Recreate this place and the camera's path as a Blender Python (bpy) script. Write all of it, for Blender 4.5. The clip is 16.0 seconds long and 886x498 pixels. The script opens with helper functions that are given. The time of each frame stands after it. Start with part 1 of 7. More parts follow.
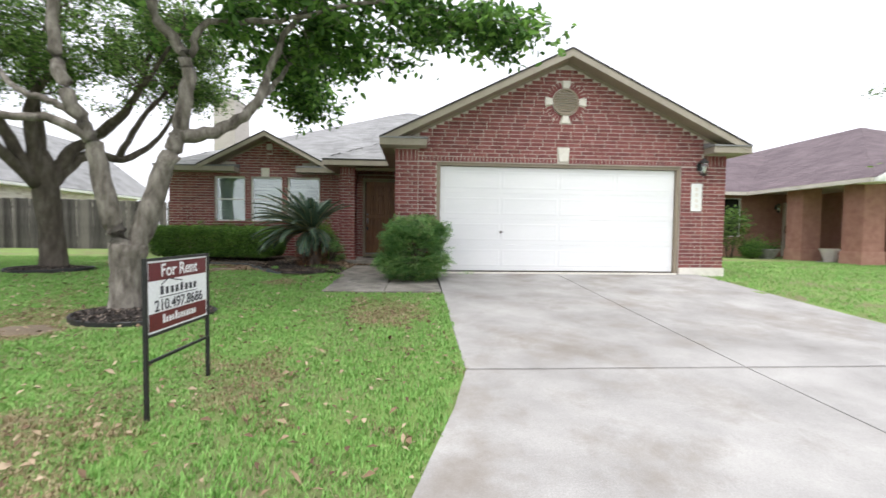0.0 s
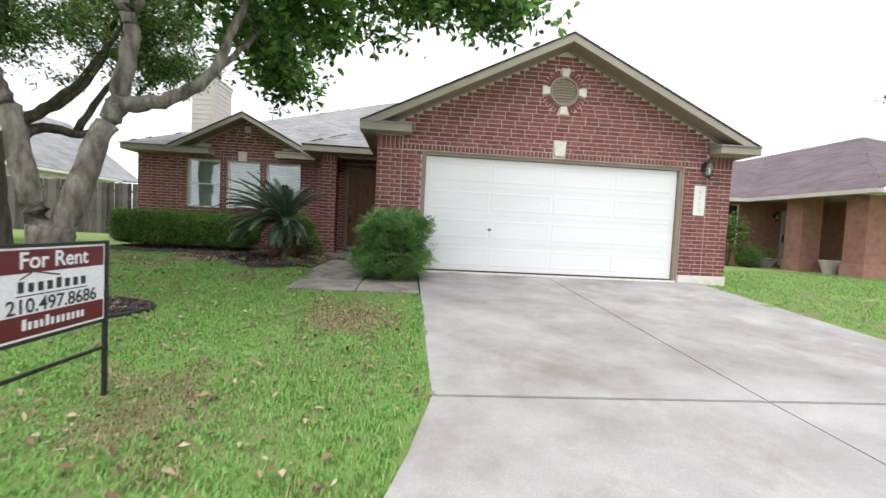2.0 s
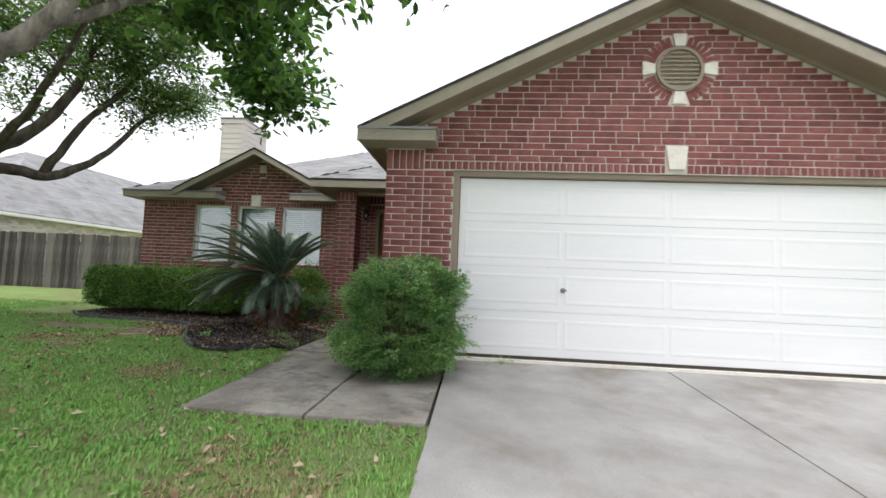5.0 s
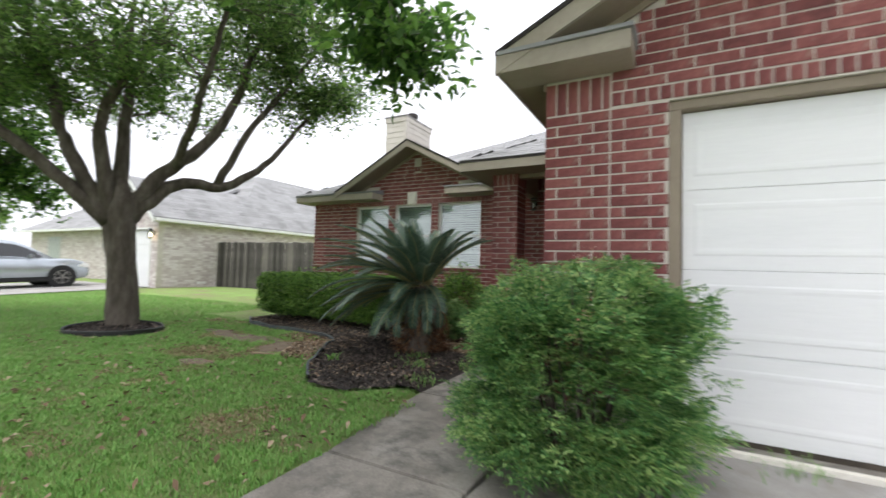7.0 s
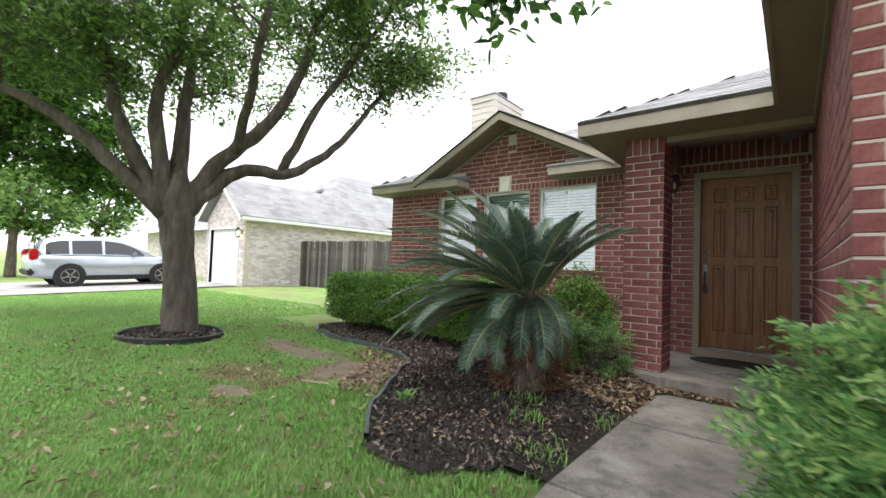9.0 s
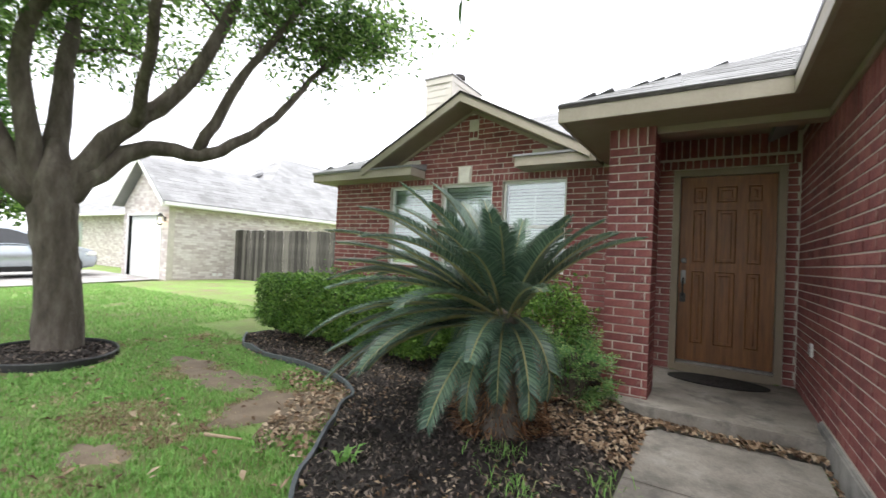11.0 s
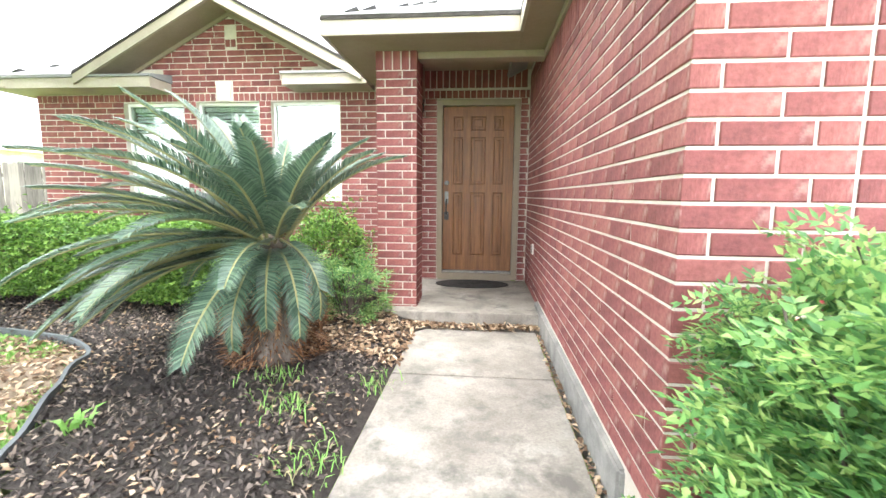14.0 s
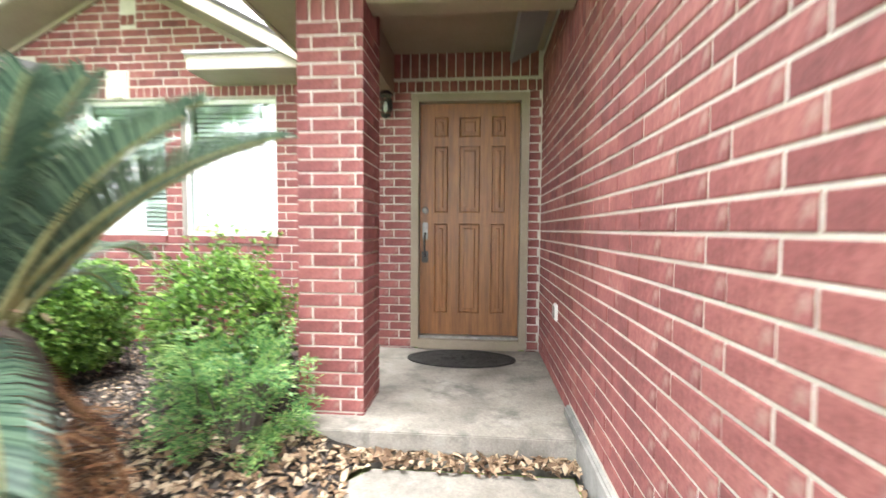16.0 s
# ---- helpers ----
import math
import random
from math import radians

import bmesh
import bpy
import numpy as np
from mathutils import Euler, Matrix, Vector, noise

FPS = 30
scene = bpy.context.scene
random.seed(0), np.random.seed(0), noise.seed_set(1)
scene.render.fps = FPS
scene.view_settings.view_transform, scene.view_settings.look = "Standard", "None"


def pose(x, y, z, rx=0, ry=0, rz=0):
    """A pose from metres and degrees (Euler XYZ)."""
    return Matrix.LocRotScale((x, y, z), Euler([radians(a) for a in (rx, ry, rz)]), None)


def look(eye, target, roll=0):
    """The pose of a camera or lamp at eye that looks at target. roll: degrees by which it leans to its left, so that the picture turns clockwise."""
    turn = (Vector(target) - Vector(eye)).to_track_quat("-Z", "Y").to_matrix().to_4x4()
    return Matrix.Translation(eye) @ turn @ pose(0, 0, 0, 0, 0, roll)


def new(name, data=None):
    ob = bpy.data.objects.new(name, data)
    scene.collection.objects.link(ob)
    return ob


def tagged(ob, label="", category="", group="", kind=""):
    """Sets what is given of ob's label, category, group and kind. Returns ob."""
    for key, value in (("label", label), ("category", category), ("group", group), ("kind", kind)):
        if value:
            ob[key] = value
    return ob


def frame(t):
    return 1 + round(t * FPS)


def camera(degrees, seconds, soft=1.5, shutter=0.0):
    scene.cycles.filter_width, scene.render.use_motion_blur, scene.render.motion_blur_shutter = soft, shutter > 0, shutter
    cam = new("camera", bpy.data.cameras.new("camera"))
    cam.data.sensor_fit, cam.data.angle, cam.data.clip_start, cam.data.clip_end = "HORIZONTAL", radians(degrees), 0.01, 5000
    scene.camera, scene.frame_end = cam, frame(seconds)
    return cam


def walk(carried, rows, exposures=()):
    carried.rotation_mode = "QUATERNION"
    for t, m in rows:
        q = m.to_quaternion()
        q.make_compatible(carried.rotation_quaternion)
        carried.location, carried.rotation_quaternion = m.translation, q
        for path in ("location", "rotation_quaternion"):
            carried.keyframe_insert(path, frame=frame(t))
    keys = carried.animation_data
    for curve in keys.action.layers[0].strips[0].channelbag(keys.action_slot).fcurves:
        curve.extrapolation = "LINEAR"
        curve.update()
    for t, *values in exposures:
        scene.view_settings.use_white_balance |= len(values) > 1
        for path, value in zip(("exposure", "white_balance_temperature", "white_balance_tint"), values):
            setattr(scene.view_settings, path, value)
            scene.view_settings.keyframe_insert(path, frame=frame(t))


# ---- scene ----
cam = camera(91.4, 16.0, soft=1.5, shutter=0.5)
PATH = [
    (0, (-0.463, -8.728, 0.813), (-0.34, -6.733, 0.733), 0.7),
    (0.5, (-0.493, -8.697, 0.822), (-0.198, -6.721, 0.743), 0.4),
    (1, (-0.472, -8.603, 0.814), (-0.136, -6.634, 0.71), 0.8),
    (1.5, (-0.369, -8.333, 0.814), (-0.196, -6.341, 0.784), 3.4),
    (2, (-0.247, -8.073, 0.803), (-0.088, -6.081, 0.707), 2.9),
    (2.5, (-0.186, -7.659, 0.911), (0.032, -5.672, 0.872), 1.5),
    (3, (-0.005, -7.227, 0.877), (0.172, -5.235, 0.913), 2.8),
    (3.5, (0.103, -6.793, 0.844), (0.125, -4.794, 0.901), 3.4),
    (3.7, (0.129, -6.594, 0.845), (0.117, -4.599, 0.971), 3.1),
    (5.8, (0.289, -4.458, 0.966), (-0.158, -2.512, 1.084), 2.8),
    (6, (0.274, -4.301, 0.972), (-0.279, -2.382, 1.084), 3.0),
    (6.5, (0.128, -3.747, 1.031), (-0.629, -1.899, 1.139), 3.2),
    (7, (-0.018, -3.277, 1.047), (-0.974, -1.523, 1.135), 1.6),
    (7.5, (-0.21, -2.92, 1.105), (-1.438, -1.343, 1.185), 3.1),
    (8, (-0.516, -2.596, 1.065), (-1.763, -1.045, 1.266), 3.0),
    (8.5, (-0.797, -2.315, 1.023), (-2.071, -0.776, 1.122), 2.2),
    (10.8, (-1.577, -1.484, 1.21), (-2.692, 0.176, 1.266), 2.8),
    (11, (-1.593, -1.454, 1.218), (-2.667, 0.234, 1.253), 2.6),
    (11.5, (-1.543, -1.418, 1.208), (-2.464, 0.357, 1.216), 1.9),
    (12, (-1.525, -1.421, 1.175), (-2.215, 0.456, 1.169), 1.5),
    (12.5, (-1.469, -1.403, 1.168), (-1.934, 0.542, 1.13), 1.4),
    (13, (-1.431, -1.41, 1.182), (-1.708, 0.57, 1.113), 1.4),
    (13.5, (-1.443, -1.424, 1.171), (-1.645, 0.562, 1.046), 1.1),
    (14, (-1.45, -1.388, 1.133), (-1.63, 0.589, 0.889), 0.5),
    (14.5, (-1.463, -1.138, 1.126), (-1.634, 0.841, 0.89), -0.2),
    (15, (-1.475, -0.745, 1.176), (-1.704, 1.238, 1.067), 1.9),
    (15.5, (-1.492, -0.245, 1.247), (-1.715, 1.742, 1.212), 0.9),
    (16, (-1.426, 0.335, 1.124), (-1.595, 2.326, 1.035), 0.4),
]
walk(cam, [(t, look(eye, target, roll)) for t, eye, target, roll in PATH], [(0, 1.27), (3.7, 1.12), (7.0, 1.33), (7.7, 1.5), (8.7, 1.78), (10.8, 1.9), (11.5, 2.12), (12.5, 3.0), (13.5, 3.65), (16, 4.05)])

# ---- light ----
world = bpy.data.worlds.new("overcast_sky")
scene.world = world
world.use_nodes = True
wn, wl = world.node_tree.nodes, world.node_tree.links
sky = wn.new("ShaderNodeTexSky")
sky.sky_type, sky.sun_disc = "NISHITA", False
sky.sun_elevation, sky.sun_rotation = radians(74), radians(200)
sky.dust_density, sky.air_density = 4.0, 1.0
veil = wn.new("ShaderNodeMixRGB")          # the cloud layer: even white over the clear sky
veil.inputs[0].default_value = 0.96
veil.inputs[2].default_value = (6.3, 6.4, 6.95, 1)
wl.new(sky.outputs[0], veil.inputs[1])
wl.new(veil.outputs[0], wn["Background"].inputs[0])
wn["Background"].inputs[1].default_value = 0.1
sun = new("sun", bpy.data.lights.new("sun", "SUN"))
sun.data.energy, sun.data.angle, sun.data.color = 1.5, radians(50), (1, 0.985, 0.965)
sun.matrix_world = look((-2, -5.5, 20), (0, 0, 0))


# ---- materials ----
def node(nt, kind, **props):
    n = nt.nodes.new(kind)
    for k, v in props.items():
        n.inputs[k].default_value = v
    return n


def coords(nt, scale=(1, 1, 1)):
    tc = nt.nodes.new("ShaderNodeTexCoord")
    mp = node(nt, "ShaderNodeMapping", Scale=scale)
    nt.links.new(tc.outputs["Object"], mp.inputs["Vector"])
    return mp.outputs[0]


def ramp(nt, fac, stops):
    r = nt.nodes.new("ShaderNodeValToRGB")
    while len(r.color_ramp.elements) < len(stops):
        r.color_ramp.elements.new(0.5)
    for e, (p, c) in zip(r.color_ramp.elements, stops):
        e.position, e.color = p, (*c, 1)
    nt.links.new(fac, r.inputs[0])
    return r.outputs[0]


def mixc(nt, fac, a, b, mode="MIX"):
    m = nt.nodes.new("ShaderNodeMixRGB")
    m.blend_type = mode
    for i, v in enumerate((fac, a, b)):
        if hasattr(v, "links"):
            nt.links.new(v, m.inputs[i])
        elif i == 0:
            m.inputs[0].default_value = v
        else:
            m.inputs[i].default_value = (*v, 1)
    return m.outputs[0]


def rand(nt):
    """A random value for each object and for each loose piece of a joined mesh."""
    a, b = nt.nodes.new("ShaderNodeObjectInfo"), nt.nodes.new("ShaderNodeNewGeometry")
    s = nt.nodes.new("ShaderNodeMath")
    nt.links.new(a.outputs["Random"], s.inputs[0])
    nt.links.new(b.outputs["Random Per Island"], s.inputs[1])
    f = nt.nodes.new("ShaderNodeMath")
    f.operation = "FRACT"
    nt.links.new(s.outputs[0], f.inputs[0])
    return f.outputs[0]


def material(name, stops, scale=4.0, detail=6.0, rough=0.8, bump=0.2, bump_scale=60.0, metal=0.0, pieces=0.0, wear=None,
             stretch=(1, 1, 1), spec=0.4, dist=0.01, through_light=0.0, grain_by=0.6):
    """Colour from noise over a ramp, a second finer grain, piece-to-piece variation, worn patches, fine relief."""
    m = bpy.data.materials.new(name)
    m.use_nodes = True
    nt = m.node_tree
    b = nt.nodes["Principled BSDF"]
    v = coords(nt, stretch)
    n1 = node(nt, "ShaderNodeTexNoise", Scale=scale, Detail=detail, Roughness=0.6)
    nt.links.new(v, n1.inputs["Vector"])
    fac = n1.outputs["Fac"]
    if pieces:
        add = nt.nodes.new("ShaderNodeMath")
        add.operation = "MULTIPLY_ADD"
        nt.links.new(rand(nt), add.inputs[0])
        add.inputs[1].default_value = pieces
        sub = nt.nodes.new("ShaderNodeMath")
        sub.operation = "ADD"
        nt.links.new(fac, sub.inputs[0])
        sub.inputs[1].default_value = -pieces / 2
        nt.links.new(sub.outputs[0], add.inputs[2])
        fac = add.outputs[0]
    col = ramp(nt, fac, stops)
    n2 = node(nt, "ShaderNodeTexNoise", Scale=bump_scale, Detail=4.0, Roughness=0.65)
    nt.links.new(v, n2.inputs["Vector"])
    grain = ramp(nt, n2.outputs["Fac"], [(0.25, (0.72, 0.72, 0.72)), (0.75, (1.18, 1.18, 1.18))])
    col = mixc(nt, grain_by, col, grain, "MULTIPLY")
    if wear:
        wscale, lo, hi, wcol = wear
        n3 = node(nt, "ShaderNodeTexNoise", Scale=wscale, Detail=8.0, Roughness=0.7)
        nt.links.new(v, n3.inputs["Vector"])
        col = mixc(nt, ramp(nt, n3.outputs["Fac"], [(lo, (0, 0, 0)), (hi, (1, 1, 1))]), col, wcol)
    nt.links.new(col, b.inputs["Base Color"])
    b.inputs["Roughness"].default_value, b.inputs["Metallic"].default_value = rough, metal
    b.inputs["Specular IOR Level"].default_value = spec
    if bump:
        bp = node(nt, "ShaderNodeBump", Strength=bump, Distance=dist)
        nt.links.new(n2.outputs["Fac"], bp.inputs["Height"])
        nt.links.new(bp.outputs[0], b.inputs["Normal"])
    if through_light:
        t = nt.nodes.new("ShaderNodeBsdfTranslucent")
        nt.links.new(col, t.inputs[0])
        ms = nt.nodes.new("ShaderNodeMixShader")
        ms.inputs[0].default_value = through_light
        nt.links.new(b.outputs[0], ms.inputs[1])
        nt.links.new(t.outputs[0], ms.inputs[2])
        nt.links.new(ms.outputs[0], nt.nodes["Material Output"].inputs[0])
    return m


BRICK = material("red_brick", [(0.2, (0.125, 0.04, 0.04)), (0.5, (0.215, 0.068, 0.065)), (0.8, (0.3, 0.112, 0.1))],
                 scale=9, rough=0.82, bump=0.5, bump_scale=70, pieces=0.32, wear=(7, 0.6, 0.82, (0.36, 0.25, 0.22)), dist=0.005, grain_by=0.8)
MORTAR = material("pale_mortar", [(0.3, (0.5, 0.455, 0.4)), (0.7, (0.66, 0.61, 0.545))], scale=5, bump=0.5, bump_scale=160, rough=0.95, dist=0.004)
STONE = material("cream_cast_stone", [(0.3, (0.66, 0.62, 0.55)), (0.7, (0.8, 0.77, 0.7))], scale=8, bump=0.2, rough=0.85)
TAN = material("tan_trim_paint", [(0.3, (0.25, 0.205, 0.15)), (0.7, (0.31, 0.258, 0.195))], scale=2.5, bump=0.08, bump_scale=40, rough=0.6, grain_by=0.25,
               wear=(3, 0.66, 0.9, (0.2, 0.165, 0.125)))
TAN_LIGHT = material("fascia_paint", [(0.3, (0.32, 0.28, 0.225)), (0.7, (0.40, 0.355, 0.29))], scale=2.5, bump=0.08, bump_scale=40, rough=0.6, grain_by=0.25,
                     wear=(3, 0.62, 0.9, (0.25, 0.21, 0.16)))
SHINGLE = material("grey_shingle", [(0.25, (0.19, 0.19, 0.19)), (0.5, (0.26, 0.26, 0.262)), (0.8, (0.33, 0.33, 0.335))], scale=1.2, rough=0.95,
                   bump=0.6, bump_scale=220, pieces=0.28, dist=0.004)
SHINGLE_PURPLE = material("mauve_shingle", [(0.25, (0.1, 0.076, 0.086)), (0.75, (0.165, 0.128, 0.14))], scale=1.2, rough=0.95, bump=0.5, bump_scale=120, pieces=0.25)
WHITE = material("white_door_paint", [(0.3, (0.78, 0.79, 0.79)), (0.7, (0.85, 0.85, 0.85))], scale=1.5, bump=0.05, bump_scale=25, rough=0.45, grain_by=0.1, stretch=(0.25, 1, 2),
                 wear=(6, 0.72, 0.9, (0.7, 0.68, 0.64)))
CONCRETE = material("driveway_concrete", [(0.25, (0.21, 0.2, 0.19)), (0.5, (0.31, 0.3, 0.29)), (0.75, (0.4, 0.39, 0.375))], scale=1.3, detail=9, rough=0.9,
                    bump=0.35, bump_scale=120, wear=(0.9, 0.5, 0.72, (0.2, 0.175, 0.15)), dist=0.005, grain_by=0.85)
CONCRETE_OLD = material("path_concrete", [(0.25, (0.15, 0.134, 0.113)), (0.5, (0.25, 0.23, 0.2)), (0.75, (0.36, 0.338, 0.303))], scale=2.6, detail=9, rough=0.92,
                        bump=0.5, bump_scale=75, wear=(4.5, 0.5, 0.66, (0.13, 0.122, 0.108)), dist=0.006, grain_by=0.95)
JOINT = material("dirty_joint", [(0.3, (0.05, 0.042, 0.035)), (0.7, (0.11, 0.09, 0.07))], scale=9, rough=1.0)
STAINED = material("mossy_foundation", [(0.3, (0.12, 0.12, 0.115)), (0.55, (0.26, 0.255, 0.24)), (0.8, (0.42, 0.4, 0.37))], scale=3.5, detail=9, rough=0.95, bump=0.4, bump_scale=90)
LAWN = material("lawn_soil_and_grass", [(0.3, (0.27, 0.22, 0.14)), (0.42, (0.22, 0.26, 0.1)), (0.6, (0.22, 0.35, 0.09)), (0.8, (0.26, 0.42, 0.11))], scale=1.1,
                detail=10, rough=1.0, bump=0.9, bump_scale=130, dist=0.03, wear=(0.8, 0.58, 0.7, (0.27, 0.2, 0.13)))
MULCH = material("dark_mulch", [(0.3, (0.026, 0.022, 0.02)), (0.6, (0.065, 0.054, 0.047)), (0.8, (0.12, 0.1, 0.085))], scale=14, detail=10, rough=1.0,
                 bump=1.0, bump_scale=70, dist=0.04)
DIRT = material("bare_dirt", [(0.3, (0.13, 0.1, 0.07)), (0.7, (0.22, 0.17, 0.12))], scale=5, detail=9, rough=1.0, bump=0.5, bump_scale=80)
BARK = material("grey_bark", [(0.28, (0.06, 0.05, 0.04)), (0.45, (0.17, 0.15, 0.125)), (0.7, (0.36, 0.33, 0.285))], scale=11, detail=10, rough=0.95,
                bump=1.0, bump_scale=40, stretch=(1, 1, 0.35), dist=0.03)
BARK_DARK = material("dark_bark", [(0.25, (0.045, 0.036, 0.029)), (0.5, (0.115, 0.095, 0.076)), (0.8, (0.22, 0.19, 0.16))], scale=9, detail=10, rough=0.95,
                     bump=1.0, bump_scale=40, stretch=(1, 1, 0.35), dist=0.03)
ROAD = material("asphalt", [(0.3, (0.045, 0.045, 0.046)), (0.7, (0.08, 0.08, 0.08))], scale=4, rough=0.95, bump=0.5, bump_scale=200)
WOOD_DOOR = material("varnished_oak", [(0.25, (0.13, 0.046, 0.012)), (0.5, (0.22, 0.085, 0.022)), (0.75, (0.31, 0.13, 0.037))], scale=5, detail=9, rough=0.42,
                     bump=0.1, bump_scale=45, stretch=(9, 9, 0.6), spec=0.5)
FENCE = material("weathered_fence_wood", [(0.25, (0.04, 0.036, 0.033)), (0.55, (0.095, 0.087, 0.08)), (0.8, (0.17, 0.155, 0.14))], scale=4, detail=9, rough=0.95,
                 bump=0.5, bump_scale=40, stretch=(6, 6, 0.5), pieces=0.6)
PALE_BRICK = material("pale_pink_brick", [(0.2, (0.5, 0.425, 0.415)), (0.5, (0.62, 0.555, 0.54)), (0.8, (0.73, 0.68, 0.665))], scale=5, rough=0.9, bump=0.3, bump_scale=70, pieces=0.7)
SALMON_BRICK = material("salmon_brick", [(0.2, (0.27, 0.13, 0.1)), (0.5, (0.36, 0.19, 0.145)), (0.8, (0.45, 0.26, 0.2))], scale=5, rough=0.9, bump=0.3, bump_scale=70, pieces=0.5)
SIDING = material("cream_siding", [(0.3, (0.53, 0.49, 0.43)), (0.7, (0.61, 0.57, 0.51))], scale=2, rough=0.7, bump=0.1)
BLACK_METAL = material("black_metal", [(0.3, (0.012, 0.012, 0.012)), (0.7, (0.03, 0.03, 0.03))], scale=20, rough=0.45, bump=0.05)
STEEL = material("aged_steel", [(0.3, (0.18, 0.17, 0.16)), (0.7, (0.36, 0.35, 0.33))], scale=15, rough=0.4, metal=0.8, bump=0.1)
DARK_STEEL = material("dark_bronze", [(0.3, (0.03, 0.027, 0.025)), (0.7, (0.08, 0.072, 0.065))], scale=15, rough=0.4, metal=0.7, bump=0.1)
BLIND = material("white_blind", [(0.3, (0.6, 0.62, 0.61)), (0.7, (0.68, 0.69, 0.68))], scale=3, rough=0.6, bump=0, grain_by=0.1)
VINYL = material("white_vinyl", [(0.3, (0.75, 0.75, 0.73)), (0.7, (0.82, 0.82, 0.8))], scale=3, rough=0.4, bump=0, grain_by=0.1)
INSIDE = material("dim_interior", [(0.3, (0.1, 0.09, 0.08)), (0.7, (0.16, 0.15, 0.13))], scale=2, rough=1, bump=0)
DOORMAT = material("black_rubber", [(0.3, (0.012, 0.012, 0.012)), (0.7, (0.035, 0.034, 0.032))], scale=12, rough=0.8, bump=0.6, bump_scale=90)


def leaf_material(name, stops, rough=0.45, glow=0.35):
    return material(name, stops, scale=3, rough=rough, bump=0, pieces=0.9, spec=0.35, through_light=glow)


LEAF_OAK = leaf_material("tree_leaf", [(0.15, (0.04, 0.1, 0.022)), (0.5, (0.1, 0.22, 0.045)), (0.85, (0.22, 0.4, 0.085))], glow=0.55)
LEAF_ASH = leaf_material("fine_tree_leaf", [(0.15, (0.055, 0.115, 0.03)), (0.5, (0.125, 0.23, 0.055)), (0.85, (0.24, 0.38, 0.1))], glow=0.6)
LEAF_HEDGE = leaf_material("hedge_leaf", [(0.15, (0.06, 0.13, 0.025)), (0.5, (0.13, 0.27, 0.05)), (0.85, (0.26, 0.43, 0.09))])
LEAF_BUSH = leaf_material("shrub_leaf", [(0.15, (0.08, 0.2, 0.07)), (0.55, (0.19, 0.38, 0.12)), (0.95, (0.42, 0.56, 0.2))], glow=0.4)
LEAF_FROND = leaf_material("sago_leaflet", [(0.15, (0.04, 0.078, 0.052)), (0.5, (0.075, 0.128, 0.088)), (0.85, (0.14, 0.215, 0.14))], rough=0.28, glow=0.2)
LEAF_RUST = leaf_material("rusty_dead_leaflet", [(0.15, (0.085, 0.038, 0.02)), (0.5, (0.19, 0.088, 0.04)), (0.85, (0.36, 0.21, 0.11))], rough=0.85, glow=0.1)
LEAF_DRY = leaf_material("dry_leaf", [(0.15, (0.1, 0.06, 0.035)), (0.5, (0.25, 0.165, 0.1)), (0.85, (0.46, 0.36, 0.25))], rough=0.8, glow=0.1)
DRY_GRASS = leaf_material("straw_blade", [(0.15, (0.2, 0.15, 0.08)), (0.5, (0.34, 0.27, 0.15)), (0.85, (0.48, 0.4, 0.25))], rough=0.8, glow=0.2)
GRASS = leaf_material("grass_blade", [(0.04, (0.36, 0.33, 0.18)), (0.2, (0.17, 0.34, 0.08)), (0.6, (0.21, 0.43, 0.1)), (0.95, (0.33, 0.53, 0.16))], rough=0.6, glow=0.3)
CHIP = leaf_material("mulch_chip", [(0.15, (0.03, 0.025, 0.022)), (0.6, (0.075, 0.062, 0.055)), (0.92, (0.26, 0.21, 0.17))], rough=0.95, glow=0.0)


def glass_material():
    """Coated double glazing: part mirror, part clear, slightly wavy."""
    m = bpy.data.materials.new("window_glass")
    m.use_nodes = True
    nt = m.node_tree
    gl = node(nt, "ShaderNodeBsdfGlossy", Roughness=0.02)
    tr = nt.nodes.new("ShaderNodeBsdfTransparent")
    tr.inputs[0].default_value = (0.86, 0.93, 0.9, 1)
    n = node(nt, "ShaderNodeTexNoise", Scale=1.6, Detail=1.0)
    nt.links.new(coords(nt), n.inputs["Vector"])
    bp = node(nt, "ShaderNodeBump", Strength=0.25, Distance=0.02)
    nt.links.new(n.outputs["Fac"], bp.inputs["Height"])
    nt.links.new(bp.outputs[0], gl.inputs["Normal"])
    ms = nt.nodes.new("ShaderNodeMixShader")
    ms.inputs[0].default_value = 0.17
    nt.links.new(tr.outputs[0], ms.inputs[1])
    nt.links.new(gl.outputs[0], ms.inputs[2])
    nt.links.new(ms.outputs[0], nt.nodes["Material Output"].inputs[0])
    return m


GLASS = glass_material()
TINTED = material("dark_screened_glass", [(0.3, (0.015, 0.017, 0.02)), (0.7, (0.03, 0.033, 0.036))], scale=2, rough=0.12, bump=0, spec=0.6)


# ---- building helpers ----
def mesh_object(name, bm, mat, parent=None):
    me = bpy.data.meshes.new(name)
    bmesh.ops.recalc_face_normals(bm, faces=bm.faces)
    bm.to_mesh(me)
    bm.free()
    me.materials.append(mat)
    ob = new(name, me)
    if parent:
        ob.parent = parent
    return ob


def part(name, bm, mat, parent, label=""):
    return tagged(mesh_object(name, bm, mat, parent), label)


def raw_part(name, verts, faces, mat, parent=None, smooth=False):
    me = bpy.data.meshes.new(name)
    me.from_pydata(verts, [], faces)
    me.materials.append(mat)
    if smooth:
        me.shade_smooth()
    ob = new(name, me)
    if parent:
        ob.parent = parent
    return ob


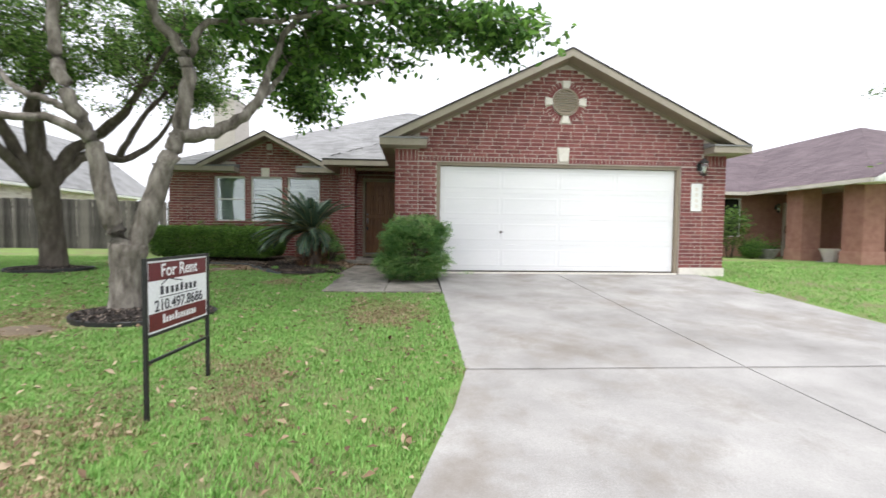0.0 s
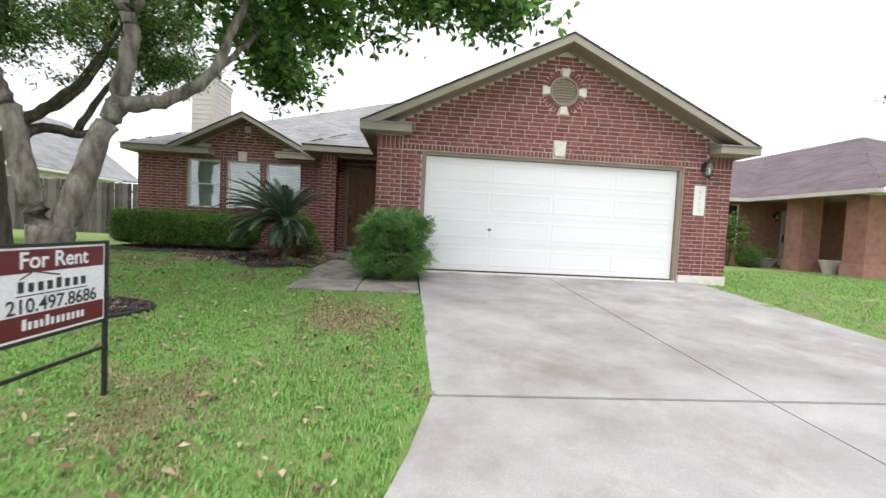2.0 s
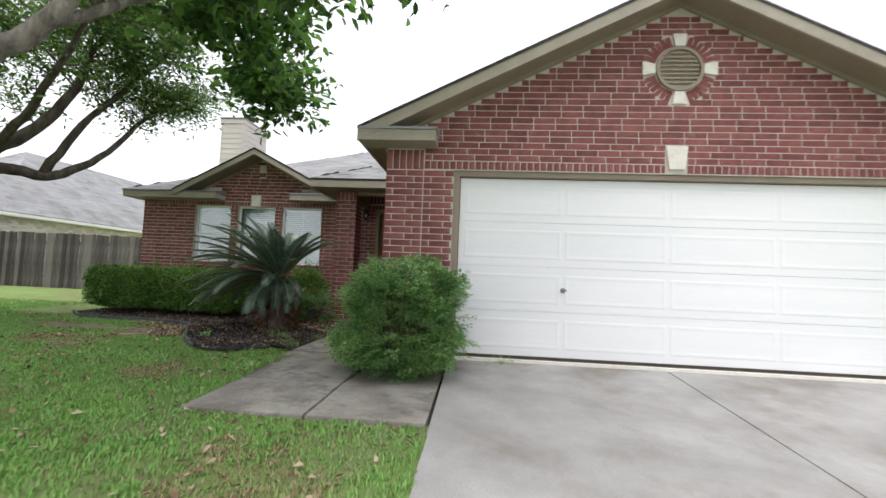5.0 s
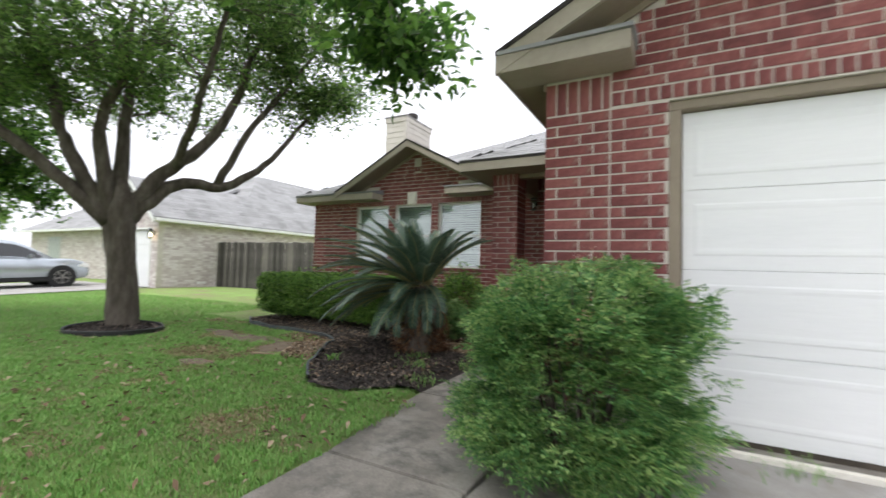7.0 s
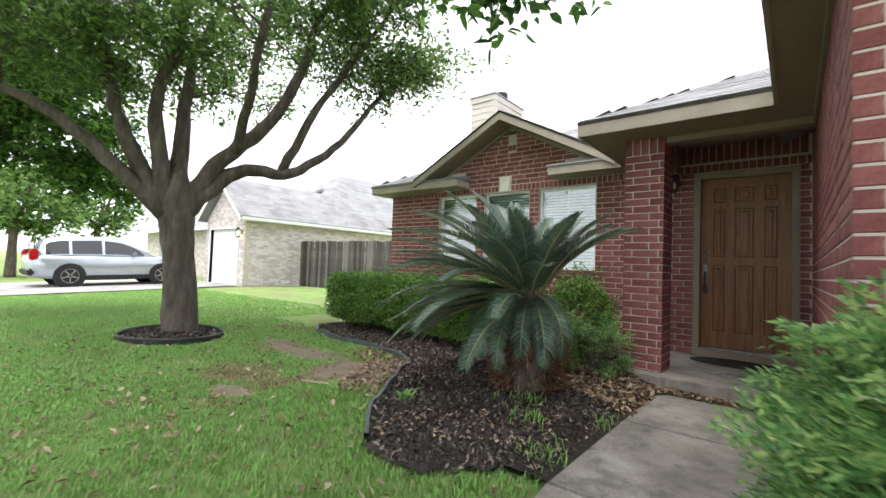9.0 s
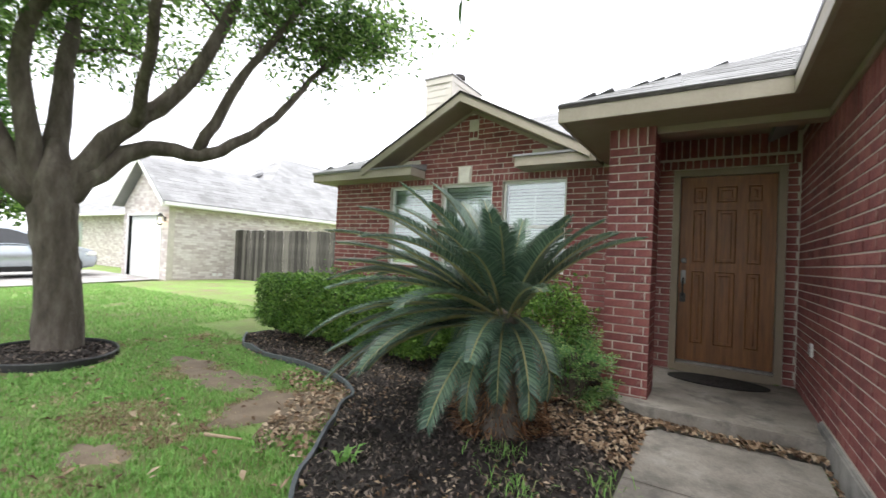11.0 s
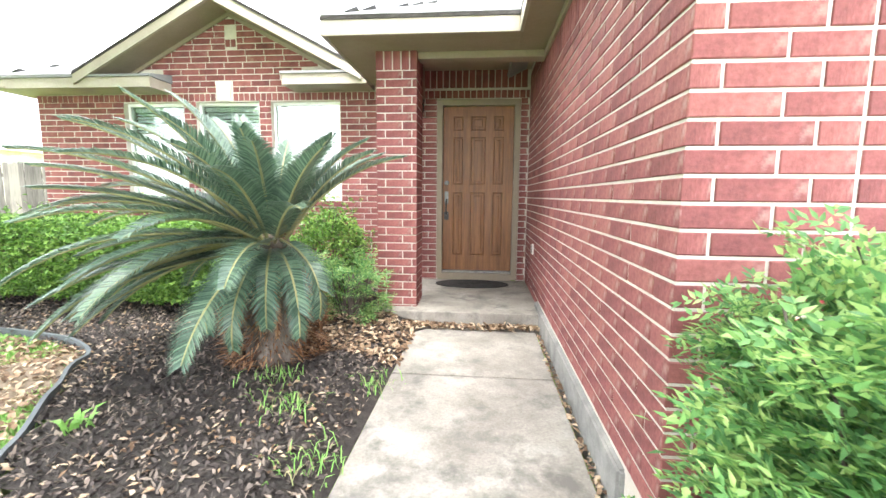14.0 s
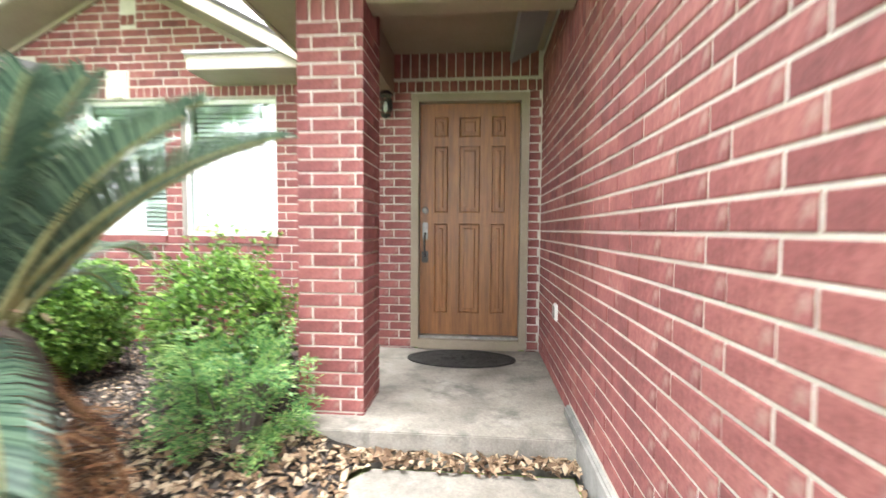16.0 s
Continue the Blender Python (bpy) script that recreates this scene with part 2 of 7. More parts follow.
def thing(name, label, category, at=(0, 0, 0), group="", kind="", turn=0):
    ob = new(name)
    ob.matrix_world = pose(*at, 0, 0, turn)
    ob.empty_display_size = 0.1
    return tagged(ob, label, category, group, kind)


def box(bm, x0, x1, y0, y1, z0, z1, bevel=0.0):
    v = [bm.verts.new(p) for p in ((x0, y0, z0), (x1, y0, z0), (x1, y1, z0), (x0, y1, z0), (x0, y0, z1), (x1, y0, z1), (x1, y1, z1), (x0, y1, z1))]
    f = [bm.faces.new([v[i] for i in q]) for q in ((3, 2, 1, 0), (4, 5, 6, 7), (0, 1, 5, 4), (1, 2, 6, 5), (2, 3, 7, 6), (3, 0, 4, 7))]
    if bevel:
        bmesh.ops.bevel(bm, geom=list({e for q in f for e in q.edges}), offset=bevel, segments=2, affect="EDGES", clamp_overlap=True)
    return bm


def boxes(*sizes, bevel=0.0):
    bm = bmesh.new()
    for s in sizes:
        box(bm, *s, bevel=bevel)
    return bm


def prism(bm, points, shift):
    """A flat polygon pushed along shift."""
    a = [bm.verts.new(p) for p in points]
    b = [bm.verts.new(Vector(p) + Vector(shift)) for p in points]
    bm.faces.new(a), bm.faces.new(b[::-1])
    for i in range(len(a)):
        bm.faces.new((a[i], a[i - 1], b[i - 1], b[i]))
    return bm


def rod(bm, a, b, r, r2=None, sides=10):
    a, b = Vector(a), Vector(b)
    m = Matrix.Translation((a + b) / 2) @ (b - a).to_track_quat("Z", "Y").to_matrix().to_4x4()
    bmesh.ops.create_cone(bm, cap_ends=True, segments=sides, radius1=r, radius2=r if r2 is None else r2, depth=(b - a).length, matrix=m)
    return bm


def lathe(bm, profile, at=(0, 0, 0), sides=20, scale=(1, 1)):
    """Rings of (radius, height) round a vertical axis."""
    rings = []
    for r, z in profile:
        rings.append([bm.verts.new((at[0] + scale[0] * r * math.cos(6.2832 * i / sides), at[1] + scale[1] * r * math.sin(6.2832 * i / sides), at[2] + z)) for i in range(sides)])
    for a, b in zip(rings, rings[1:]):
        for i in range(sides):
            bm.faces.new((a[i - 1], a[i], b[i], b[i - 1]))
    bm.faces.new(rings[0][::-1]), bm.faces.new(rings[-1])
    return bm


# ---- ground ----
def ground_z(x, y):
    """The lawn falls from the house to the street; the neighbour's yard lies a little higher by its house."""
    z = -0.055 + (0.062 * (y + 1.0) if y < -1.0 else 0.01 * min(y + 1.0, 6.0))
    if y < -11.5:
        z = -0.055 - 0.062 * 10.5
    return z


def smooth_ground(x, y):
    t = max(0.0, min(1.0, (-x - 9.0) / 6.0))
    return ground_z(x, y) * (1 - t) + t * (-0.12 + 0.03 * max(-11.0, min(5.0, y - 1.0)))


def under_slab(x, y):
    """True well inside a concrete slab or the house, where the soil lies deeper."""
    left = -0.05 if y > -5.2 else -0.05 - 0.27 * (-5.2 - y)
    right = 5.2 if y > -6.5 else 5.2 + 0.35 * (-6.5 - y)
    drive = left + 0.12 < x < right - 0.12 and -11.5 < y < 0.3
    walkway = -1.88 < x < 0.2 and -2.08 < y < -0.2 or -2.06 < x < -0.8 and -0.3 < y < 4.3 or -2.42 < x < -0.8 and 0.15 < y < 2.6
    return drive or walkway or (-7.4 < x < 5.8 and 4.35 < y < 16.5) or (-0.7 < x < 5.8 and 0.2 < y < 5)


def ground_grid(name, xs, ys, mat, lift=0.0, rough=0.0):
    verts, faces = [], []
    for y in ys:
        for x in xs:
            verts.append((x, y, smooth_ground(x, y) + lift + rough * noise.noise((x * 1.7, y * 1.7, 3.1)) - (0.12 if rough and under_slab(x, y) else 0.0)))
    w = len(xs)
    for j in range(len(ys) - 1):
        for i in range(w - 1):
            faces.append((j * w + i, j * w + i + 1, (j + 1) * w + i + 1, (j + 1) * w + i))
    return raw_part(name, verts, faces, mat, smooth=True)


def steps(a, b, n):
    return [a + (b - a) * i / n for i in range(n + 1)]


far_x = [-900, -300, -120, -60] + steps(-40, -10, 60) + steps(-9.88, 8, 149) + steps(8.5, 30, 43) + [60, 120, 300, 900]
far_y = [-900, -300, -100, -40] + steps(-20, -12.5, 15) + steps(-12.4, 4.4, 140) + steps(5, 20, 30) + [40, 100, 300, 900]
tagged(ground_grid("ground", far_x, far_y, LAWN, -0.01, 0.015), "patchy green lawn with bare brown spots", "lawn", kind="structure")


def slab(name, outline, top, depth, mat, label, parent=None, kind="structure"):
    """A concrete slab with softened edges; its top follows the function top(x, y)."""
    bm = bmesh.new()
    a = [bm.verts.new((x, y, top(x, y))) for x, y in outline]
    bm.faces.new(a)
    ext = bmesh.ops.extrude_face_region(bm, geom=bm.faces[:])
    for v in ext["geom"]:
        if isinstance(v, bmesh.types.BMVert):
            v.co.z -= depth
    bmesh.ops.recalc_face_normals(bm, faces=bm.faces)
    edges = [e for e in bm.edges if all(abs(v.co.z - top(v.co.x, v.co.y)) < 1e-4 for v in e.verts)]
    bmesh.ops.bevel(bm, geom=edges, offset=0.006, segments=2, affect="EDGES")
    ob = mesh_object(name, bm, mat, parent)
    return tagged(ob, label, "concrete slab" if not parent else "", kind=kind if not parent else "")


def drive_z(x, y):
    return -0.005 + 0.06 * min(0.0, y + 0.1) * (1.0 if y < -1 else 0.75)


drive = tagged(new("driveway"), "pale grey stained concrete driveway with dark joints", "driveway", kind="structure")
EDGE = 2.36
slab("panel", [(-0.05, -5.23), (EDGE - 0.003, -5.23), (EDGE - 0.003, -0.02), (-0.05, -0.02)], drive_z, 0.2, CONCRETE, "", drive)
slab("panel", [(EDGE + 0.003, -5.23), (5.15, -5.23), (5.22, -3.0), (5.32, -0.7), (5.32, -0.02), (EDGE + 0.003, -0.02)], drive_z, 0.2, CONCRETE, "", drive)
slab("panel", [(-1.9, -11.6), (EDGE + 0.245, -11.6), (EDGE - 0.003, -5.25), (-0.05, -5.25), (-0.2, -5.9), (-0.48, -6.8), (-0.95, -8.6)], drive_z, 0.2, CONCRETE, "", drive)
slab("panel", [(EDGE + 0.252, -11.6), (7.0, -11.6), (5.9, -8.4), (5.35, -6.6), (5.15, -5.25), (EDGE + 0.003, -5.25)], drive_z, 0.2, CONCRETE, "", drive)
part("joint_filler", boxes((-0.05, 5.15, -5.252, -5.228, -0.5, -0.32), (EDGE - 0.004, EDGE + 0.004, -5.2, -0.02, -0.5, -0.4)), JOINT, drive)

tagged(ground_grid("road", steps(-400, 400, 40), [-19.5, -15.5, -11.6], ROAD, 0.012), "grey asphalt street", "road", kind="structure")

path = tagged(new("pavement"), "grey stained concrete front path", "path", kind="structure")
WALK_Z = -0.075
flat = lambda z: (lambda x, y: z)
walk_z = lambda x, y: WALK_Z + 0.02 * min(0.0, y + 0.6)
slab("panel", [(-1.9, -2.12), (-0.96, -2.12), (-0.96, -1.24), (-1.9, -1.24)], walk_z, 0.15, CONCRETE_OLD, "", path)
slab("panel", [(-0.945, -2.12), (-0.075, -2.12), (-0.075, -0.2), (-0.86, -0.2), (-0.945, -1.24)], walk_z, 0.15, CONCRETE_OLD, "", path)
slab("panel", [(-1.9, -1.225), (-0.96, -1.225), (-0.96, 0.1), (-2.05, 0.1), (-2.0, -0.4)], walk_z, 0.15, CONCRETE_OLD, "", path)
slab("panel", [(-2.05, 0.115), (-0.96, 0.115), (-0.96, 1.4), (-2.05, 1.4)], walk_z, 0.15, CONCRETE_OLD, "", path)
slab("panel", [(-2.05, 1.412), (-0.96, 1.412), (-0.96, 2.42), (-1.95, 2.42), (-2.05, 2.3)], walk_z, 0.15, CONCRETE_OLD, "", path)
PORCH = 0.045
porch = tagged(new("floor"), "worn concrete porch floor with a stained front edge", "porch floor", kind="structure")
slab("slab", [(-2.5, 2.56), (-0.885, 2.56), (-0.885, 4.2), (-2.5, 4.2)], flat(PORCH), 0.3, CONCRETE_OLD, "", porch)

# ---- house: walls ----
COURSE, JT, LEN, PROUD = 0.0768, 0.011, 0.254, 0.006


def brick_mesh(name, length, height, proud):
    """A brick face with rounded arrises: back ring, shoulder ring, front ring."""
    c = 0.004
    rings = [[(0, 0, 0), (length, 0, 0), (length, 0, height), (0, 0, height)]]
    rings.append([(x, -proud + c * 0.8, z) for x, y, z in rings[0]])
    rings.append([(min(max(x, c), length - c), -proud, min(max(z, c), height - c)) for x, y, z in rings[0]])
    verts, faces = sum(rings, []), [(8, 9, 10, 11)]
    for k in (0, 4):
        for i in range(4):
            j = (i + 1) % 4
            faces.append((k + i, k + j, k + 4 + j, k + 4 + i))
    me = bpy.data.meshes.new(name)
    me.from_pydata(verts, [], faces)
    return me, verts, faces


def wall_frame(origin, along):
    """Local x runs along the wall, local -y out of it, z up."""
    u = Vector((*along, 0)).normalized()
    return Matrix(((u.x, -u.y, 0, origin[0]), (u.y, u.x, 0, origin[1]), (0, 0, 1, origin[2]), (0, 0, 0, 1)))


QUEUE = []    # single bricks are laid at the end of the file


def brickwork(wall, frame_m, rows, near, mat=None, length=LEN - JT, height=COURSE - JT):
    """Bricks on a wall: rows of (z, [(start, end)], upright). Those for which near(s, z) holds become parts, the rest one joined mesh."""
    rng = random.Random(wall.name)
    me, verts, faces = brick_mesh("brick", length, height, PROUD)
    me.materials.append(mat or BRICK)
    jv, jf = [], []
    for k, (z, spans, upright) in enumerate(rows):
        for a, b in spans:
            unit = upright if upright else length + JT
            s = a - (unit * 0.64 if (k % 2 and not upright) else 0)
            while s < b - 0.012:
                s0, s1 = max(s, a), min(s + unit - JT, b)
                s += unit
                if s1 - s0 < 0.03:
                    continue
                if upright:
                    tall, wide = (0.0925 if upright < 0.08 else 0.235), s1 - s0
                    if isinstance(near, dict):
                        tall = near.get("tall", tall)
                    m = Matrix.Translation((s0, 0, z)) @ Matrix.Diagonal((wide / length, 1, tall / height, 1))
                else:
                    m = Matrix.Translation((s0, 0, z)) @ Matrix.Diagonal(((s1 - s0) / length, 1, 1, 1))
                m = m @ Matrix.Translation((0, rng.uniform(-0.0015, 0.0015), 0))
                if near((s0 + s1) / 2, z):
                    QUEUE.append((me, wall, frame_m @ m))
                else:
                    n = len(jv)
                    jv += [tuple(frame_m @ m @ Vector(v)) for v in verts]
                    jf += [tuple(n + i for i in f) for f in faces]
    if jv:
        ob = raw_part("brickwork", jv, jf, mat or BRICK, wall)
        tagged(ob, kind="stuff")


def course_rows(z0, z1, spans):
    rows, k = [], 0
    while z0 + k * COURSE < z1 - 0.03:
        z = z0 + k * COURSE
        rows.append((z, spans(z + COURSE / 2), 0))
        k += 1
    return rows


GX0, GX1, GY = -0.89, 5.91, -0.1            # garage: ends and face of the brick
EAVE, SLOPE = 2.61, 0.484
RIDGE_X = 2.51
APEX = EAVE + SLOPE * (RIDGE_X + 1.18)
SOFFIT = 2.46
OPEN0, OPEN1, OPEN_Z = -0.075, 4.955, 2.2


def gable_top(x):
    return APEX - 0.2 - SLOPE * abs(x - RIDGE_X)


# garage front: mortar body in pieces round the opening
wall_front = tagged(new("wall_garage_front"), "red brick garage gable wall with pale mortar", "brick wall", kind="structure")
bm = bmesh.new()
T = 0.2
for x0, x1 in ((GX0, OPEN0), (OPEN1, GX1)):
    box(bm, x0, x1, GY, GY + T, -0.3, OPEN_Z)
prism(bm, [(GX0, GY, OPEN_Z), (GX1, GY, OPEN_Z), (GX1, GY, gable_top(GX1)), (RIDGE_X, GY, gable_top(RIDGE_X)), (GX0, GY, gable_top(GX0))], (0, T, 0))
part("mortar", bm, MORTAR, wall_front)
part("footing", boxes((OPEN1 + 0.01, GX1 + 0.02, GY - 0.03, GY + 0.1, -0.25, 0.13), bevel=0.008), STONE, wall_front, "pale concrete footing")
VENT = (2.5, 3.44)


def front_spans(x):
    def spans(z):
        if z < OPEN_Z + 0.1:
            return [(GX0 - 0.0055, -0.446), (-0.434, OPEN0 - 0.002), (OPEN1 + 0.002, 5.424), (5.436, GX1 - 0.002)]
        half = (APEX - 0.24 - z) / SLOPE
        if z < 2.45:
            lo, hi = -0.43, 5.42
        else:
            lo, hi = max(GX0, RIDGE_X - half), min(GX1, RIDGE_X + half)
        if hi - lo < 0.15:
            return []
        w = [(lo, hi)]
        cuts = []
        d = 0.41 ** 2 - (z - VENT[1]) ** 2
        if d > 0:
            cuts.append((VENT[0] - d ** 0.5, VENT[0] + d ** 0.5))
        if 2.24 < z < 2.52:
            cuts.append((2.35, 2.6))
        for c0, c1 in cuts:
            w = [q for a, b in w for q in ((a, min(b, c0)), (max(a, c1), b)) if q[1] - q[0] > 0.03]
        return w
    return spans


F = wall_frame((0, GY, 0), (1, 0))
rows = course_rows(0.125, OPEN_Z, front_spans(0))
rows.append((OPEN_Z + 0.012, [(-0.43, 2.35), (2.6, 5.42)], 0.0762))
rows.append((OPEN_Z + 0.001, [(GX0 - 0.0055, -0.446), (5.436, GX1 + 0.0055)], 0.081))
rows += course_rows(OPEN_Z + 0.118, APEX - 0.25, front_spans(0))
brickwork(wall_front, F, rows, lambda s, z: s < 0.0 or (z < 2.33 and s < 2.6))

# garage side wall along the path
wall_side = tagged(new("wall_garage_side"), "long red brick side wall beside the path", "brick wall", kind="structure")
part("mortar", boxes((GX0, GX0 + T, GY + T, 4.22, -0.3, SOFFIT + 0.22)), MORTAR, wall_side)
part("footing", boxes((GX0 - 0.03, GX0 + 0.02, GY + 0.3, 2.9, -0.3, 0.1), bevel=0.012), STAINED, wall_side, "grey stained concrete footing")
SF = wall_frame((GX0, 4.2, 0), (0, -1))      # seen from -x: s runs towards the street
side_len = 4.2 - GY
brickwork(wall_side, SF, course_rows(0.125 - 2 * COURSE, 2.19, lambda z: [(0.004, side_len + 0.0055)] if z > 0.1 else [(0.004, 1.3)])
          + [(2.2, [(0.004, side_len + 0.0055)], 0.081), (2.403, [(0.004, 1.3)], 0), (2.48, [(0.004, 1.3)], 0), (2.556, [(0.004, 1.3)], 0)], lambda s, z: s > 2.4 and z < 2.05)

# window and door wall
WY, WX0 = 4.23, -7.58
WIN = [(-6.31, -5.45), (-5.28, -4.4), (-4.24, -3.31)]
WZ0, WZ1 = 1.05, 2.34
DX0, DX1, DZ0, DZ1 = -2.05, -1.0, 0.05, 2.34
G2X, G2APEX = -4.76, 3.6
wall_bay = tagged(new("wall_entry"), "red brick front wall with three windows and the front door", "brick wall", kind="structure")
bm = bmesh.new()
xs = [WX0] + [v for w in WIN for v in w] + [DX0, DX1, GX0 + 0.01]
for i in range(len(xs) - 1):
    window, door = i in (1, 3, 5), i == 7
    if not door:
        box(bm, xs[i], xs[i + 1], WY, WY + T, -0.3, WZ0 if window else 2.34)
prism(bm, [(WX0, WY, 2.34), (GX0 + 0.01, WY, 2.34), (GX0 + 0.01, WY, 2.6), (G2X + 2, WY, 2.6), (G2X, WY, G2APEX - 0.15), (G2X - 2, WY, 2.6), (WX0, WY, 2.6)], (0, T, 0))
box(bm, -2.7, GX0 + 0.01, WY + 0.0015, WY + T, 2.601, 2.69)
part("mortar", bm, MORTAR, wall_bay)
BF = wall_frame((0, WY, 0), (1, 0))


def bay_spans(z):
    w = [(WX0 + 0.002, GX0 - 0.01)]
    cuts = [(DX0, DX1)] if z < DZ1 + 0.0 else []
    if WZ0 - 0.1 < z < WZ1:
        cuts += WIN
    if 2.4 < z:
        half = (G2APEX - 0.17 - z) / 0.52
        if z > 2.46:
            w = [(G2X - min(half, 0.95 if z < 2.75 else half), G2X + min(half, 0.95 if z < 2.75 else half))]
        cuts += [(G2X - 0.07, G2X + 0.09)] if 3.02 < z < 3.27 else []
        cuts += [(-4.99, -4.75)] if z < 2.6 else []
    for c0, c1 in cuts:
        w = [q for a, b in w for q in ((a, min(b, c0 - 0.002)), (max(a, c1 + 0.002), b)) if q[1] - q[0] > 0.03]
    return w


rows = course_rows(-0.1, 2.33, bay_spans)
rows.append((2.352, [(WX0 + 0.002, -4.99), (-4.75, GX0 - 0.01)], 0.0762))
rows += course_rows(2.46, G2APEX - 0.25, bay_spans)
rows.append((2.475, [(-2.62, GX0 - 0.01)], 0.081))
rows.append((3.03, [(G2X - 0.065, G2X + 0.088)], 0.0761))
brickwork(wall_bay, BF, rows, lambda s, z: s > -3.25 and z < 2.34)

# brick column at the porch corner
column = tagged(new("column"), "square red brick porch column", "column", kind="structure")
CX0, CX1, CY0, CY1 = -2.465, -2.09, 2.75, 3.13
part("mortar", boxes((CX0, CX1, CY0, CY1, -0.3, SOFFIT + 0.05)), MORTAR, column)
for org, along, ln in (((CX0, CY0, 0), (1, 0), CX1 - CX0), ((CX1, CY0, 0), (0, 1), CY1 - CY0), ((CX0, CY1, 0), (0, -1), CY1 - CY0)):
    M = wall_frame(org, along)
    brickwork(column, M, course_rows(-0.09 + 0.002, 2.26, lambda z: [(-0.0055, ln + 0.0055)]) + [(2.292, [(-0.0055, ln + 0.0055)], 0.081)], lambda s, z: True)

# side and back walls that close the house
shell = tagged(new("wall_rear"), "plain red brick outer walls", "brick wall", kind="structure")
part("body", boxes((WX0, WX0 + T, WY + T, 16.8, -0.3, SOFFIT), (WX0, 5.9, 16.6, 16.8, -0.3, SOFFIT), (GX1 - T, GX1, GY + T, 16.6, -0.3, SOFFIT)), BRICK, shell)
brickwork(shell, wall_frame((WX0, 12, 0), (0, -1)), course_rows(0, 2.4, lambda z: [(0, 7.75)]), lambda s, z: False)
part("inner_wall", boxes((WX0 + T + 0.01, GX1 - T - 0.01, 8.0, 8.1, 0, 2.4)), INSIDE, shell)
tagged(mesh_object("ceiling", boxes((WX0 + T, GX1 - T, WY + T, 16.6, 2.48, 2.5), (GX0 + T, GX1 - T, GY + T, WY + T, 2.48, 2.5)), INSIDE), "plain inner ceiling", "ceiling", kind="structure")

# ---- house: roofs ----
def roof_plane(parent, eave_a, eave_b, top_b, top_a, mat=SHINGLE, tab=0.3, rowh=0.14, seed=1, tabs=True, thick=0.03):
    """A sloped roof surface with overlapping shingle tabs. Corners: along the eave, then along the top."""
    ea, eb, tb, ta = (Vector(p) for p in (eave_a, eave_b, top_b, top_a))
    nrm = (eb - ea).cross(ta - ea)
    if nrm.length < 1e-6:
        nrm = (eb - ea).cross(tb - ea)
    nrm.normalize()
    if nrm.z < 0:
        nrm = -nrm
    bm = bmesh.new()
    pts = [ea, eb, tb] + ([ta] if (ta - tb).length > 1e-4 else [])
    prism(bm, [p - nrm * 0.002 for p in pts], -nrm * thick)
    part("roof_deck", bm, mat, parent)
    if not tabs:
        return
    u = (eb - ea).normalized()
    w = nrm.cross(u)
    if w.z < 0:
        w = -w
    height = max((tb - ea).dot(w), (ta - ea).dot(w))
    rng = random.Random(seed)
    verts, faces = [], []
    rows_n = int(height / rowh)
    la, lb = (ta - ea).dot(u), (tb - ea).dot(u)
    full = (eb - ea).length
    for r in range(rows_n):
        v0, v1 = r * rowh, min(height, (r + 1.15) * rowh)
        f0 = v0 / height
        s0, s1 = la * f0, full + (lb - full) * f0
        s = s0 - rng.uniform(0, tab)
        while s < s1:
            a, b = max(s, s0), min(s + tab - 0.006, s1)
            s += tab
            if b - a < 0.03:
                continue
            lift = rng.uniform(0.004, 0.008)
            n = len(verts)
            f1 = min(1.0, v1 / height)
            a1, b1 = max(a, la * f1), min(b, full + (lb - full) * f1)
            a1, b1 = min(a1, b1), max(a1, b1)
            for (ss, vv, hh) in ((a, v0, lift), (b, v0, lift), (b1, v1, 0.002), (a1, v1, 0.002), (a, v0, 0), (b, v0, 0)):
                verts.append(tuple(ea + u * ss + w * vv + nrm * hh))
            faces += [(n, n + 1, n + 2, n + 3), (n + 4, n + 5, n + 1, n)]
    if verts:
        tagged(raw_part("shingles", verts, faces, mat, parent), kind="stuff")


roof = tagged(new("roof"), "grey asphalt shingle roof with tan fascia and soffits", "roof", kind="structure")
E0, E1, EY = -1.18, 6.2, -0.44
# garage gable roof
roof_plane(roof, (E0, EY, EAVE), (E0, 9.5, EAVE), (RIDGE_X, 9.5, APEX), (RIDGE_X, EY, APEX), seed=2)
roof_plane(roof, (E1, EY, EAVE), (E1, 9.5, EAVE), (RIDGE_X, 9.5, APEX), (RIDGE_X, EY, APEX), seed=3)
# main hip roof and the porch hip in front of it
k = 6.8
MX0, MY0 = -7.8, 3.82
UP = 0.72       # above the wall the slope is whole; below it only the eaves beside the small gable
roof_plane(roof, (MX0 + UP, MY0 + UP, EAVE + 0.5 * UP), (6.2 - UP, MY0 + UP, EAVE + 0.5 * UP), (6.2 - k, MY0 + k, EAVE + 0.5 * k), (MX0 + k, MY0 + k, EAVE + 0.5 * k), seed=4)
roof_plane(roof, (MX0, MY0, EAVE), (-6.45, MY0, EAVE), (-6.0, MY0 + UP, EAVE + 0.5 * UP), (MX0 + UP, MY0 + UP, EAVE + 0.5 * UP), seed=14)
roof_plane(roof, (-3.2, MY0, EAVE), (-2.3, MY0, EAVE), (-2.3, MY0 + UP, EAVE + 0.5 * UP), (-3.6, MY0 + UP, EAVE + 0.5 * UP), seed=15)
roof_plane(roof, (MX0, MY0 + 2 * k, EAVE), (MX0, MY0, EAVE), (MX0 + k, MY0 + k, EAVE + 0.5 * k), (MX0 + k, MY0 + k, EAVE + 0.5 * k), seed=5)
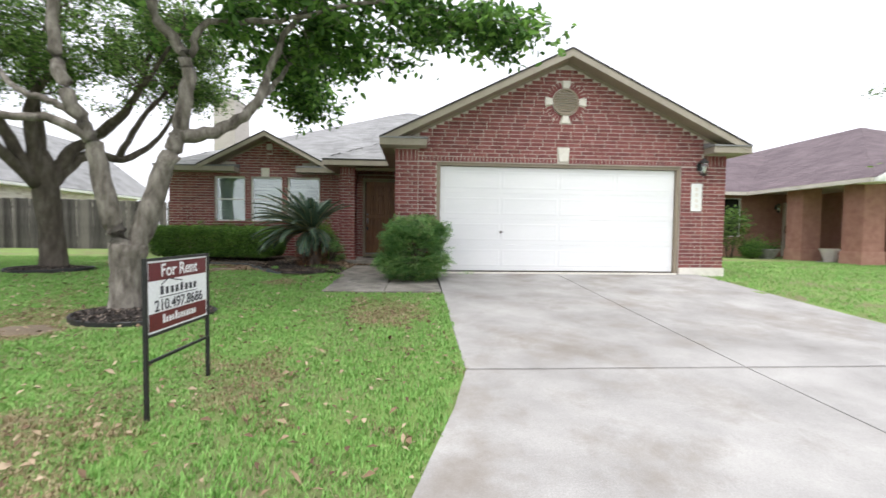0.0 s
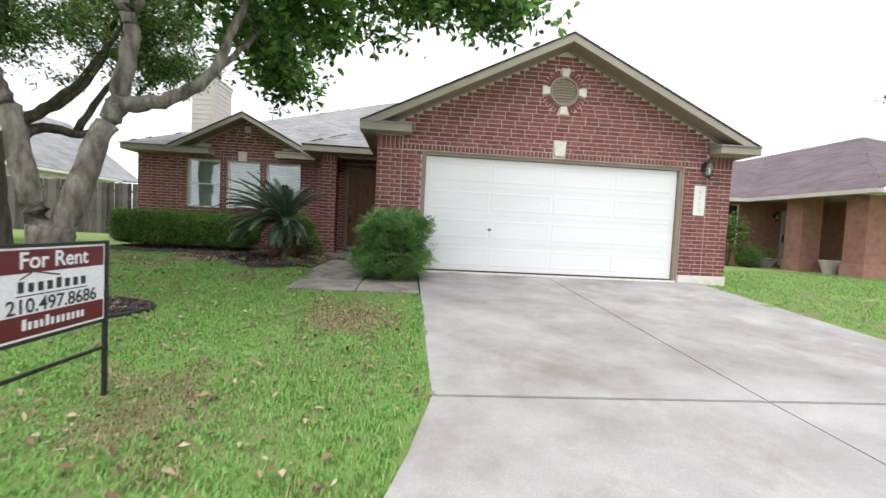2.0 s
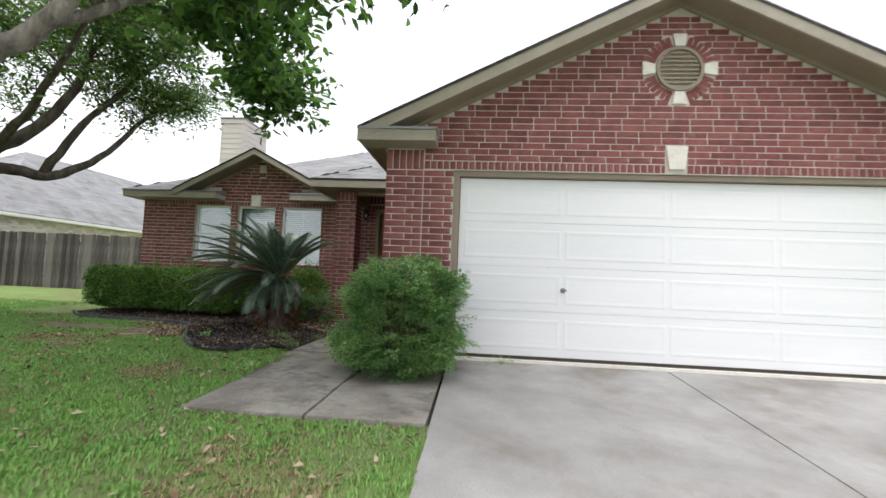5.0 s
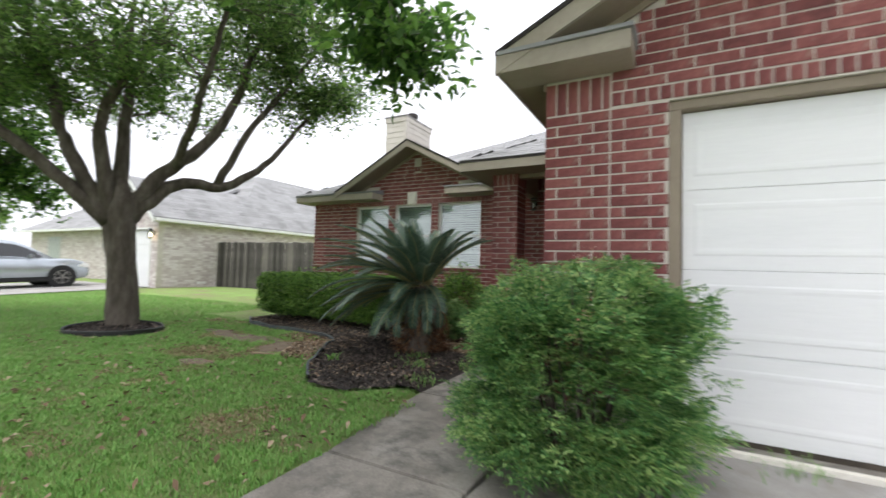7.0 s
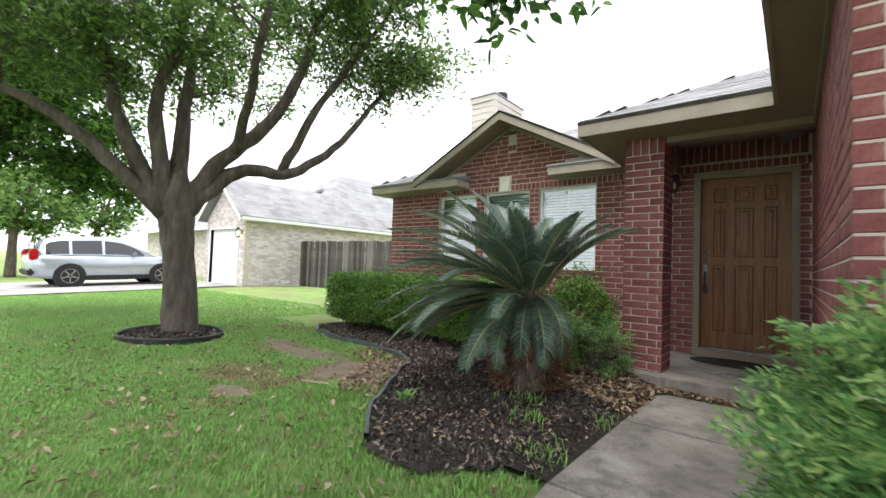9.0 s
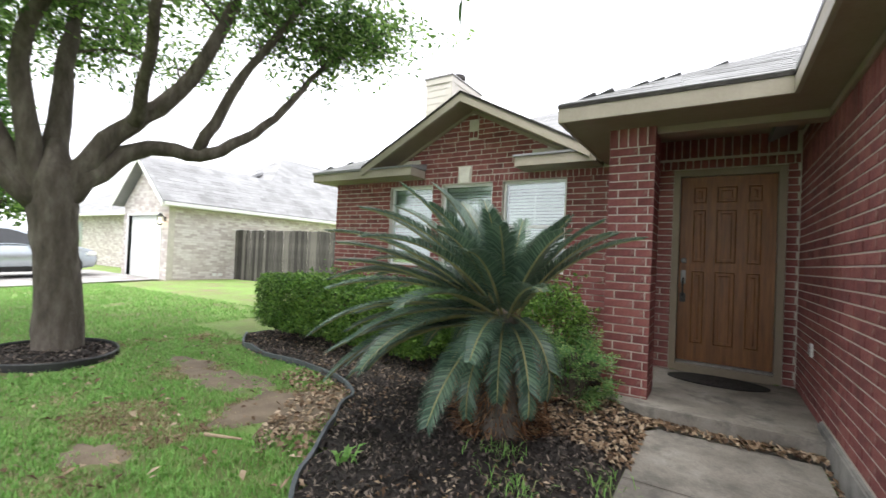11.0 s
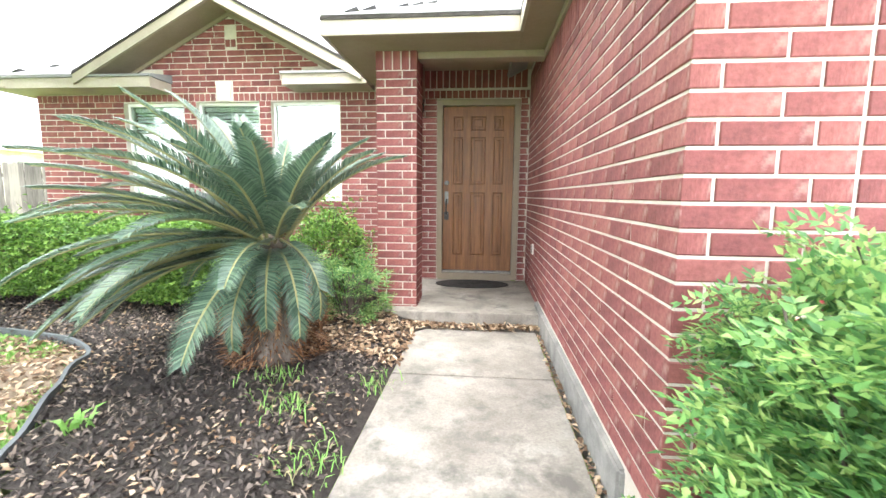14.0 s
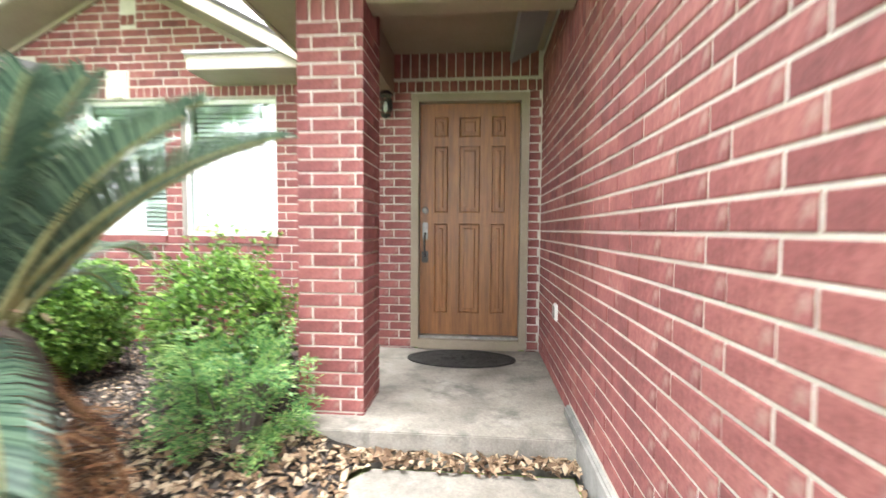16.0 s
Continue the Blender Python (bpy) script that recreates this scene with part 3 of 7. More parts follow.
roof_plane(roof, (6.2, MY0, EAVE), (6.2, MY0 + 2 * k, EAVE), (6.2 - k, MY0 + k, EAVE + 0.5 * k), (6.2 - k, MY0 + k, EAVE + 0.5 * k), tabs=False)
roof_plane(roof, (6.2, MY0 + 2 * k, EAVE), (MX0, MY0 + 2 * k, EAVE), (MX0 + k, MY0 + k, EAVE + 0.5 * k), (6.2 - k, MY0 + k, EAVE + 0.5 * k), tabs=False)
PX, PY = -2.83, 2.3
roof_plane(roof, (PX, PY, EAVE), (2.5, PY, EAVE), (2.5, PY + 4, EAVE + 2.0), (PX + 4, PY + 4, EAVE + 2.0), seed=6)
roof_plane(roof, (PX, PY + 4, EAVE), (PX, PY, EAVE), (PX + 4, PY + 4, EAVE + 2.0), (PX + 4, PY + 4, EAVE + 2.0), seed=7)
# small gable over the windows
GZ = 2.64
half2 = (G2APEX - GZ) / 0.52
roof_plane(roof, (G2X - half2, MY0 - 0.02, GZ), (G2X - half2, MY0 + 0.2, GZ), (G2X, MY0 + 2.1, G2APEX), (G2X, MY0 - 0.02, G2APEX), seed=8)
roof_plane(roof, (G2X + half2, MY0 - 0.02, GZ), (G2X + half2, MY0 + 0.2, GZ), (G2X, MY0 + 2.1, G2APEX), (G2X, MY0 - 0.02, G2APEX), seed=9)


def fascia(x0, x1, y0, y1, z0=SOFFIT - 0.01, z1=EAVE - 0.035):
    part("fascia", boxes((x0, x1, y0, y1, z0, z1), bevel=0.003), TAN_LIGHT, roof)
    part("drip_edge", boxes((x0 - 0.004, x1 + 0.004, y0 - 0.006, y1 + 0.006, z1 + 0.001, z1 + 0.03)), DARK_STEEL, roof)


def rake(apex_x, apex_z, x_end, y, slope, depth=0.17, back=0.03):
    """A sloping barge board from the apex to x_end, with a shadow board under it."""
    s = 1 if x_end > apex_x else -1
    z_end = apex_z - slope * abs(x_end - apex_x)
    part("barge_board", prism(bmesh.new(), [(apex_x, y, apex_z - 0.035), (x_end, y, z_end - 0.035), (x_end, y, z_end - depth), (apex_x, y, apex_z - depth)], (0, back, 0)), TAN_LIGHT, roof)
    part("drip_edge", prism(bmesh.new(), [(apex_x, y - 0.01, apex_z), (x_end, y - 0.01, z_end), (x_end, y - 0.01, z_end - 0.034), (apex_x, y - 0.01, apex_z - 0.034)], (0, 0.05, 0)), DARK_STEEL, roof)


def rake_soffit(apex_x, apex_z, x_end, y0, y1, slope, drop):
    z_end = apex_z - slope * abs(x_end - apex_x)
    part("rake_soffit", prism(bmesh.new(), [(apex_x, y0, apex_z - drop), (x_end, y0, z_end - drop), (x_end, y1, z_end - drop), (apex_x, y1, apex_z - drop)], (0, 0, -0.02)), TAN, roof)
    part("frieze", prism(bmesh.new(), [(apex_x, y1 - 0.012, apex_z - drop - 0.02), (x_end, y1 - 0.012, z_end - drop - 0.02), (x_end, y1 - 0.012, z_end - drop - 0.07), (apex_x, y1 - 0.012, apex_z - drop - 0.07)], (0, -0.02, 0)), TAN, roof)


for xe in (E0, E1):
    rake(RIDGE_X, APEX, xe, EY, SLOPE)
    rake_soffit(RIDGE_X, APEX, xe + (0.3 if xe < 0 else -0.3), EY + 0.03, GY - 0.001, SLOPE, 0.15)
for xe in (G2X - half2, G2X + half2):
    rake(G2X, G2APEX, xe, MY0 - 0.02, 0.52, depth=0.15)
    rake_soffit(G2X, G2APEX, xe, MY0 + 0.01, WY - 0.001, 0.52, 0.135)


def eave_return(x0, x1, y0, y1):
    """A boxed return under a gable's foot, with its own small shingled top."""
    part("return_box", boxes((x0, x1, y0, y1, SOFFIT - 0.01, EAVE - 0.035), bevel=0.003), TAN_LIGHT, roof)
    part("return_top", prism(bmesh.new(), [(x0 - 0.015, y0 - 0.02, EAVE - 0.033), (x0 - 0.015, y1, EAVE - 0.033), (x0 - 0.015, y1, EAVE + 0.075), (x0 - 0.015, y0 - 0.02, EAVE - 0.005)], (x1 - x0 + 0.03, 0, 0)), SHINGLE, roof)


eave_return(E0 + 0.03, -0.28, EY + 0.005, GY - 0.011)
eave_return(5.42, E1 - 0.03, EY + 0.005, GY - 0.011)
eave_return(MX0 + 0.005, -5.6, MY0 + 0.01, WY - 0.011)
eave_return(-3.9, PX - 0.02, MY0 + 0.01, WY - 0.011)
fascia(E0, E0 + 0.03, EY + 0.03, PY + 0.02)
fascia(E1 - 0.03, E1, EY + 0.03, 9)
fascia(PX, E0 - 0.002, PY, PY + 0.03)
fascia(PX, PX + 0.03, PY + 0.032, MY0 + 0.1)
fascia(MX0, MX0 + 0.03, MY0 + 0.03, 14)
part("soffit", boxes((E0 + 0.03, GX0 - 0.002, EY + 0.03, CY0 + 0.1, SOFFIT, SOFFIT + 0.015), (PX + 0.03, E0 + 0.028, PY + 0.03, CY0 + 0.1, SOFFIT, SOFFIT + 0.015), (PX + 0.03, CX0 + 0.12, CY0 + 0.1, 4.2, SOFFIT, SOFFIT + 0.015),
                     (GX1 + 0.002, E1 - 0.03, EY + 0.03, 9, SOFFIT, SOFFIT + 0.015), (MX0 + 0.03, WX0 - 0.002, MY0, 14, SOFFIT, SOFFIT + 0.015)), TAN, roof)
part("frieze", boxes((GX0 - 0.03, GX0 - 0.0065, GY + 0.0, CY0 + 0.03, 2.4, SOFFIT - 0.002), bevel=0.003), TAN, roof)
part("porch_beam", boxes((CX1 + 0.01, GX0 - 0.011, CY0 + 0.04, CY0 + 0.2, SOFFIT - 0.06, SOFFIT + 0.25), bevel=0.004), TAN, roof)
part("porch_beam", boxes((CX0 + 0.1, CX0 + 0.26, CY1 + 0.002, WY - 0.011, SOFFIT - 0.13, SOFFIT + 0.25), bevel=0.004), TAN, roof)

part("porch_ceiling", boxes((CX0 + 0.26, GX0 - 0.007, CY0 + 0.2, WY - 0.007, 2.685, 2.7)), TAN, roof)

# ---- garage door ----
garage = thing("garage_door", "white panelled double garage door, closed", "garage door", (0, 0, 0))
for r in range(4):
    z0, z1 = 0.035 + r * 0.524, 0.035 + (r + 1) * 0.524 - 0.0015
    bm = boxes((0.004, 4.876, 0.0, 0.04, z0, z1), bevel=0.004)
    section = part("section", bm, WHITE, garage)
    for c in range(4):
        x0 = 0.07 + c * 1.195
        b2 = bmesh.new()
        # raised field inside a sunk groove: frame ring and pillow
        v = []
        for inset, y in ((0.0, -0.0005), (0.012, -0.003), (0.03, -0.003), (0.05, -0.0015)):
            v.append([b2.verts.new(p) for p in ((x0 + inset, y, z0 + 0.09 + inset), (x0 + 1.15 - inset, y, z0 + 0.09 + inset), (x0 + 1.15 - inset, y, z1 - 0.09 - inset), (x0 + inset, y, z1 - 0.09 - inset))])
        for a, b in zip(v, v[1:]):
            for i in range(4):
                b2.faces.new((a[i], a[i - 1], b[i - 1], b[i]))
        b2.faces.new(v[-1])
        part("panel", b2, WHITE, section)
part("seal", boxes((0.004, 4.876, 0.005, 0.035, 0.0, 0.035)), JOINT, garage, "dark rubber bottom seal")
bm = rod(bmesh.new(), (1.25, -0.012, 0.82), (1.25, 0.0, 0.82), 0.028, sides=16)
rod(bm, (1.25, -0.035, 0.82), (1.25, -0.01, 0.82), 0.012)
box(bm, 1.21, 1.29, -0.045, -0.033, 0.81, 0.83, bevel=0.004)
part("handle", bm, STEEL, garage, "small steel twist handle")
frame_g = tagged(mesh_object("trim", boxes((-0.074, -0.002, -0.07, 0.05, 0.0, 2.135), (4.882, 4.954, -0.07, 0.05, 0.0, 2.135), (-0.074, 4.954, -0.07, 0.05, 2.137, 2.199), bevel=0.004), TAN),
                 "tan painted garage door frame", "door frame", kind="structure")
tagged(mesh_object("garage_sill", boxes((-0.074, 4.954, -0.13, 0.06, -0.2, -0.001), bevel=0.004), CONCRETE_OLD), "concrete garage sill", "sill", kind="structure")

# ---- front door ----
door = thing("door_front", "varnished oak front door with nine raised panels, closed", "front door", (0, 0, 0), kind="structure")
LX0, LX1, LZ0, LZ1 = -1.975, -1.075, 0.16, 2.26
part("leaf", boxes((LX0, LX1, WY + 0.05, WY + 0.095, LZ0, LZ1), bevel=0.003), WOOD_DOOR, door)
cols = ((LX0 + 0.13, LX0 + 0.255), (LX0 + 0.355, LX0 + 0.545), (LX0 + 0.645, LX0 + 0.77))
for z0, z1, pick in ((LZ0 + 0.2, LZ0 + 1.02, 0), (LZ0 + 1.12, LZ0 + 1.72, 0), (LZ0 + 1.8, LZ0 + 1.98, 0)):
    for x0, x1 in cols:
        b2, v = bmesh.new(), []
        for inset, y in ((0.0, 0.0495), (0.008, 0.041), (0.018, 0.056), (0.03, 0.056), (0.05, 0.044)):
            v.append([b2.verts.new(p) for p in ((x0 + inset, WY + y, z0 + inset), (x1 - inset, WY + y, z0 + inset), (x1 - inset, WY + y, z1 - inset), (x0 + inset, WY + y, z1 - inset))])
        for a, b in zip(v, v[1:]):
            for i in range(4):
                b2.faces.new((a[i], a[i - 1], b[i - 1], b[i]))
        b2.faces.new(v[-1])
        part("panel", b2, WOOD_DOOR, door)
bm = boxes((DX0 + 0.002, LX0 - 0.003, WY - 0.02, WY + 0.12, 0.05, 2.335), (LX1 + 0.003, DX1 - 0.002, WY - 0.02, WY + 0.12, 0.05, 2.335), (LX0 - 0.003, LX1 + 0.003, WY - 0.02, WY + 0.12, LZ1 + 0.003, 2.335), bevel=0.004)
part("frame", bm, TAN, door, "tan painted frame")
part("threshold", boxes((LX0 - 0.002, LX1 + 0.002, WY - 0.05, WY + 0.11, PORCH, LZ0 - 0.03), bevel=0.006), TAN, door)
part("sill_strip", boxes((LX0, LX1, WY + 0.0, WY + 0.1, LZ0 - 0.029, LZ0 - 0.004), bevel=0.003), STEEL, door, "metal door sill")
hx = LX0 + 0.05
lock = part("deadbolt", lathe(bmesh.new(), [(0.03, 0), (0.03, 0.008), (0.02, 0.016), (0.008, 0.018)], sides=16), STEEL, door)
lock.matrix_world = pose(hx, WY + 0.05, 1.3, 90)
part("handle_plate", boxes((hx - 0.025, hx + 0.025, WY + 0.038, WY + 0.05, 1.03, 1.19), bevel=0.008), STEEL, door)
bm = bmesh.new()
pts = [(hx, WY + 0.04, 1.09), (hx, WY - 0.005, 1.07), (hx, WY - 0.02, 1.0), (hx, WY - 0.005, 0.9), (hx, WY + 0.04, 0.88)]
for a, b in zip(pts, pts[1:]):
    rod(bm, a, b, 0.01)
box(bm, hx - 0.03, hx + 0.03, WY + 0.036, WY + 0.05, 0.82, 0.93, bevel=0.01)
part("grip_handle", bm, DARK_STEEL, door, "dark bronze grip handle")
bm = lathe(bmesh.new(), [(0.43, 0.0), (0.45, 0.004), (0.45, 0.012), (0.425, 0.015), (0.4, 0.01), (0.02, 0.01)], scale=(1, 0.54), sides=48)
m = tagged(mesh_object("doormat", bm, DOORMAT), "black oval rubber doormat on the porch floor", "doormat")
m.matrix_world = pose(-1.57, 3.9, PORCH)
rng = random.Random(4)
stud = None
for i in range(40):
    a, r = rng.uniform(0, 6.28), rng.uniform(0.05, 0.9)
    ob = part("rubber_stud", lathe(bmesh.new(), [(0.012, 0.01), (0.012, 0.0135), (0.006, 0.015)], sides=8), DOORMAT, m) if stud is None else new("rubber_stud", stud.data)
    stud = stud or ob
    ob.parent = m
    ob.matrix_basis = pose(0.4 * r * math.cos(a), 0.15 * r * math.sin(a), 0)

# ---- windows ----
for i, (x0, x1) in enumerate(WIN):
    w = thing("window_%d" % (i + 1), "white vinyl window with closed white blinds", "window", (0, 0, 0), kind="structure")
    y = WY + 0.06
    fr = boxes((x0 + 0.004, x0 + 0.04, y, y + 0.06, WZ0 + 0.002, WZ1 - 0.002), (x1 - 0.04, x1 - 0.004, y, y + 0.06, WZ0 + 0.002, WZ1 - 0.002),
               (x0 + 0.04, x1 - 0.04, y, y + 0.06, WZ0 + 0.002, WZ0 + 0.04), (x0 + 0.04, x1 - 0.04, y, y + 0.06, WZ1 - 0.04, WZ1 - 0.002),
               (x0 + 0.04, x1 - 0.04, y + 0.005, y + 0.05, 1.67, 1.71), bevel=0.003)
    part("window_frame", fr, VINYL, w)
    for z0, z1 in ((WZ0 + 0.04, 1.67), (1.71, WZ1 - 0.04)):
        p = part("pane", boxes((x0 + 0.04, x1 - 0.04, y + 0.02, y + 0.026, z0, z1)), GLASS, w)
        p.visible_shadow = False
    part("blind_headrail", boxes((x0 + 0.05, x1 - 0.05, y + 0.07, y + 0.12, WZ1 - 0.1, WZ1 - 0.045), bevel=0.004), BLIND, w)
    part("muntin", boxes(((x0 + x1) / 2 - 0.008, (x0 + x1) / 2 + 0.008, y + 0.028, y + 0.036, WZ0 + 0.04, 1.67), (x0 + 0.04, x1 - 0.04, y + 0.028, y + 0.036, 1.36, 1.376),
                         ((x0 + x1) / 2 - 0.008, (x0 + x1) / 2 + 0.008, y + 0.028, y + 0.036, 1.71, WZ1 - 0.04), (x0 + 0.04, x1 - 0.04, y + 0.028, y + 0.036, 2.0, 2.016)), VINYL, w)
    slat = None
    for j in range(26):
        z = WZ0 + 0.07 + j * 0.0455
        s = part("slat", prism(bmesh.new(), [(x0 + 0.05, -0.012, -0.019), (x0 + 0.05, 0.012, 0.019), (x0 + 0.05, 0.015, 0.018), (x0 + 0.05, -0.009, -0.02)], (x1 - x0 - 0.1, 0, 0)), BLIND, w) if slat is None else new("slat", slat.data)
        slat = slat or s
        s.parent = w
        s.matrix_world = pose(0, y + 0.095, z)
    part("window_sill", boxes((x0 - 0.01, x1 + 0.01, WY - 0.03, y, WZ0 - 0.07, WZ0), bevel=0.005), BRICK, w)

# ---- keystones and the round gable vent ----
def keystone(x, z0, z1, w0, w1, y, turn=0):
    b = prism(bmesh.new(), [(-w0 / 2, -0.03, -(z1 - z0) / 2), (w0 / 2, -0.03, -(z1 - z0) / 2), (w1 / 2, -0.03, (z1 - z0) / 2), (-w1 / 2, -0.03, (z1 - z0) / 2)], (0, 0.06, 0))
    bmesh.ops.bevel(b, geom=b.edges[:], offset=0.004, segments=1, affect="EDGES")
    ob = tagged(mesh_object("keystone", b, STONE), "cream cast stone keystone set in the brick", "keystone", "keystones", "structure")
    ob.matrix_world = pose(x, y, (z0 + z1) / 2) @ pose(0, 0, 0, 0, turn, 0)
    return ob


keystone(2.475, 2.25, 2.52, 0.17, 0.25, GY)
keystone(-4.87, 2.35, 2.59, 0.15, 0.22, WY)
for i in range(4):
    a = radians(90 * i)
    x, z = VENT[0] + 0.345 * math.sin(a), VENT[1] + 0.345 * math.cos(a)
    keystone(x, z - 0.075, z + 0.075, 0.11, 0.16, GY, 90 * i)
vent = thing("gable_vent", "round louvred tan gable vent ringed with brick", "vent", (VENT[0], GY, VENT[1]))
bm = bmesh.new()
n = 40
ring = [[], [], [], []]
for i in range(n):
    c, s = math.cos(6.2832 * i / n), math.sin(6.2832 * i / n)
    for r, (rad, y) in zip(ring, ((0.265, 0.0), (0.265, -0.035), (0.23, -0.035), (0.23, 0.0))):
        r.append(bm.verts.new((rad * c, y, rad * s)))
for a, b in zip(ring, ring[1:]):
    for i in range(n):
        bm.faces.new((a[i - 1], a[i], b[i], b[i - 1]))
part("vent_frame", bm, TAN, vent)
for i in range(9):
    z = -0.2 + i * 0.05
    hw = math.sqrt(max(0.0, 0.228 ** 2 - z * z))
    part("slat", prism(bmesh.new(), [(-hw, -0.03, z - 0.022), (-hw, -0.004, z + 0.02), (-hw, 0.0, z + 0.02), (-hw, -0.026, z - 0.024)], (2 * hw, 0, 0)), TAN, vent)
ringbricks = BRICK
for i in range(36):
    a = 10 * i
    if min(abs((a % 90) - 0), abs((a % 90) - 90)) < 11:
        continue
    b = boxes((-0.026, 0.026, -PROUD, 0.0, 0.28, 0.405))
    p = part("brick", b, BRICK, vent)
    p.matrix_basis = pose(0, 0, 0, 0, a, 0)

# ---- chimney ----
chimney = thing("chimney", "cream lap-sided chimney with a metal flue cap", "chimney", (-7.44, 6.72, 0), kind="structure")
part("core", boxes((0.02, 0.66, 0.02, 1.33, 0.0, 5.2)), SIDING, chimney)
for j in range(18):
    z = 2.4 + j * 0.155
    b = bmesh.new()
    prism(b, [(0.0, -0.012, z), (0.0, -0.002, z + 0.16), (0.0, 0.02, z + 0.16), (0.0, 0.02, z)], (0.68, 0, 0))
    prism(b, [(0.692, 0.0, z), (0.682, 0.0, z + 0.16), (0.66, 0.0, z + 0.16), (0.66, 0.0, z)], (0, 1.35, 0))
    part("board", b, SIDING, chimney)
part("corner_board", boxes((0.6, 0.695, -0.02, 0.0, 2.4, 5.16), (0.695, 0.71, -0.02, 0.09, 2.4, 5.16), bevel=0.003), SIDING, chimney)
part("cap_trim", boxes((-0.03, 0.71, -0.03, 1.38, 5.16, 5.3), bevel=0.006), SIDING, chimney)
part("crown", boxes((-0.05, 0.73, -0.05, 1.4, 5.302, 5.34), bevel=0.006), STEEL, chimney)
part("flue_cap", lathe(bmesh.new(), [(0.12, 5.36), (0.12, 5.5), (0.17, 5.51), (0.17, 5.6), (0.15, 5.62)], (0.4, 0.75, 0)), DARK_STEEL, chimney)


# ---- plants ----
def tube(verts, faces, pts, radii, sides=8, wobble=0.0, rng=None):
    """A bent, tapered limb through pts."""
    base, n = len(verts), len(pts)
    pts = [Vector(p) for p in pts]
    for i, p in enumerate(pts):
        d = (pts[min(i + 1, n - 1)] - pts[max(i - 1, 0)]).normalized()
        a = d.orthogonal().normalized() if abs(d.z) > 0.95 else Vector((0, 0, 1)).cross(d).normalized()
        b = d.cross(a)
        for k in range(sides):
            t = 6.2832 * k / sides
            r = radii[i] * (1 + (rng.uniform(-wobble, wobble) if rng else 0))
            verts.append(tuple(p + (a * math.cos(t) + b * math.sin(t)) * r))
    for i in range(n - 1):
        for k in range(sides):
            k2 = (k + 1) % sides
            faces.append((base + i * sides + k, base + i * sides + k2, base + (i + 1) * sides + k2, base + (i + 1) * sides + k))
    faces.append(tuple(base + k for k in range(sides))[::-1])
    faces.append(tuple(base + (n - 1) * sides + k for k in range(sides)))


def curved(pts, n=5):
    """Points on a smooth line through pts."""
    pts = [Vector(p) for p in pts]
    q = [pts[0] * 2 - pts[1]] + pts + [pts[-1] * 2 - pts[-2]]
    out = []
    for i in range(1, len(q) - 2):
        a, b, c, d = q[i - 1:i + 3]
        for k in range(n):
            t = k / n
            out.append(0.5 * (2 * b + (c - a) * t + (2 * a - 5 * b + 4 * c - d) * t * t + (3 * b - 3 * c + d - a) * t ** 3))
    return out + [pts[-1]]


def leaf_cloud(centres, rng_seed, length, width, up=0.2):
    """Folded four-cornered leaves at the given places: arrays of vertices and faces."""
    g = np.random.default_rng(rng_seed)
    c = np.asarray(centres, float)
    n = len(c)
    d = g.normal(size=(n, 3))
    d[:, 2] = d[:, 2] * 0.6 - 0.25
    d /= np.linalg.norm(d, axis=1)[:, None]
    nrm = g.normal(size=(n, 3)) * 0.75
    nrm[:, 2] += 1.0
    s = np.cross(d, nrm)
    s /= np.linalg.norm(s, axis=1)[:, None]
    nn = np.cross(s, d)
    ln = (length * g.uniform(0.6, 1.25, n))[:, None]
    wd = (width * g.uniform(0.7, 1.2, n))[:, None]
    fold = up * wd
    v = np.stack([c, c + d * ln * 0.28 + s * wd * 0.42 + nn * fold, c + d * ln * 0.66 + s * wd * 0.36 + nn * fold * 0.8, c + d * ln - nn * fold * 0.6,
                  c + d * ln * 0.66 - s * wd * 0.36 + nn * fold * 0.8, c + d * ln * 0.28 - s * wd * 0.42 + nn * fold], 1).reshape(-1, 3)
    i = np.arange(n)[:, None] * 6
    f = np.concatenate([i + np.array([[0, 1, 2]]), i + np.array([[0, 2, 3]]), i + np.array([[0, 3, 4]]), i + np.array([[0, 4, 5]])], 1).reshape(-1, 3)
    return v, f


def np_mesh(name, v, f, mat, parent=None):
    me = bpy.data.meshes.new(name)
    me.vertices.add(len(v))
    me.vertices.foreach_set("co", np.ascontiguousarray(v, np.float32).ravel())
    k = f.shape[1]
    me.loops.add(f.size)
    me.loops.foreach_set("vertex_index", np.ascontiguousarray(f, np.int32).ravel())
    me.polygons.add(len(f))
    me.polygons.foreach_set("loop_start", np.arange(0, f.size, k, dtype=np.int32))
    me.update(calc_edges=True)
    me.materials.append(mat)
    ob = new(name, me)
    if parent:
        ob.parent = parent
    return ob


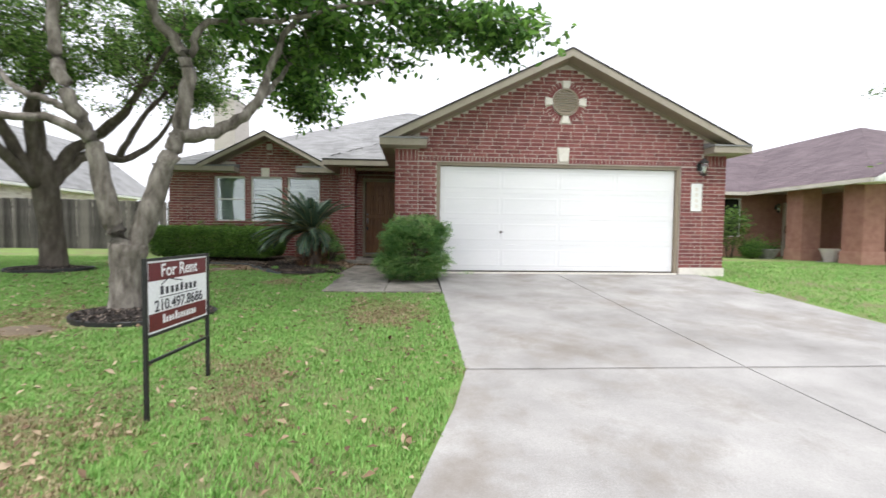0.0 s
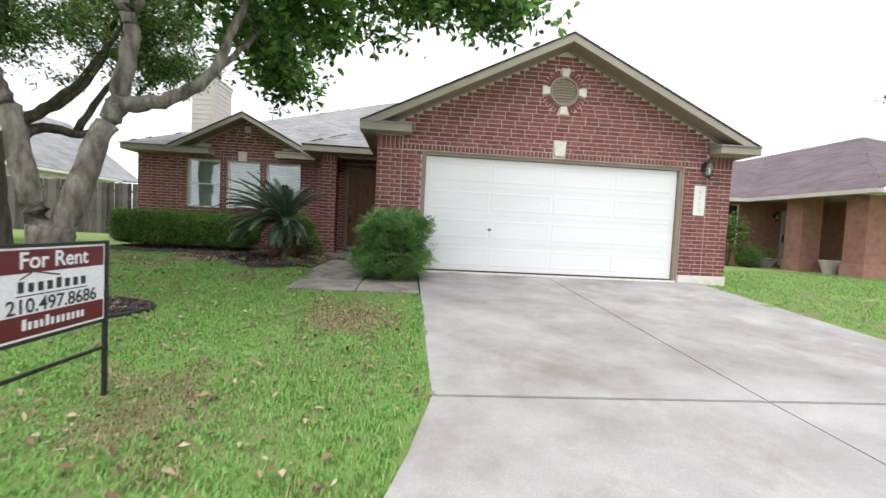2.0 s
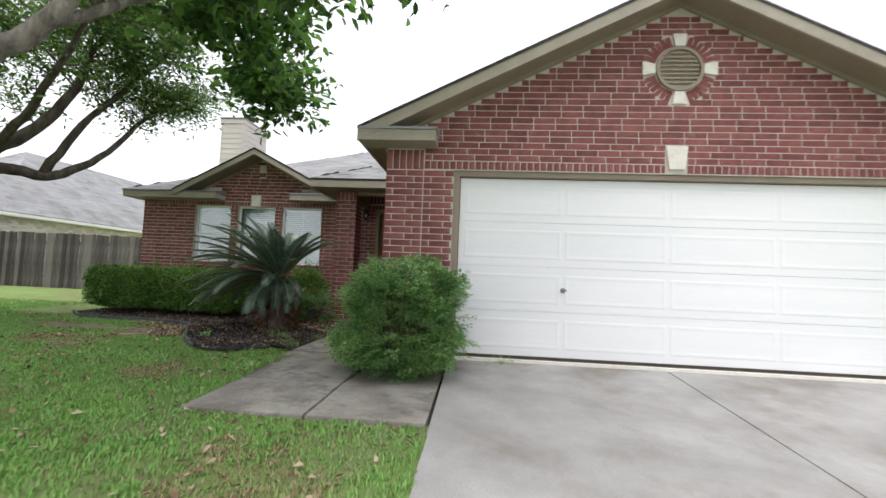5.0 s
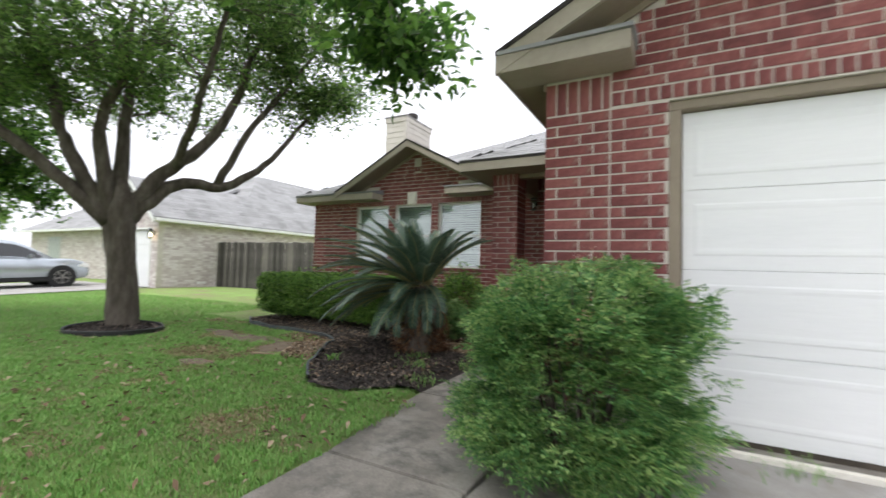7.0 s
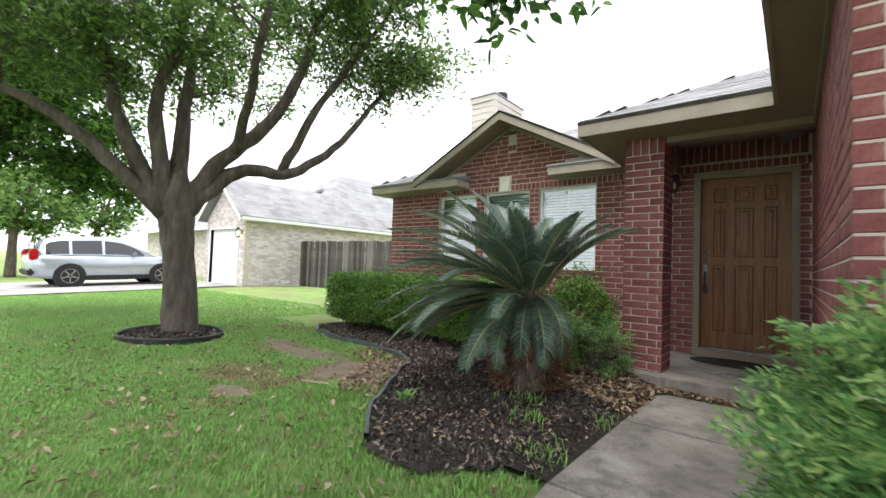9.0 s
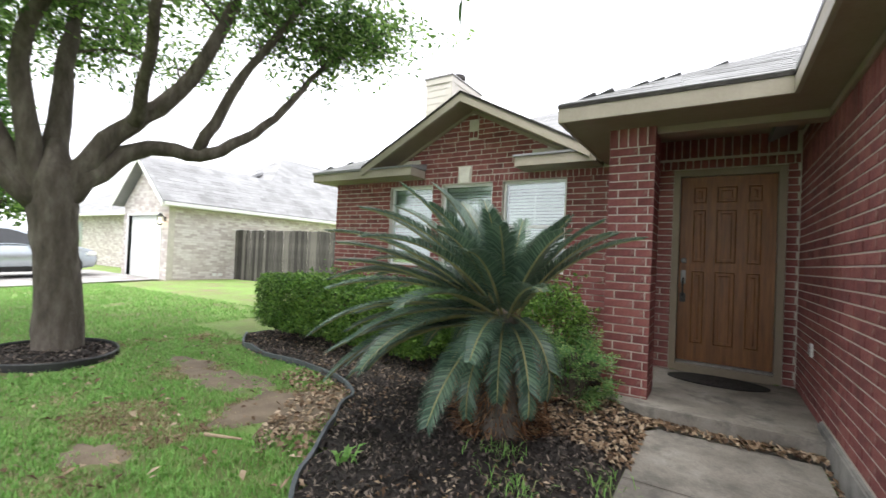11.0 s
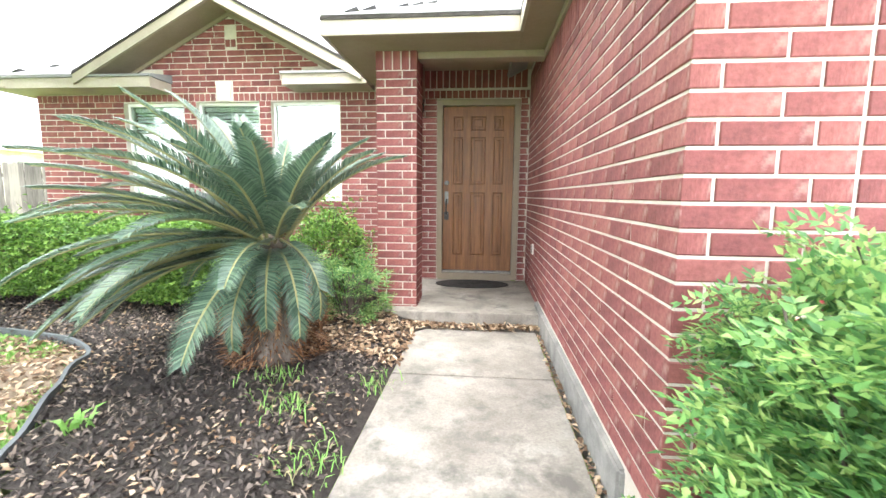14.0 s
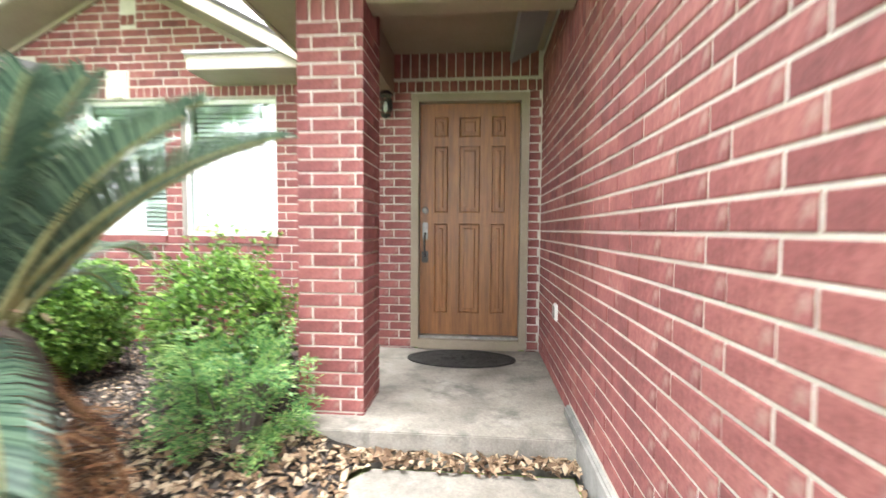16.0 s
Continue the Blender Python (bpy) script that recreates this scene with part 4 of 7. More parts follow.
def tree(label, base, trunk, limbs, clumps, bark, leaf, leaf_size, per_clump, seed, spread=0.34, density=1.0):
    """trunk: points with radii; limbs: lists of points with a start radius; clumps: (centre, radii, count) of twig ends."""
    rng = random.Random(seed)
    t = thing("tree", label, "tree", base)
    B = Vector(base)
    verts, faces, nodes = [], [], []
    pts = curved([p for p, r in trunk], 4)
    rad = [np.interp(i, np.linspace(0, len(pts) - 1, len(trunk)), [r for p, r in trunk]) for i in range(len(pts))]
    tube(verts, faces, [p - B for p in pts], rad, 14, 0.06, rng)
    raw_part("trunk", verts, faces, bark, t, True)
    for pts, r0, r1 in limbs:
        verts, faces = [], []
        line = curved(pts, 6)
        line = [p + Vector((rng.uniform(-1, 1), rng.uniform(-1, 1), rng.uniform(-1, 1))) * 0.018 for p in line]
        rr = [r0 + (r1 - r0) * (i / (len(line) - 1)) ** 0.8 for i in range(len(line))]
        tube(verts, faces, [p - B for p in line], rr, 9, 0.07, rng)
        raw_part("limb", verts, faces, bark, t, True)
        nodes += [(p, r) for p, r in zip(line[3:], rr[3:])]
    verts, faces, centres = [], [], []
    for c, r, count in clumps:
        for _ in range(int(count * density)):
            while True:
                q = Vector((rng.uniform(-1, 1), rng.uniform(-1, 1), rng.uniform(-1, 1)))
                if 0.25 < q.length < 1:
                    break
            end = Vector(c) + Vector((q.x * r[0], q.y * r[1], q.z * r[2]))
            near = sorted(nodes, key=lambda n: (n[0] - end).length + 0.4 * max(0, n[0].z - end.z))[:3]
            start, r_s = rng.choice(near)
            mid = (start + end) / 2 + Vector((rng.uniform(-0.2, 0.2), rng.uniform(-0.2, 0.2), rng.uniform(0.02, 0.3))) * (end - start).length * 0.8
            line = curved([start, mid, end], 4)
            rs = min(r_s * 0.7, 0.008 + 0.014 * (end - start).length)
            tube(verts, faces, [p - B for p in line], [rs + (0.004 - rs) * i / (len(line) - 1) for i in range(len(line))], 5)
            nodes.append((line[5], rs * 0.6))
            for _ in range(rng.randint(3, 5)):      # side twigs with leaves along them
                a = line[rng.randint(3, len(line) - 1)]
                b = a + Vector((rng.gauss(0, 1), rng.gauss(0, 1), rng.gauss(-0.1, 0.6))) * spread
                tube(verts, faces, [a - B, (a + b) / 2 - B + Vector((0, 0, 0.03)), b - B], [0.005, 0.004, 0.002], 4)
                for _ in range(per_clump // 4):
                    k = rng.uniform(0.2, 1.1)
                    centres.append(a + (b - a) * k - B + Vector((rng.gauss(0, 1), rng.gauss(0, 1), rng.gauss(0, 1))) * spread * 0.22)
    tagged(raw_part("twigwork", verts, faces, bark, t, True), kind="stuff")
    v, f = leaf_cloud([tuple(c) for c in centres], seed, *leaf_size)
    tagged(np_mesh("foliage", v, f, leaf, t), kind="stuff")
    return t


def ring_bed(x, y, rx, ry, label, seed, rim=0.05):
    """A mulch ring with a low black edging round a trunk."""
    z = smooth_ground(x, y)
    t = thing("tree_ring", label, "mulch ring", (x, y, z))
    bm = bmesh.new()
    prof = [(1.0, -0.08), (1.0, rim), (0.985, rim + 0.012), (0.965, rim), (0.965, -0.08)]
    n, rings = 40, []
    for i in range(n):
        a = 6.2832 * i / n
        wob = 1 + 0.05 * math.sin(3 * a + seed)
        rings.append([bm.verts.new((rx * r * wob * math.cos(a), ry * r * wob * math.sin(a), h + 0.012 * math.sin(2 * a + seed))) for r, h in prof])
    for i in range(n):
        for k in range(4):
            bm.faces.new((rings[i - 1][k], rings[i][k], rings[i][k + 1], rings[i - 1][k + 1]))
    part("edging", bm, BLACK_METAL, t, "black plastic edging")
    bm = bmesh.new()
    cen = bm.verts.new((0, 0, 0.09))
    mids = [bm.verts.new((0.5 * rx * math.cos(6.2832 * i / n), 0.5 * ry * math.sin(6.2832 * i / n), 0.07)) for i in range(n)]
    outs = [bm.verts.new((0.985 * rx * (1 + 0.05 * math.sin(18.85 * i / n + seed)) * math.cos(6.2832 * i / n), 0.985 * ry * (1 + 0.05 * math.sin(18.85 * i / n + seed)) * math.sin(6.2832 * i / n), 0.005)) for i in range(n)]
    for i in range(n):
        bm.faces.new((cen, mids[i - 1], mids[i])), bm.faces.new((mids[i - 1], outs[i - 1], outs[i], mids[i]))
    part("mulch", bm, MULCH, t)
    return t


# the tree by the sign: a pale forked trunk
tree("leafy shade tree with a forked grey trunk on the lawn", (-3.88, -3.42, -0.28),
     [((-3.88, -3.42, -0.35), 0.25), ((-3.88, -3.42, -0.1), 0.18), ((-3.88, -3.41, 0.3), 0.165), ((-3.86, -3.4, 0.62), 0.19)],
     [([(-3.88, -3.42, 0.4), (-4.02, -3.51, 1.1), (-4.12, -3.57, 1.75), (-4.3, -3.69, 2.31), (-4.48, -3.6, 2.9), (-4.6, -3.5, 4.2)], 0.125, 0.05),
      ([(-4.13, -3.58, 1.8), (-4.45, -3.79, 1.98), (-4.9, -4.05, 2.0), (-5.6, -4.4, 2.5)], 0.06, 0.03),
      ([(-4.18, -3.61, 2.0), (-4.5, -3.6, 2.2), (-4.9, -3.6, 2.35), (-5.7, -3.2, 3.0)], 0.05, 0.025),
      ([(-3.85, -3.4, 0.4), (-3.58, -3.23, 1.4), (-3.43, -3.13, 1.97), (-3.32, -3.06, 2.62), (-3.4, -3.1, 3.05), (-3.65, -3.2, 3.45), (-3.75, -3.1, 4.6)], 0.135, 0.045),
      ([(-3.43, -3.13, 1.95), (-3.03, -2.87, 2.11), (-2.68, -2.65, 2.47), (-2.49, -2.53, 3.05), (-2.23, -2.36, 3.75), (-1.7, -2.2, 4.4)], 0.095, 0.03),
      ([(-3.3, -3.04, 3.0), (-3.13, -2.94, 3.44), (-2.36, -2.6, 3.65), (-1.2, -2.6, 3.95), (-0.3, -2.2, 4.1), (0.9, -1.9, 4.2)], 0.05, 0.012), ([(-2.68, -2.65, 2.47), (-2.5, -1.9, 3.2), (-2.6, -1.0, 3.8), (-2.7, -0.1, 4.05), (-2.8, 0.8, 3.85)], 0.045, 0.012),
      ([(-3.7, -3.2, 3.5), (-3.2, -3.6, 4.2), (-2.4, -4.0, 4.8)], 0.05, 0.02)],
     # the clump at z 7.3 is unseen upper crown, added to shade the lawn
     [((-3.6, -3.0, 5.6), (3.2, 2.8, 1.9), 150), ((-3.5, -2.7, 7.3), (3.0, 3.0, 1.2), 150), ((-2.7, -2.2, 3.9), (1.5, 1.1, 0.6), 34), ((-0.9, -2.0, 4.05), (1.3, 0.9, 0.45), 34),
      ((-2.7, 0.8, 3.32), (0.4, 0.4, 0.25), 10), ((-2.9, 0.6, 3.8), (0.9, 0.7, 0.45), 32), ((0.9, -1.9, 4.0), (0.7, 0.5, 0.32), 18), ((-2.6, -0.6, 3.8), (0.9, 0.7, 0.5), 28), ((0.2, -1.9, 3.85), (0.5, 0.5, 0.25), 10), ((-1.5, -1.7, 3.7), (0.8, 0.6, 0.4), 20)],
     BARK, LEAF_OAK, (0.15, 0.085), 44, 11, spread=0.28)
ring_bed(-3.7, -3.4, 0.78, 0.56, "dark mulch ring round the forked tree", 1, 0.012)

# the second tree: dark single trunk, open crown with fine leaves
tree("shade tree with a dark trunk and fine sparse leaves", (-7.66, 0.32, -0.1),
     [((-7.66, 0.32, -0.15), 0.3), ((-7.66, 0.32, 0.08), 0.225), ((-7.68, 0.28, 0.9), 0.195), ((-7.7, 0.22, 1.55), 0.215), ((-7.7, 0.22, 1.95), 0.19), ((-7.71, 0.22, 2.3), 0.06)],
     [([(-7.68, 0.25, 1.62), (-7.44, 0.88, 2.32), (-7.0, 1.51, 2.38), (-6.7, 2.18, 2.98), (-6.5, 2.9, 4.0), (-6.3, 3.6, 4.8)], 0.132, 0.015),
      ([(-7.68, 0.25, 1.62), (-7.5, 0.6, 2.35), (-7.0, 1.15, 3.07), (-6.6, 1.43, 3.98), (-6.5, 1.56, 4.69), (-6.2, 2.15, 5.6)], 0.145, 0.03),
      ([(-7.7, 0.22, 1.62), (-7.9, 0.3, 2.97), (-8.1, 0.5, 4.11), (-8.1, 0.9, 5.2)], 0.145, 0.03),
      ([(-7.72, 0.15, 1.62), (-7.7, -0.13, 2.98), (-7.3, 0.0, 3.88), (-7.2, 0.0, 5.1)], 0.132, 0.03),
      ([(-7.74, 0.1, 1.62), (-8.0, -0.44, 2.83), (-8.1, -0.6, 3.7), (-8.3, -1.1, 4.8)], 0.132, 0.03),
      ([(-7.75, 0.1, 1.62), (-8.11, -0.84, 2.59), (-8.37, -1.5, 2.98), (-8.7, -2.6, 3.3)], 0.119, 0.03),
      ([(-7.1, 1.4, 2.4), (-6.7, 1.79, 3.5), (-6.1, 2.2, 4.5), (-5.7, 2.5, 5.2)], 0.079, 0.02),
      ([(-7.3, 0.8, 2.6), (-6.3, 0.5, 3.3), (-5.5, 0.3, 4.2), (-5.0, 0.2, 4.8)], 0.079, 0.02)],
     [((-8.1, 0.3, 5.2), (3.3, 3.2, 2.0), 340), ((-8.4, -0.4, 4.0), (1.7, 1.6, 0.8), 90), ((-6.2, 2.0, 4.9), (1.4, 1.3, 0.9), 70), ((-8.6, -2.2, 3.9), (1.8, 1.6, 0.9), 80), ((-6.8, -0.8, 4.1), (1.5, 1.2, 0.7), 30), ((-6.3, 2.7, 4.3), (0.8, 1.0, 0.6), 40), ((-5.5, 1.6, 5.1), (1.1, 1.3, 0.8), 60), ((-5.95, 3.3, 4.45), (0.8, 0.9, 0.4), 22)],
     BARK_DARK, LEAF_ASH, (0.095, 0.045), 64, 23, spread=0.3)
ring_bed(-7.66, 0.25, 0.72, 0.62, "dark mulch ring round the single-trunk tree", 2)

tree("dark dense tree in the neighbouring yard", (-12.7, -2.3, -0.3),
     [((-12.7, -2.3, -0.4), 0.3), ((-12.7, -2.3, 0.8), 0.2), ((-12.6, -2.2, 2.0), 0.22)],
     [([(-12.6, -2.2, 1.8), (-12.2, -1.6, 3.0), (-11.4, -0.8, 4.0)], 0.12, 0.04), ([(-12.6, -2.2, 1.8), (-12.8, -1.4, 3.2), (-13.0, -0.6, 4.6)], 0.12, 0.04),
      ([(-12.6, -2.2, 1.8), (-13.4, -2.9, 3.2), (-14.2, -3.3, 4.6)], 0.12, 0.04), ([(-12.6, -2.2, 1.8), (-11.8, -2.7, 3.4), (-10.8, -2.9, 4.6)], 0.12, 0.04)],
     [((-12.4, -1.6, 4.9), (2.8, 2.6, 1.6), 170), ((-12.2, -0.9, 3.5), (1.6, 1.9, 1.2), 150), ((-12.3, 0.4, 2.6), (0.8, 0.8, 0.6), 34)],
     BARK_DARK, LEAF_OAK, (0.15, 0.08), 56, 31, spread=0.32)
for x, y, h, s, seed in ((-28, 0.7, 5.6, 1.35, 41), (-46, 7.5, 9.0, 2.0, 42), (-44, -3.5, 8.0, 1.8, 43), (-62, 2, 10.0, 2.3, 47), (-60, 30, 10.0, 2.2, 44), (-11.5, 26, 7.0, 1.6, 46)):
    z = smooth_ground(x, y)
    tree("light green street tree far off", (x, y, z), [((x, y, z - 0.1), 0.16 * s), ((x, y, z + 1.0 * s), 0.12 * s), ((x, y, z + 1.7 * s), 0.12 * s)],
         [([(x, y, z + 1.5 * s), (x + a * s, y + b * s, z + 2.6 * s), (x + 1.6 * a * s, y + 1.6 * b * s, z + 3.6 * s)], 0.07 * s, 0.03) for a, b in ((0.6, 0.2), (-0.6, 0.3), (0.1, -0.7), (-0.1, 0.6))],
         [((x, y, z + 0.62 * h), (1.9 * s, 1.9 * s, 0.36 * h), 70)], BARK_DARK, LEAF_ASH, (0.22 * s, 0.12 * s), 44, seed, spread=0.4 * s)


def shrub(name, label, at, radii, count, leaf, size, seed, boxy=2.0, stems=14, sprigs=0, base=0.0, inner=0.55, category="shrub"):
    """Leaves massed near the outside of a rounded body on bare stems; loose sprigs stand out of it."""
    rng = random.Random(seed)
    t = thing(name, label, category, at)
    rx, ry, h = radii
    verts, faces, centres = [], [], []
    for i in range(stems):
        a, q = rng.uniform(0, 6.28), rng.uniform(0.3, 0.9)
        end = Vector((rx * q * math.cos(a), ry * q * math.sin(a), h * rng.uniform(0.6, 0.95)))
        st = Vector((rx * 0.35 * q * math.cos(a), ry * 0.35 * q * math.sin(a), -0.03))
        tube(verts, faces, curved([st, (st + end) / 2 + Vector((rng.uniform(-.05, .05), rng.uniform(-.05, .05), 0.05)), end], 3), [0.011, 0.010, 0.009, 0.008, 0.007, 0.006, 0.004], 5)
    while boxy > 4 and len(centres) < count:      # a clipped box with soft edges
        u = Vector((rng.uniform(-1, 1), rng.uniform(-1, 1), rng.uniform(-1, 1)))
        p = Vector((u.x * rx, u.y * ry, u.z * h / 2))
        q = Vector([max(abs(c) - m + 0.22, 0) for c, m in zip(p, (rx, ry, h / 2))])
        n = 0.05 * noise.noise((p.x * 2.4 + seed, p.y * 2.4, p.z * 2.4)) + 0.025 * noise.noise((p.x * 8, p.y * 8, p.z * 8))
        if 0.04 < q.length < 0.2 + n:
            centres.append((p.x, p.y, base + h / 2 + p.z))
    for i in range(count if boxy <= 4 else 0):
        u = Vector((rng.gauss(0, 1), rng.gauss(0, 1), rng.gauss(0, 1))).normalized()
        u = Vector([math.copysign(abs(c) ** (2 / (boxy + 0.001)), c) for c in u])
        k = rng.uniform(inner, 1.0) ** 0.5
        n = 1 + 0.26 * noise.noise((u.x * 2.2 + seed, u.y * 2.2, u.z * 2.2)) + 0.16 * noise.noise((u.x * 6 + seed, u.y * 6, u.z * 6))
        centres.append((u.x * rx * k * n, u.y * ry * k * n, base + (h - base) * (0.5 + 0.5 * u.z * k * n)))
    for i in range(sprigs):
        a, el = rng.uniform(0, 6.28), rng.uniform(0.1, 1.3)
        d = Vector((math.cos(a) * math.cos(el), math.sin(a) * math.cos(el), math.sin(el)))
        st = Vector((d.x * rx * 0.85, d.y * ry * 0.85, base + (h - base) * (0.5 + 0.45 * d.z)))
        end = st + d * rng.uniform(0.12, 0.32) + Vector((0, 0, rng.uniform(-0.05, 0.05)))
        tube(verts, faces, [st - d * 0.15, (st + end) / 2 + Vector((0, 0, 0.02)), end], [0.004, 0.003, 0.0015], 4)
        for k in range(16):
            centres.append(tuple(st + (end - st) * rng.uniform(0, 1.05) + Vector((rng.gauss(0, 1), rng.gauss(0, 1), rng.gauss(0, 1))) * 0.022))
    tagged(raw_part("stemwork", verts, faces, BARK_DARK, t, True), kind="stuff")
    v, f = leaf_cloud(centres, seed, *size)
    v[:, 2] = np.maximum(v[:, 2], 0.0)
    tagged(np_mesh("foliage", v, f, leaf, t), kind="stuff")
    return t


def spray_cloud(sprays, rng_seed, length, width, reach):
    """Feathery compound leaves: each spray is (place, direction), three leaf stalks with paired leaflets."""
    g = np.random.default_rng(rng_seed)
    c0 = np.array([p for p, d in sprays], float)
    d0 = np.array([d for p, d in sprays], float) + g.normal(0, 0.25, (len(sprays), 3))
    d0 /= np.linalg.norm(d0, axis=1)[:, None]
    up = g.normal(0, 0.35, d0.shape) + np.array([0, 0, 1.0])
    s0 = np.cross(d0, up)
    s0 /= np.linalg.norm(s0, axis=1)[:, None]
    n0 = np.cross(s0, d0)
    quads = []
    for turn, begin in ((0.0, 0.0), (0.85, 0.12), (-0.85, 0.12), (0.8, 0.45), (-0.8, 0.45)):
        a = d0 * math.cos(turn) + s0 * math.sin(turn)
        b = s0 * math.cos(turn) - d0 * math.sin(turn)
        size = 1.0 if turn == 0 else 0.62
        for k, sg in ((0.3, 1), (0.3, -1), (0.55, 1), (0.55, -1), (0.8, 1), (0.8, -1), (1.0, 0)):
            r = reach * size * g.uniform(0.85, 1.1, (len(c0), 1))
            c = c0 + d0 * reach * begin + a * r * k - np.array([0, 0, 1.0]) * r * 0.35 * k * k
            d = a * 0.75 + b * 0.75 * sg + n0 * g.normal(0.05, 0.22, (len(c0), 1)) - np.array([0, 0, 0.18])
            d /= np.linalg.norm(d, axis=1)[:, None]
            s = np.cross(d, n0 + g.normal(0, 0.25, d.shape))
            s /= np.linalg.norm(s, axis=1)[:, None]
            nn = np.cross(s, d)
            ln, wd = length * g.uniform(0.7, 1.2, (len(c0), 1)), width * g.uniform(0.75, 1.15, (len(c0), 1))
            quads.append(np.stack([c, c + d * ln * 0.4 + s * wd * 0.5 + nn * wd * 0.2, c + d * ln, c + d * ln * 0.4 - s * wd * 0.5 + nn * wd * 0.2], 1))
    v = np.concatenate(quads).reshape(-1, 3)
    i = np.arange(len(v) // 4)[:, None] * 4
    f = np.concatenate([i + np.array([[0, 1, 2]]), i + np.array([[0, 2, 3]])], 1).reshape(-1, 3)
    return v, f


def nandina(label, at, radii, sprays, seed, tips=None, reach=0.125):
    """Canes from the ground with tiers of feathery leaves; loose tall shoots and pale flower sprays stand out on top."""
    rng = random.Random(seed)
    t = thing("shrub", label, "shrub", at)
    rx, ry, h = radii
    verts, faces, places, blooms = [], [], [], []
    for i in range(26):
        a, q = rng.uniform(0, 6.28), rng.uniform(0.1, 0.85)
        end = Vector((rx * q * math.cos(a), ry * q * math.sin(a), h * rng.uniform(0.75, 1.0)))
        st = Vector((rx * 0.3 * q * math.cos(a), ry * 0.3 * q * math.sin(a), -0.03))
        tube(verts, faces, curved([st, (st + end) / 2 + Vector((rng.uniform(-.05, .05), rng.uniform(-.05, .05), 0.05)), end], 3), [0.009, 0.008, 0.007, 0.007, 0.006, 0.005, 0.003], 5)
    for i in range(sprays):
        u = Vector((rng.gauss(0, 1), rng.gauss(0, 1), rng.gauss(0.1, 1))).normalized()
        k = rng.uniform(0.3, 1.0) ** 0.4
        n = 1 + 0.42 * noise.noise((u.x * 2.0 + seed, u.y * 2.0, u.z * 2.0)) + 0.28 * noise.noise((u.x * 5 + seed, u.y * 5, u.z * 5))
        p = Vector([math.copysign(abs(c) ** 0.72, c) for c in u]) * k * n
        places.append(((p.x * rx, p.y * ry, max(0.05, h * (0.5 + 0.48 * p.z))), (u.x, u.y, 0.35 + 0.5 * u.z)))
    for i in range(max(8, sprays // 45)):
        a, q = rng.uniform(0, 6.28), rng.uniform(0.1, 1.0) ** 0.5
        st = Vector((rx * q * math.cos(a) * 0.9, ry * q * math.sin(a) * 0.9, h * (0.97 - 0.25 * q * q)))
        end = st + Vector((math.cos(a) * 0.12 * q, math.sin(a) * 0.12 * q, rng.uniform(0.06, 0.22)))
        tube(verts, faces, [st - Vector((0, 0, 0.2)), (st + end) / 2, end], [0.004, 0.003, 0.002], 4)
        for k in range(5):
            b = rng.uniform(0, 6.28)
            places.append((tuple(st.lerp(end, rng.uniform(0.3, 1.0))), (math.cos(b), math.sin(b), 0.6)))
        if rng.random() < 0.5:
            blooms += [tuple(end + Vector((rng.gauss(0, 0.02), rng.gauss(0, 0.02), rng.uniform(-0.06, 0.08)))) for _ in range(26)]
    tagged(raw_part("stemwork", verts, faces, BARK_DARK, t, True), kind="stuff")
    v, f = spray_cloud(places, seed, 0.031, 0.0125, reach)
    v[:, 2] = np.maximum(v[:, 2], 0.0)
    tagged(np_mesh("foliage", v, f, LEAF_BUSH, t), kind="stuff")
    if tips:
        v, f = leaf_cloud(blooms, seed + 1, 0.011, 0.007)
        tagged(np_mesh("flower_sprays", v, f, tips, t), kind="stuff")
    return t


PETAL = leaf_material("cream_pink_petal", [(0.2, (0.5, 0.1, 0.1)), (0.5, (0.7, 0.5, 0.4)), (0.9, (0.8, 0.72, 0.6))], rough=0.7)
nandina("bushy green nandina shrub with pale flower sprays by the garage", (-0.5, -0.76, WALK_Z), (0.56, 0.46, 1.05), 2800, 51, PETAL)
bed_z = -0.02
hz = smooth_ground(-5.6, 2.8)
shrub("hedge", "clipped green box hedge below the windows", (-5.55, 2.85, hz + 0.1), (1.55, 0.68, 0.8), 62000, LEAF_HEDGE, (0.044, 0.028), 52, 4.5, 40, 60, 0.02, 0.55, "hedge")
shrub("shrub", "leafy green shrub beside the brick column", (-3.0, 2.85, bed_z), (0.4, 0.36, 1.0), 5600, LEAF_HEDGE, (0.045, 0.026), 53, 2.2, 14, 40, 0.05, 0.4)
nandina("low spreading nandina at the foot of the column", (-2.66, 2.42, bed_z), (0.3, 0.24, 0.5), 190, 54)


